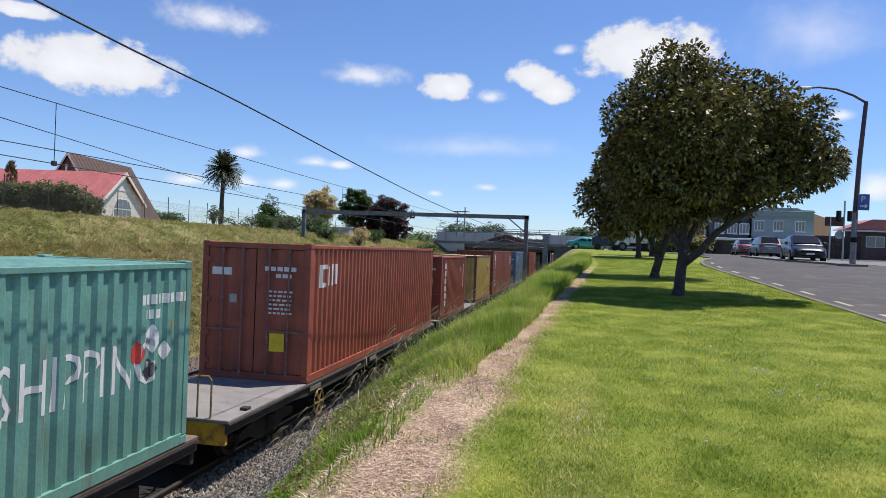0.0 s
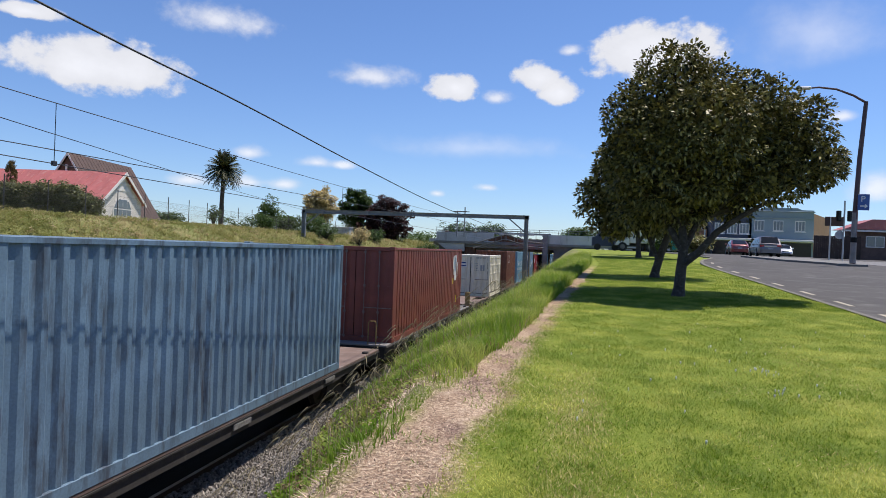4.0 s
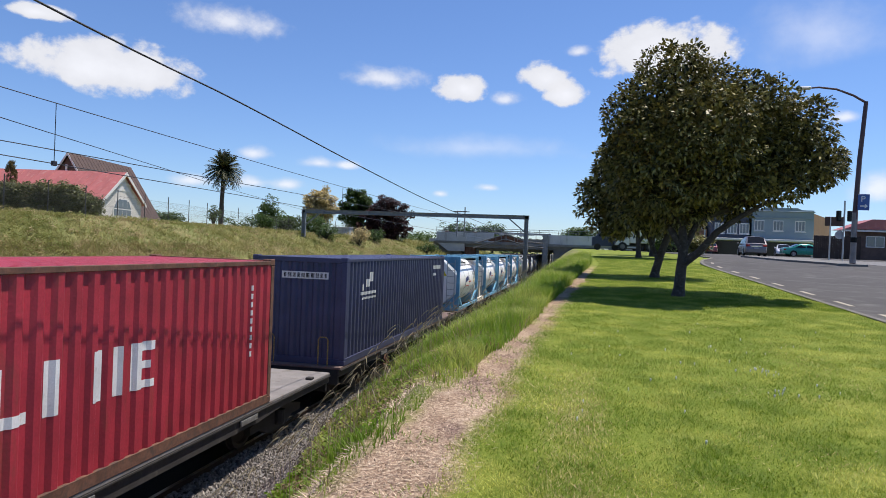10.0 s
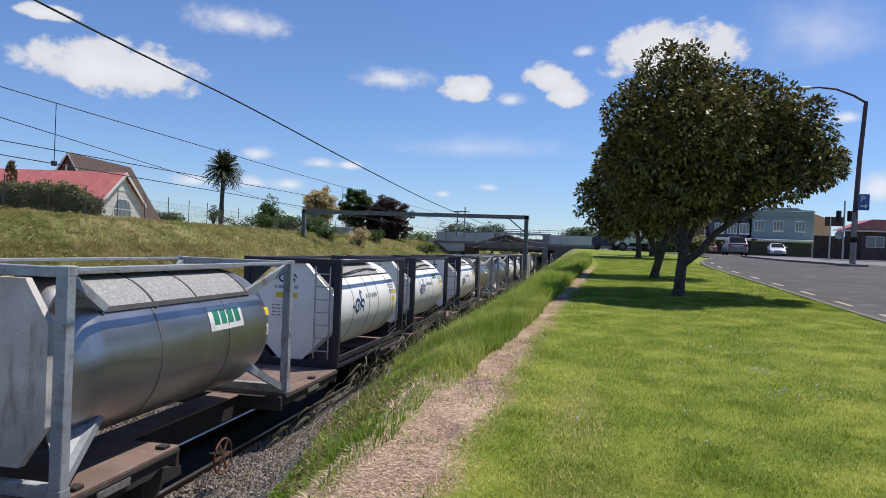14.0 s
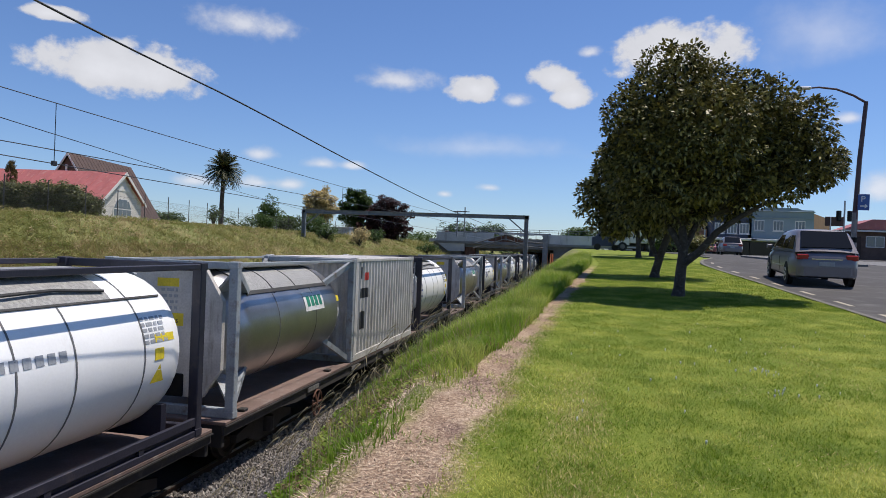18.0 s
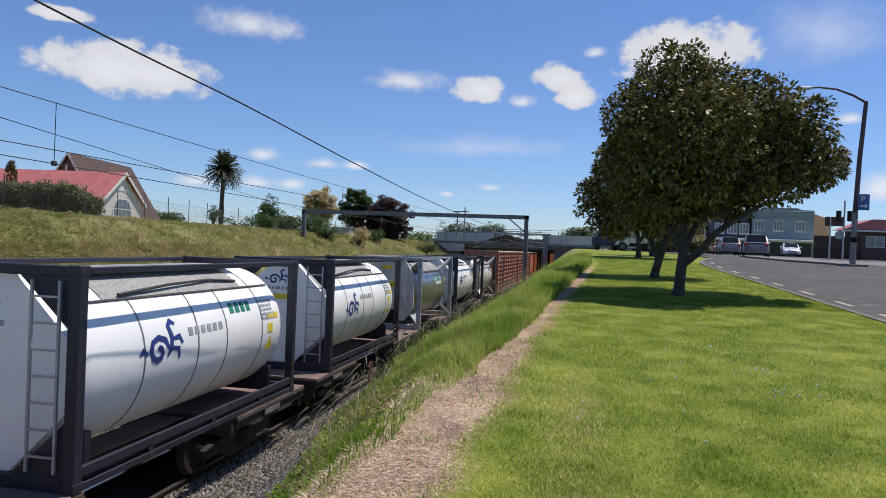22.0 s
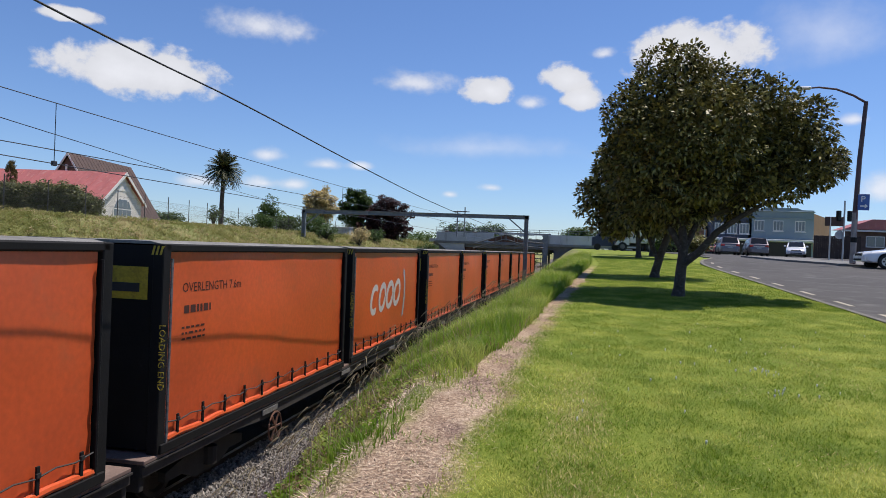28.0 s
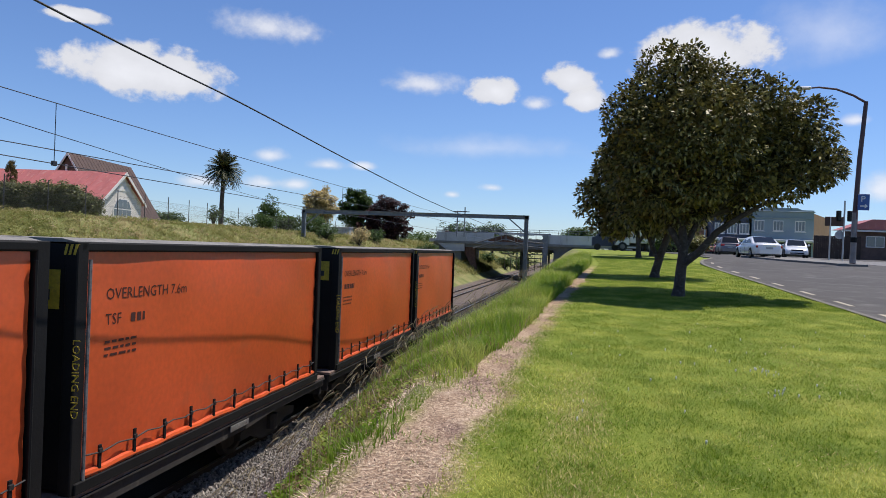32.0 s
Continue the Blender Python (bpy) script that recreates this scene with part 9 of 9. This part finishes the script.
# ---------------------------------------------------------------- everything that moves
# seconds, the middle of the car, and its turn (0: nose towards the near end of the road)
DRIVES = [
    (CAR_BLUE, "saloon", [(0, 12.85, 41.8, -7), (.5, 12.7, 39.6, -5), (1, 12.75, 37.3, 3), (1.5, 13.55, 35.4, 26), (2, 14.6, 34.1, 52), (2.5, 15.8, 33.3, 72), (3.5, 19.5, 32.7, 86), (6, 33, 32.4, 90), (32, 33, 32.4, 90)]),
    (CAR_MPV, "mpv", [(0, 6.4, -60, 180), (8, 6.4, -60, 180), (12, 6.4, -30, 180), (16, 6.5, 7, 180), (17, 6.75, 15.6, 178), (17.5, 7.1, 19.8, 176), (18, 7.5, 23.8, 174), (18.5, 7.9, 27.8, 173), (19, 8.35, 31.7, 172), (19.5, 8.85, 35.2, 170),
                      (20, 9.5, 38.6, 168), (20.5, 10.4, 42.4, 167), (21, 11.4, 46.6, 167), (22, 13.7, 55.2, 167), (23, 15.3, 60.7, 168), (24, 16.4, 65, 170), (25, 17.0, 67.8, 172), (27, 17.0, 68.6, 174), (32, 17.0, 68.6, 174)]),
    (CAR_WHITE, "sedan", [(0, 45, 34.2, -90), (24, 45, 34.2, -90), (27, 22.0, 34.3, -90), (28, 15.5, 34.6, -93), (28.5, 13.85, 34.8, -98), (29, 12.55, 35.6, -110), (29.5, 11.95, 37.4, -130), (30, 11.7, 39.6, -150), (30.5, 11.7, 41.8, -160), (31, 11.9, 44, -167), (32, 12.3, 49, -178)]),
    (CAR_VAN, "mpv", [(0, 16.1, 62, 176), (5, 16.1, 62, 176), (9, 15.7, 63, 175), (13, 14.9, 66, 174), (16, 14.6, 67.5, 174), (32, 14.4, 68, 174)]),
    (CAR_RED, "hatch", [(0, 16.3, 70, 176), (3, 16.3, 71, 176), (5, 16.8, 78, 174), (9, 19, 100, 172), (32, 19.2, 102, 172)]),
    (CAR_TEAL, "sedan", [(0, 2, 84, 100), (3, 9, 83, 98), (7, 21.8, 80, 95), (9, 24.4, 80.3, 92), (12, 29, 80.5, 90), (18, 60, 81, 90), (32, 62, 81, 90)]),
    (CAR_HATCH, "hatch", [(0, 27, 95, -10), (11, 26, 92, -12), (14, 23.6, 85.8, -10), (25, 23.0, 77.5, -12), (28, 21.4, 71.5, -16), (30, 19.6, 65.5, -16), (32, 18.3, 61.4, -12)]),
]


def motions():
    for th, s, z in TRAIN:
        walk(th, [(t, pose(TRACK + 0.0115 * (s - SPEED * t - 9), s - SPEED * t, z, 0, 0, HEADING)) for t in (0, 8, 16, 24, 32)])
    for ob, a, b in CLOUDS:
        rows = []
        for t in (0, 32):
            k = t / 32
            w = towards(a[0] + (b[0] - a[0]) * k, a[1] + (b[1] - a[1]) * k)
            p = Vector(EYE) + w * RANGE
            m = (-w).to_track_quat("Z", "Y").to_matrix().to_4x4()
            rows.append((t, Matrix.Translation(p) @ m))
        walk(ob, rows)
    for th, shape, rows in DRIVES:
        keys = []
        for t, x, y, turn in rows:
            nose = Vector((math.sin(radians(turn)), -math.cos(radians(turn)), 0)) * SHAPES[shape]["L"] / 2
            slope = math.degrees(math.atan2(rise(y + 2) - rise(y - 2), 4)) * math.cos(radians(turn))
            keys.append((t, pose(x + nose.x, y + nose.y, rise(y + nose.y) - .012, 0, 0, turn) @ pose(0, 0, 0, slope, 0, 0)))
        walk(th, keys)


motions()
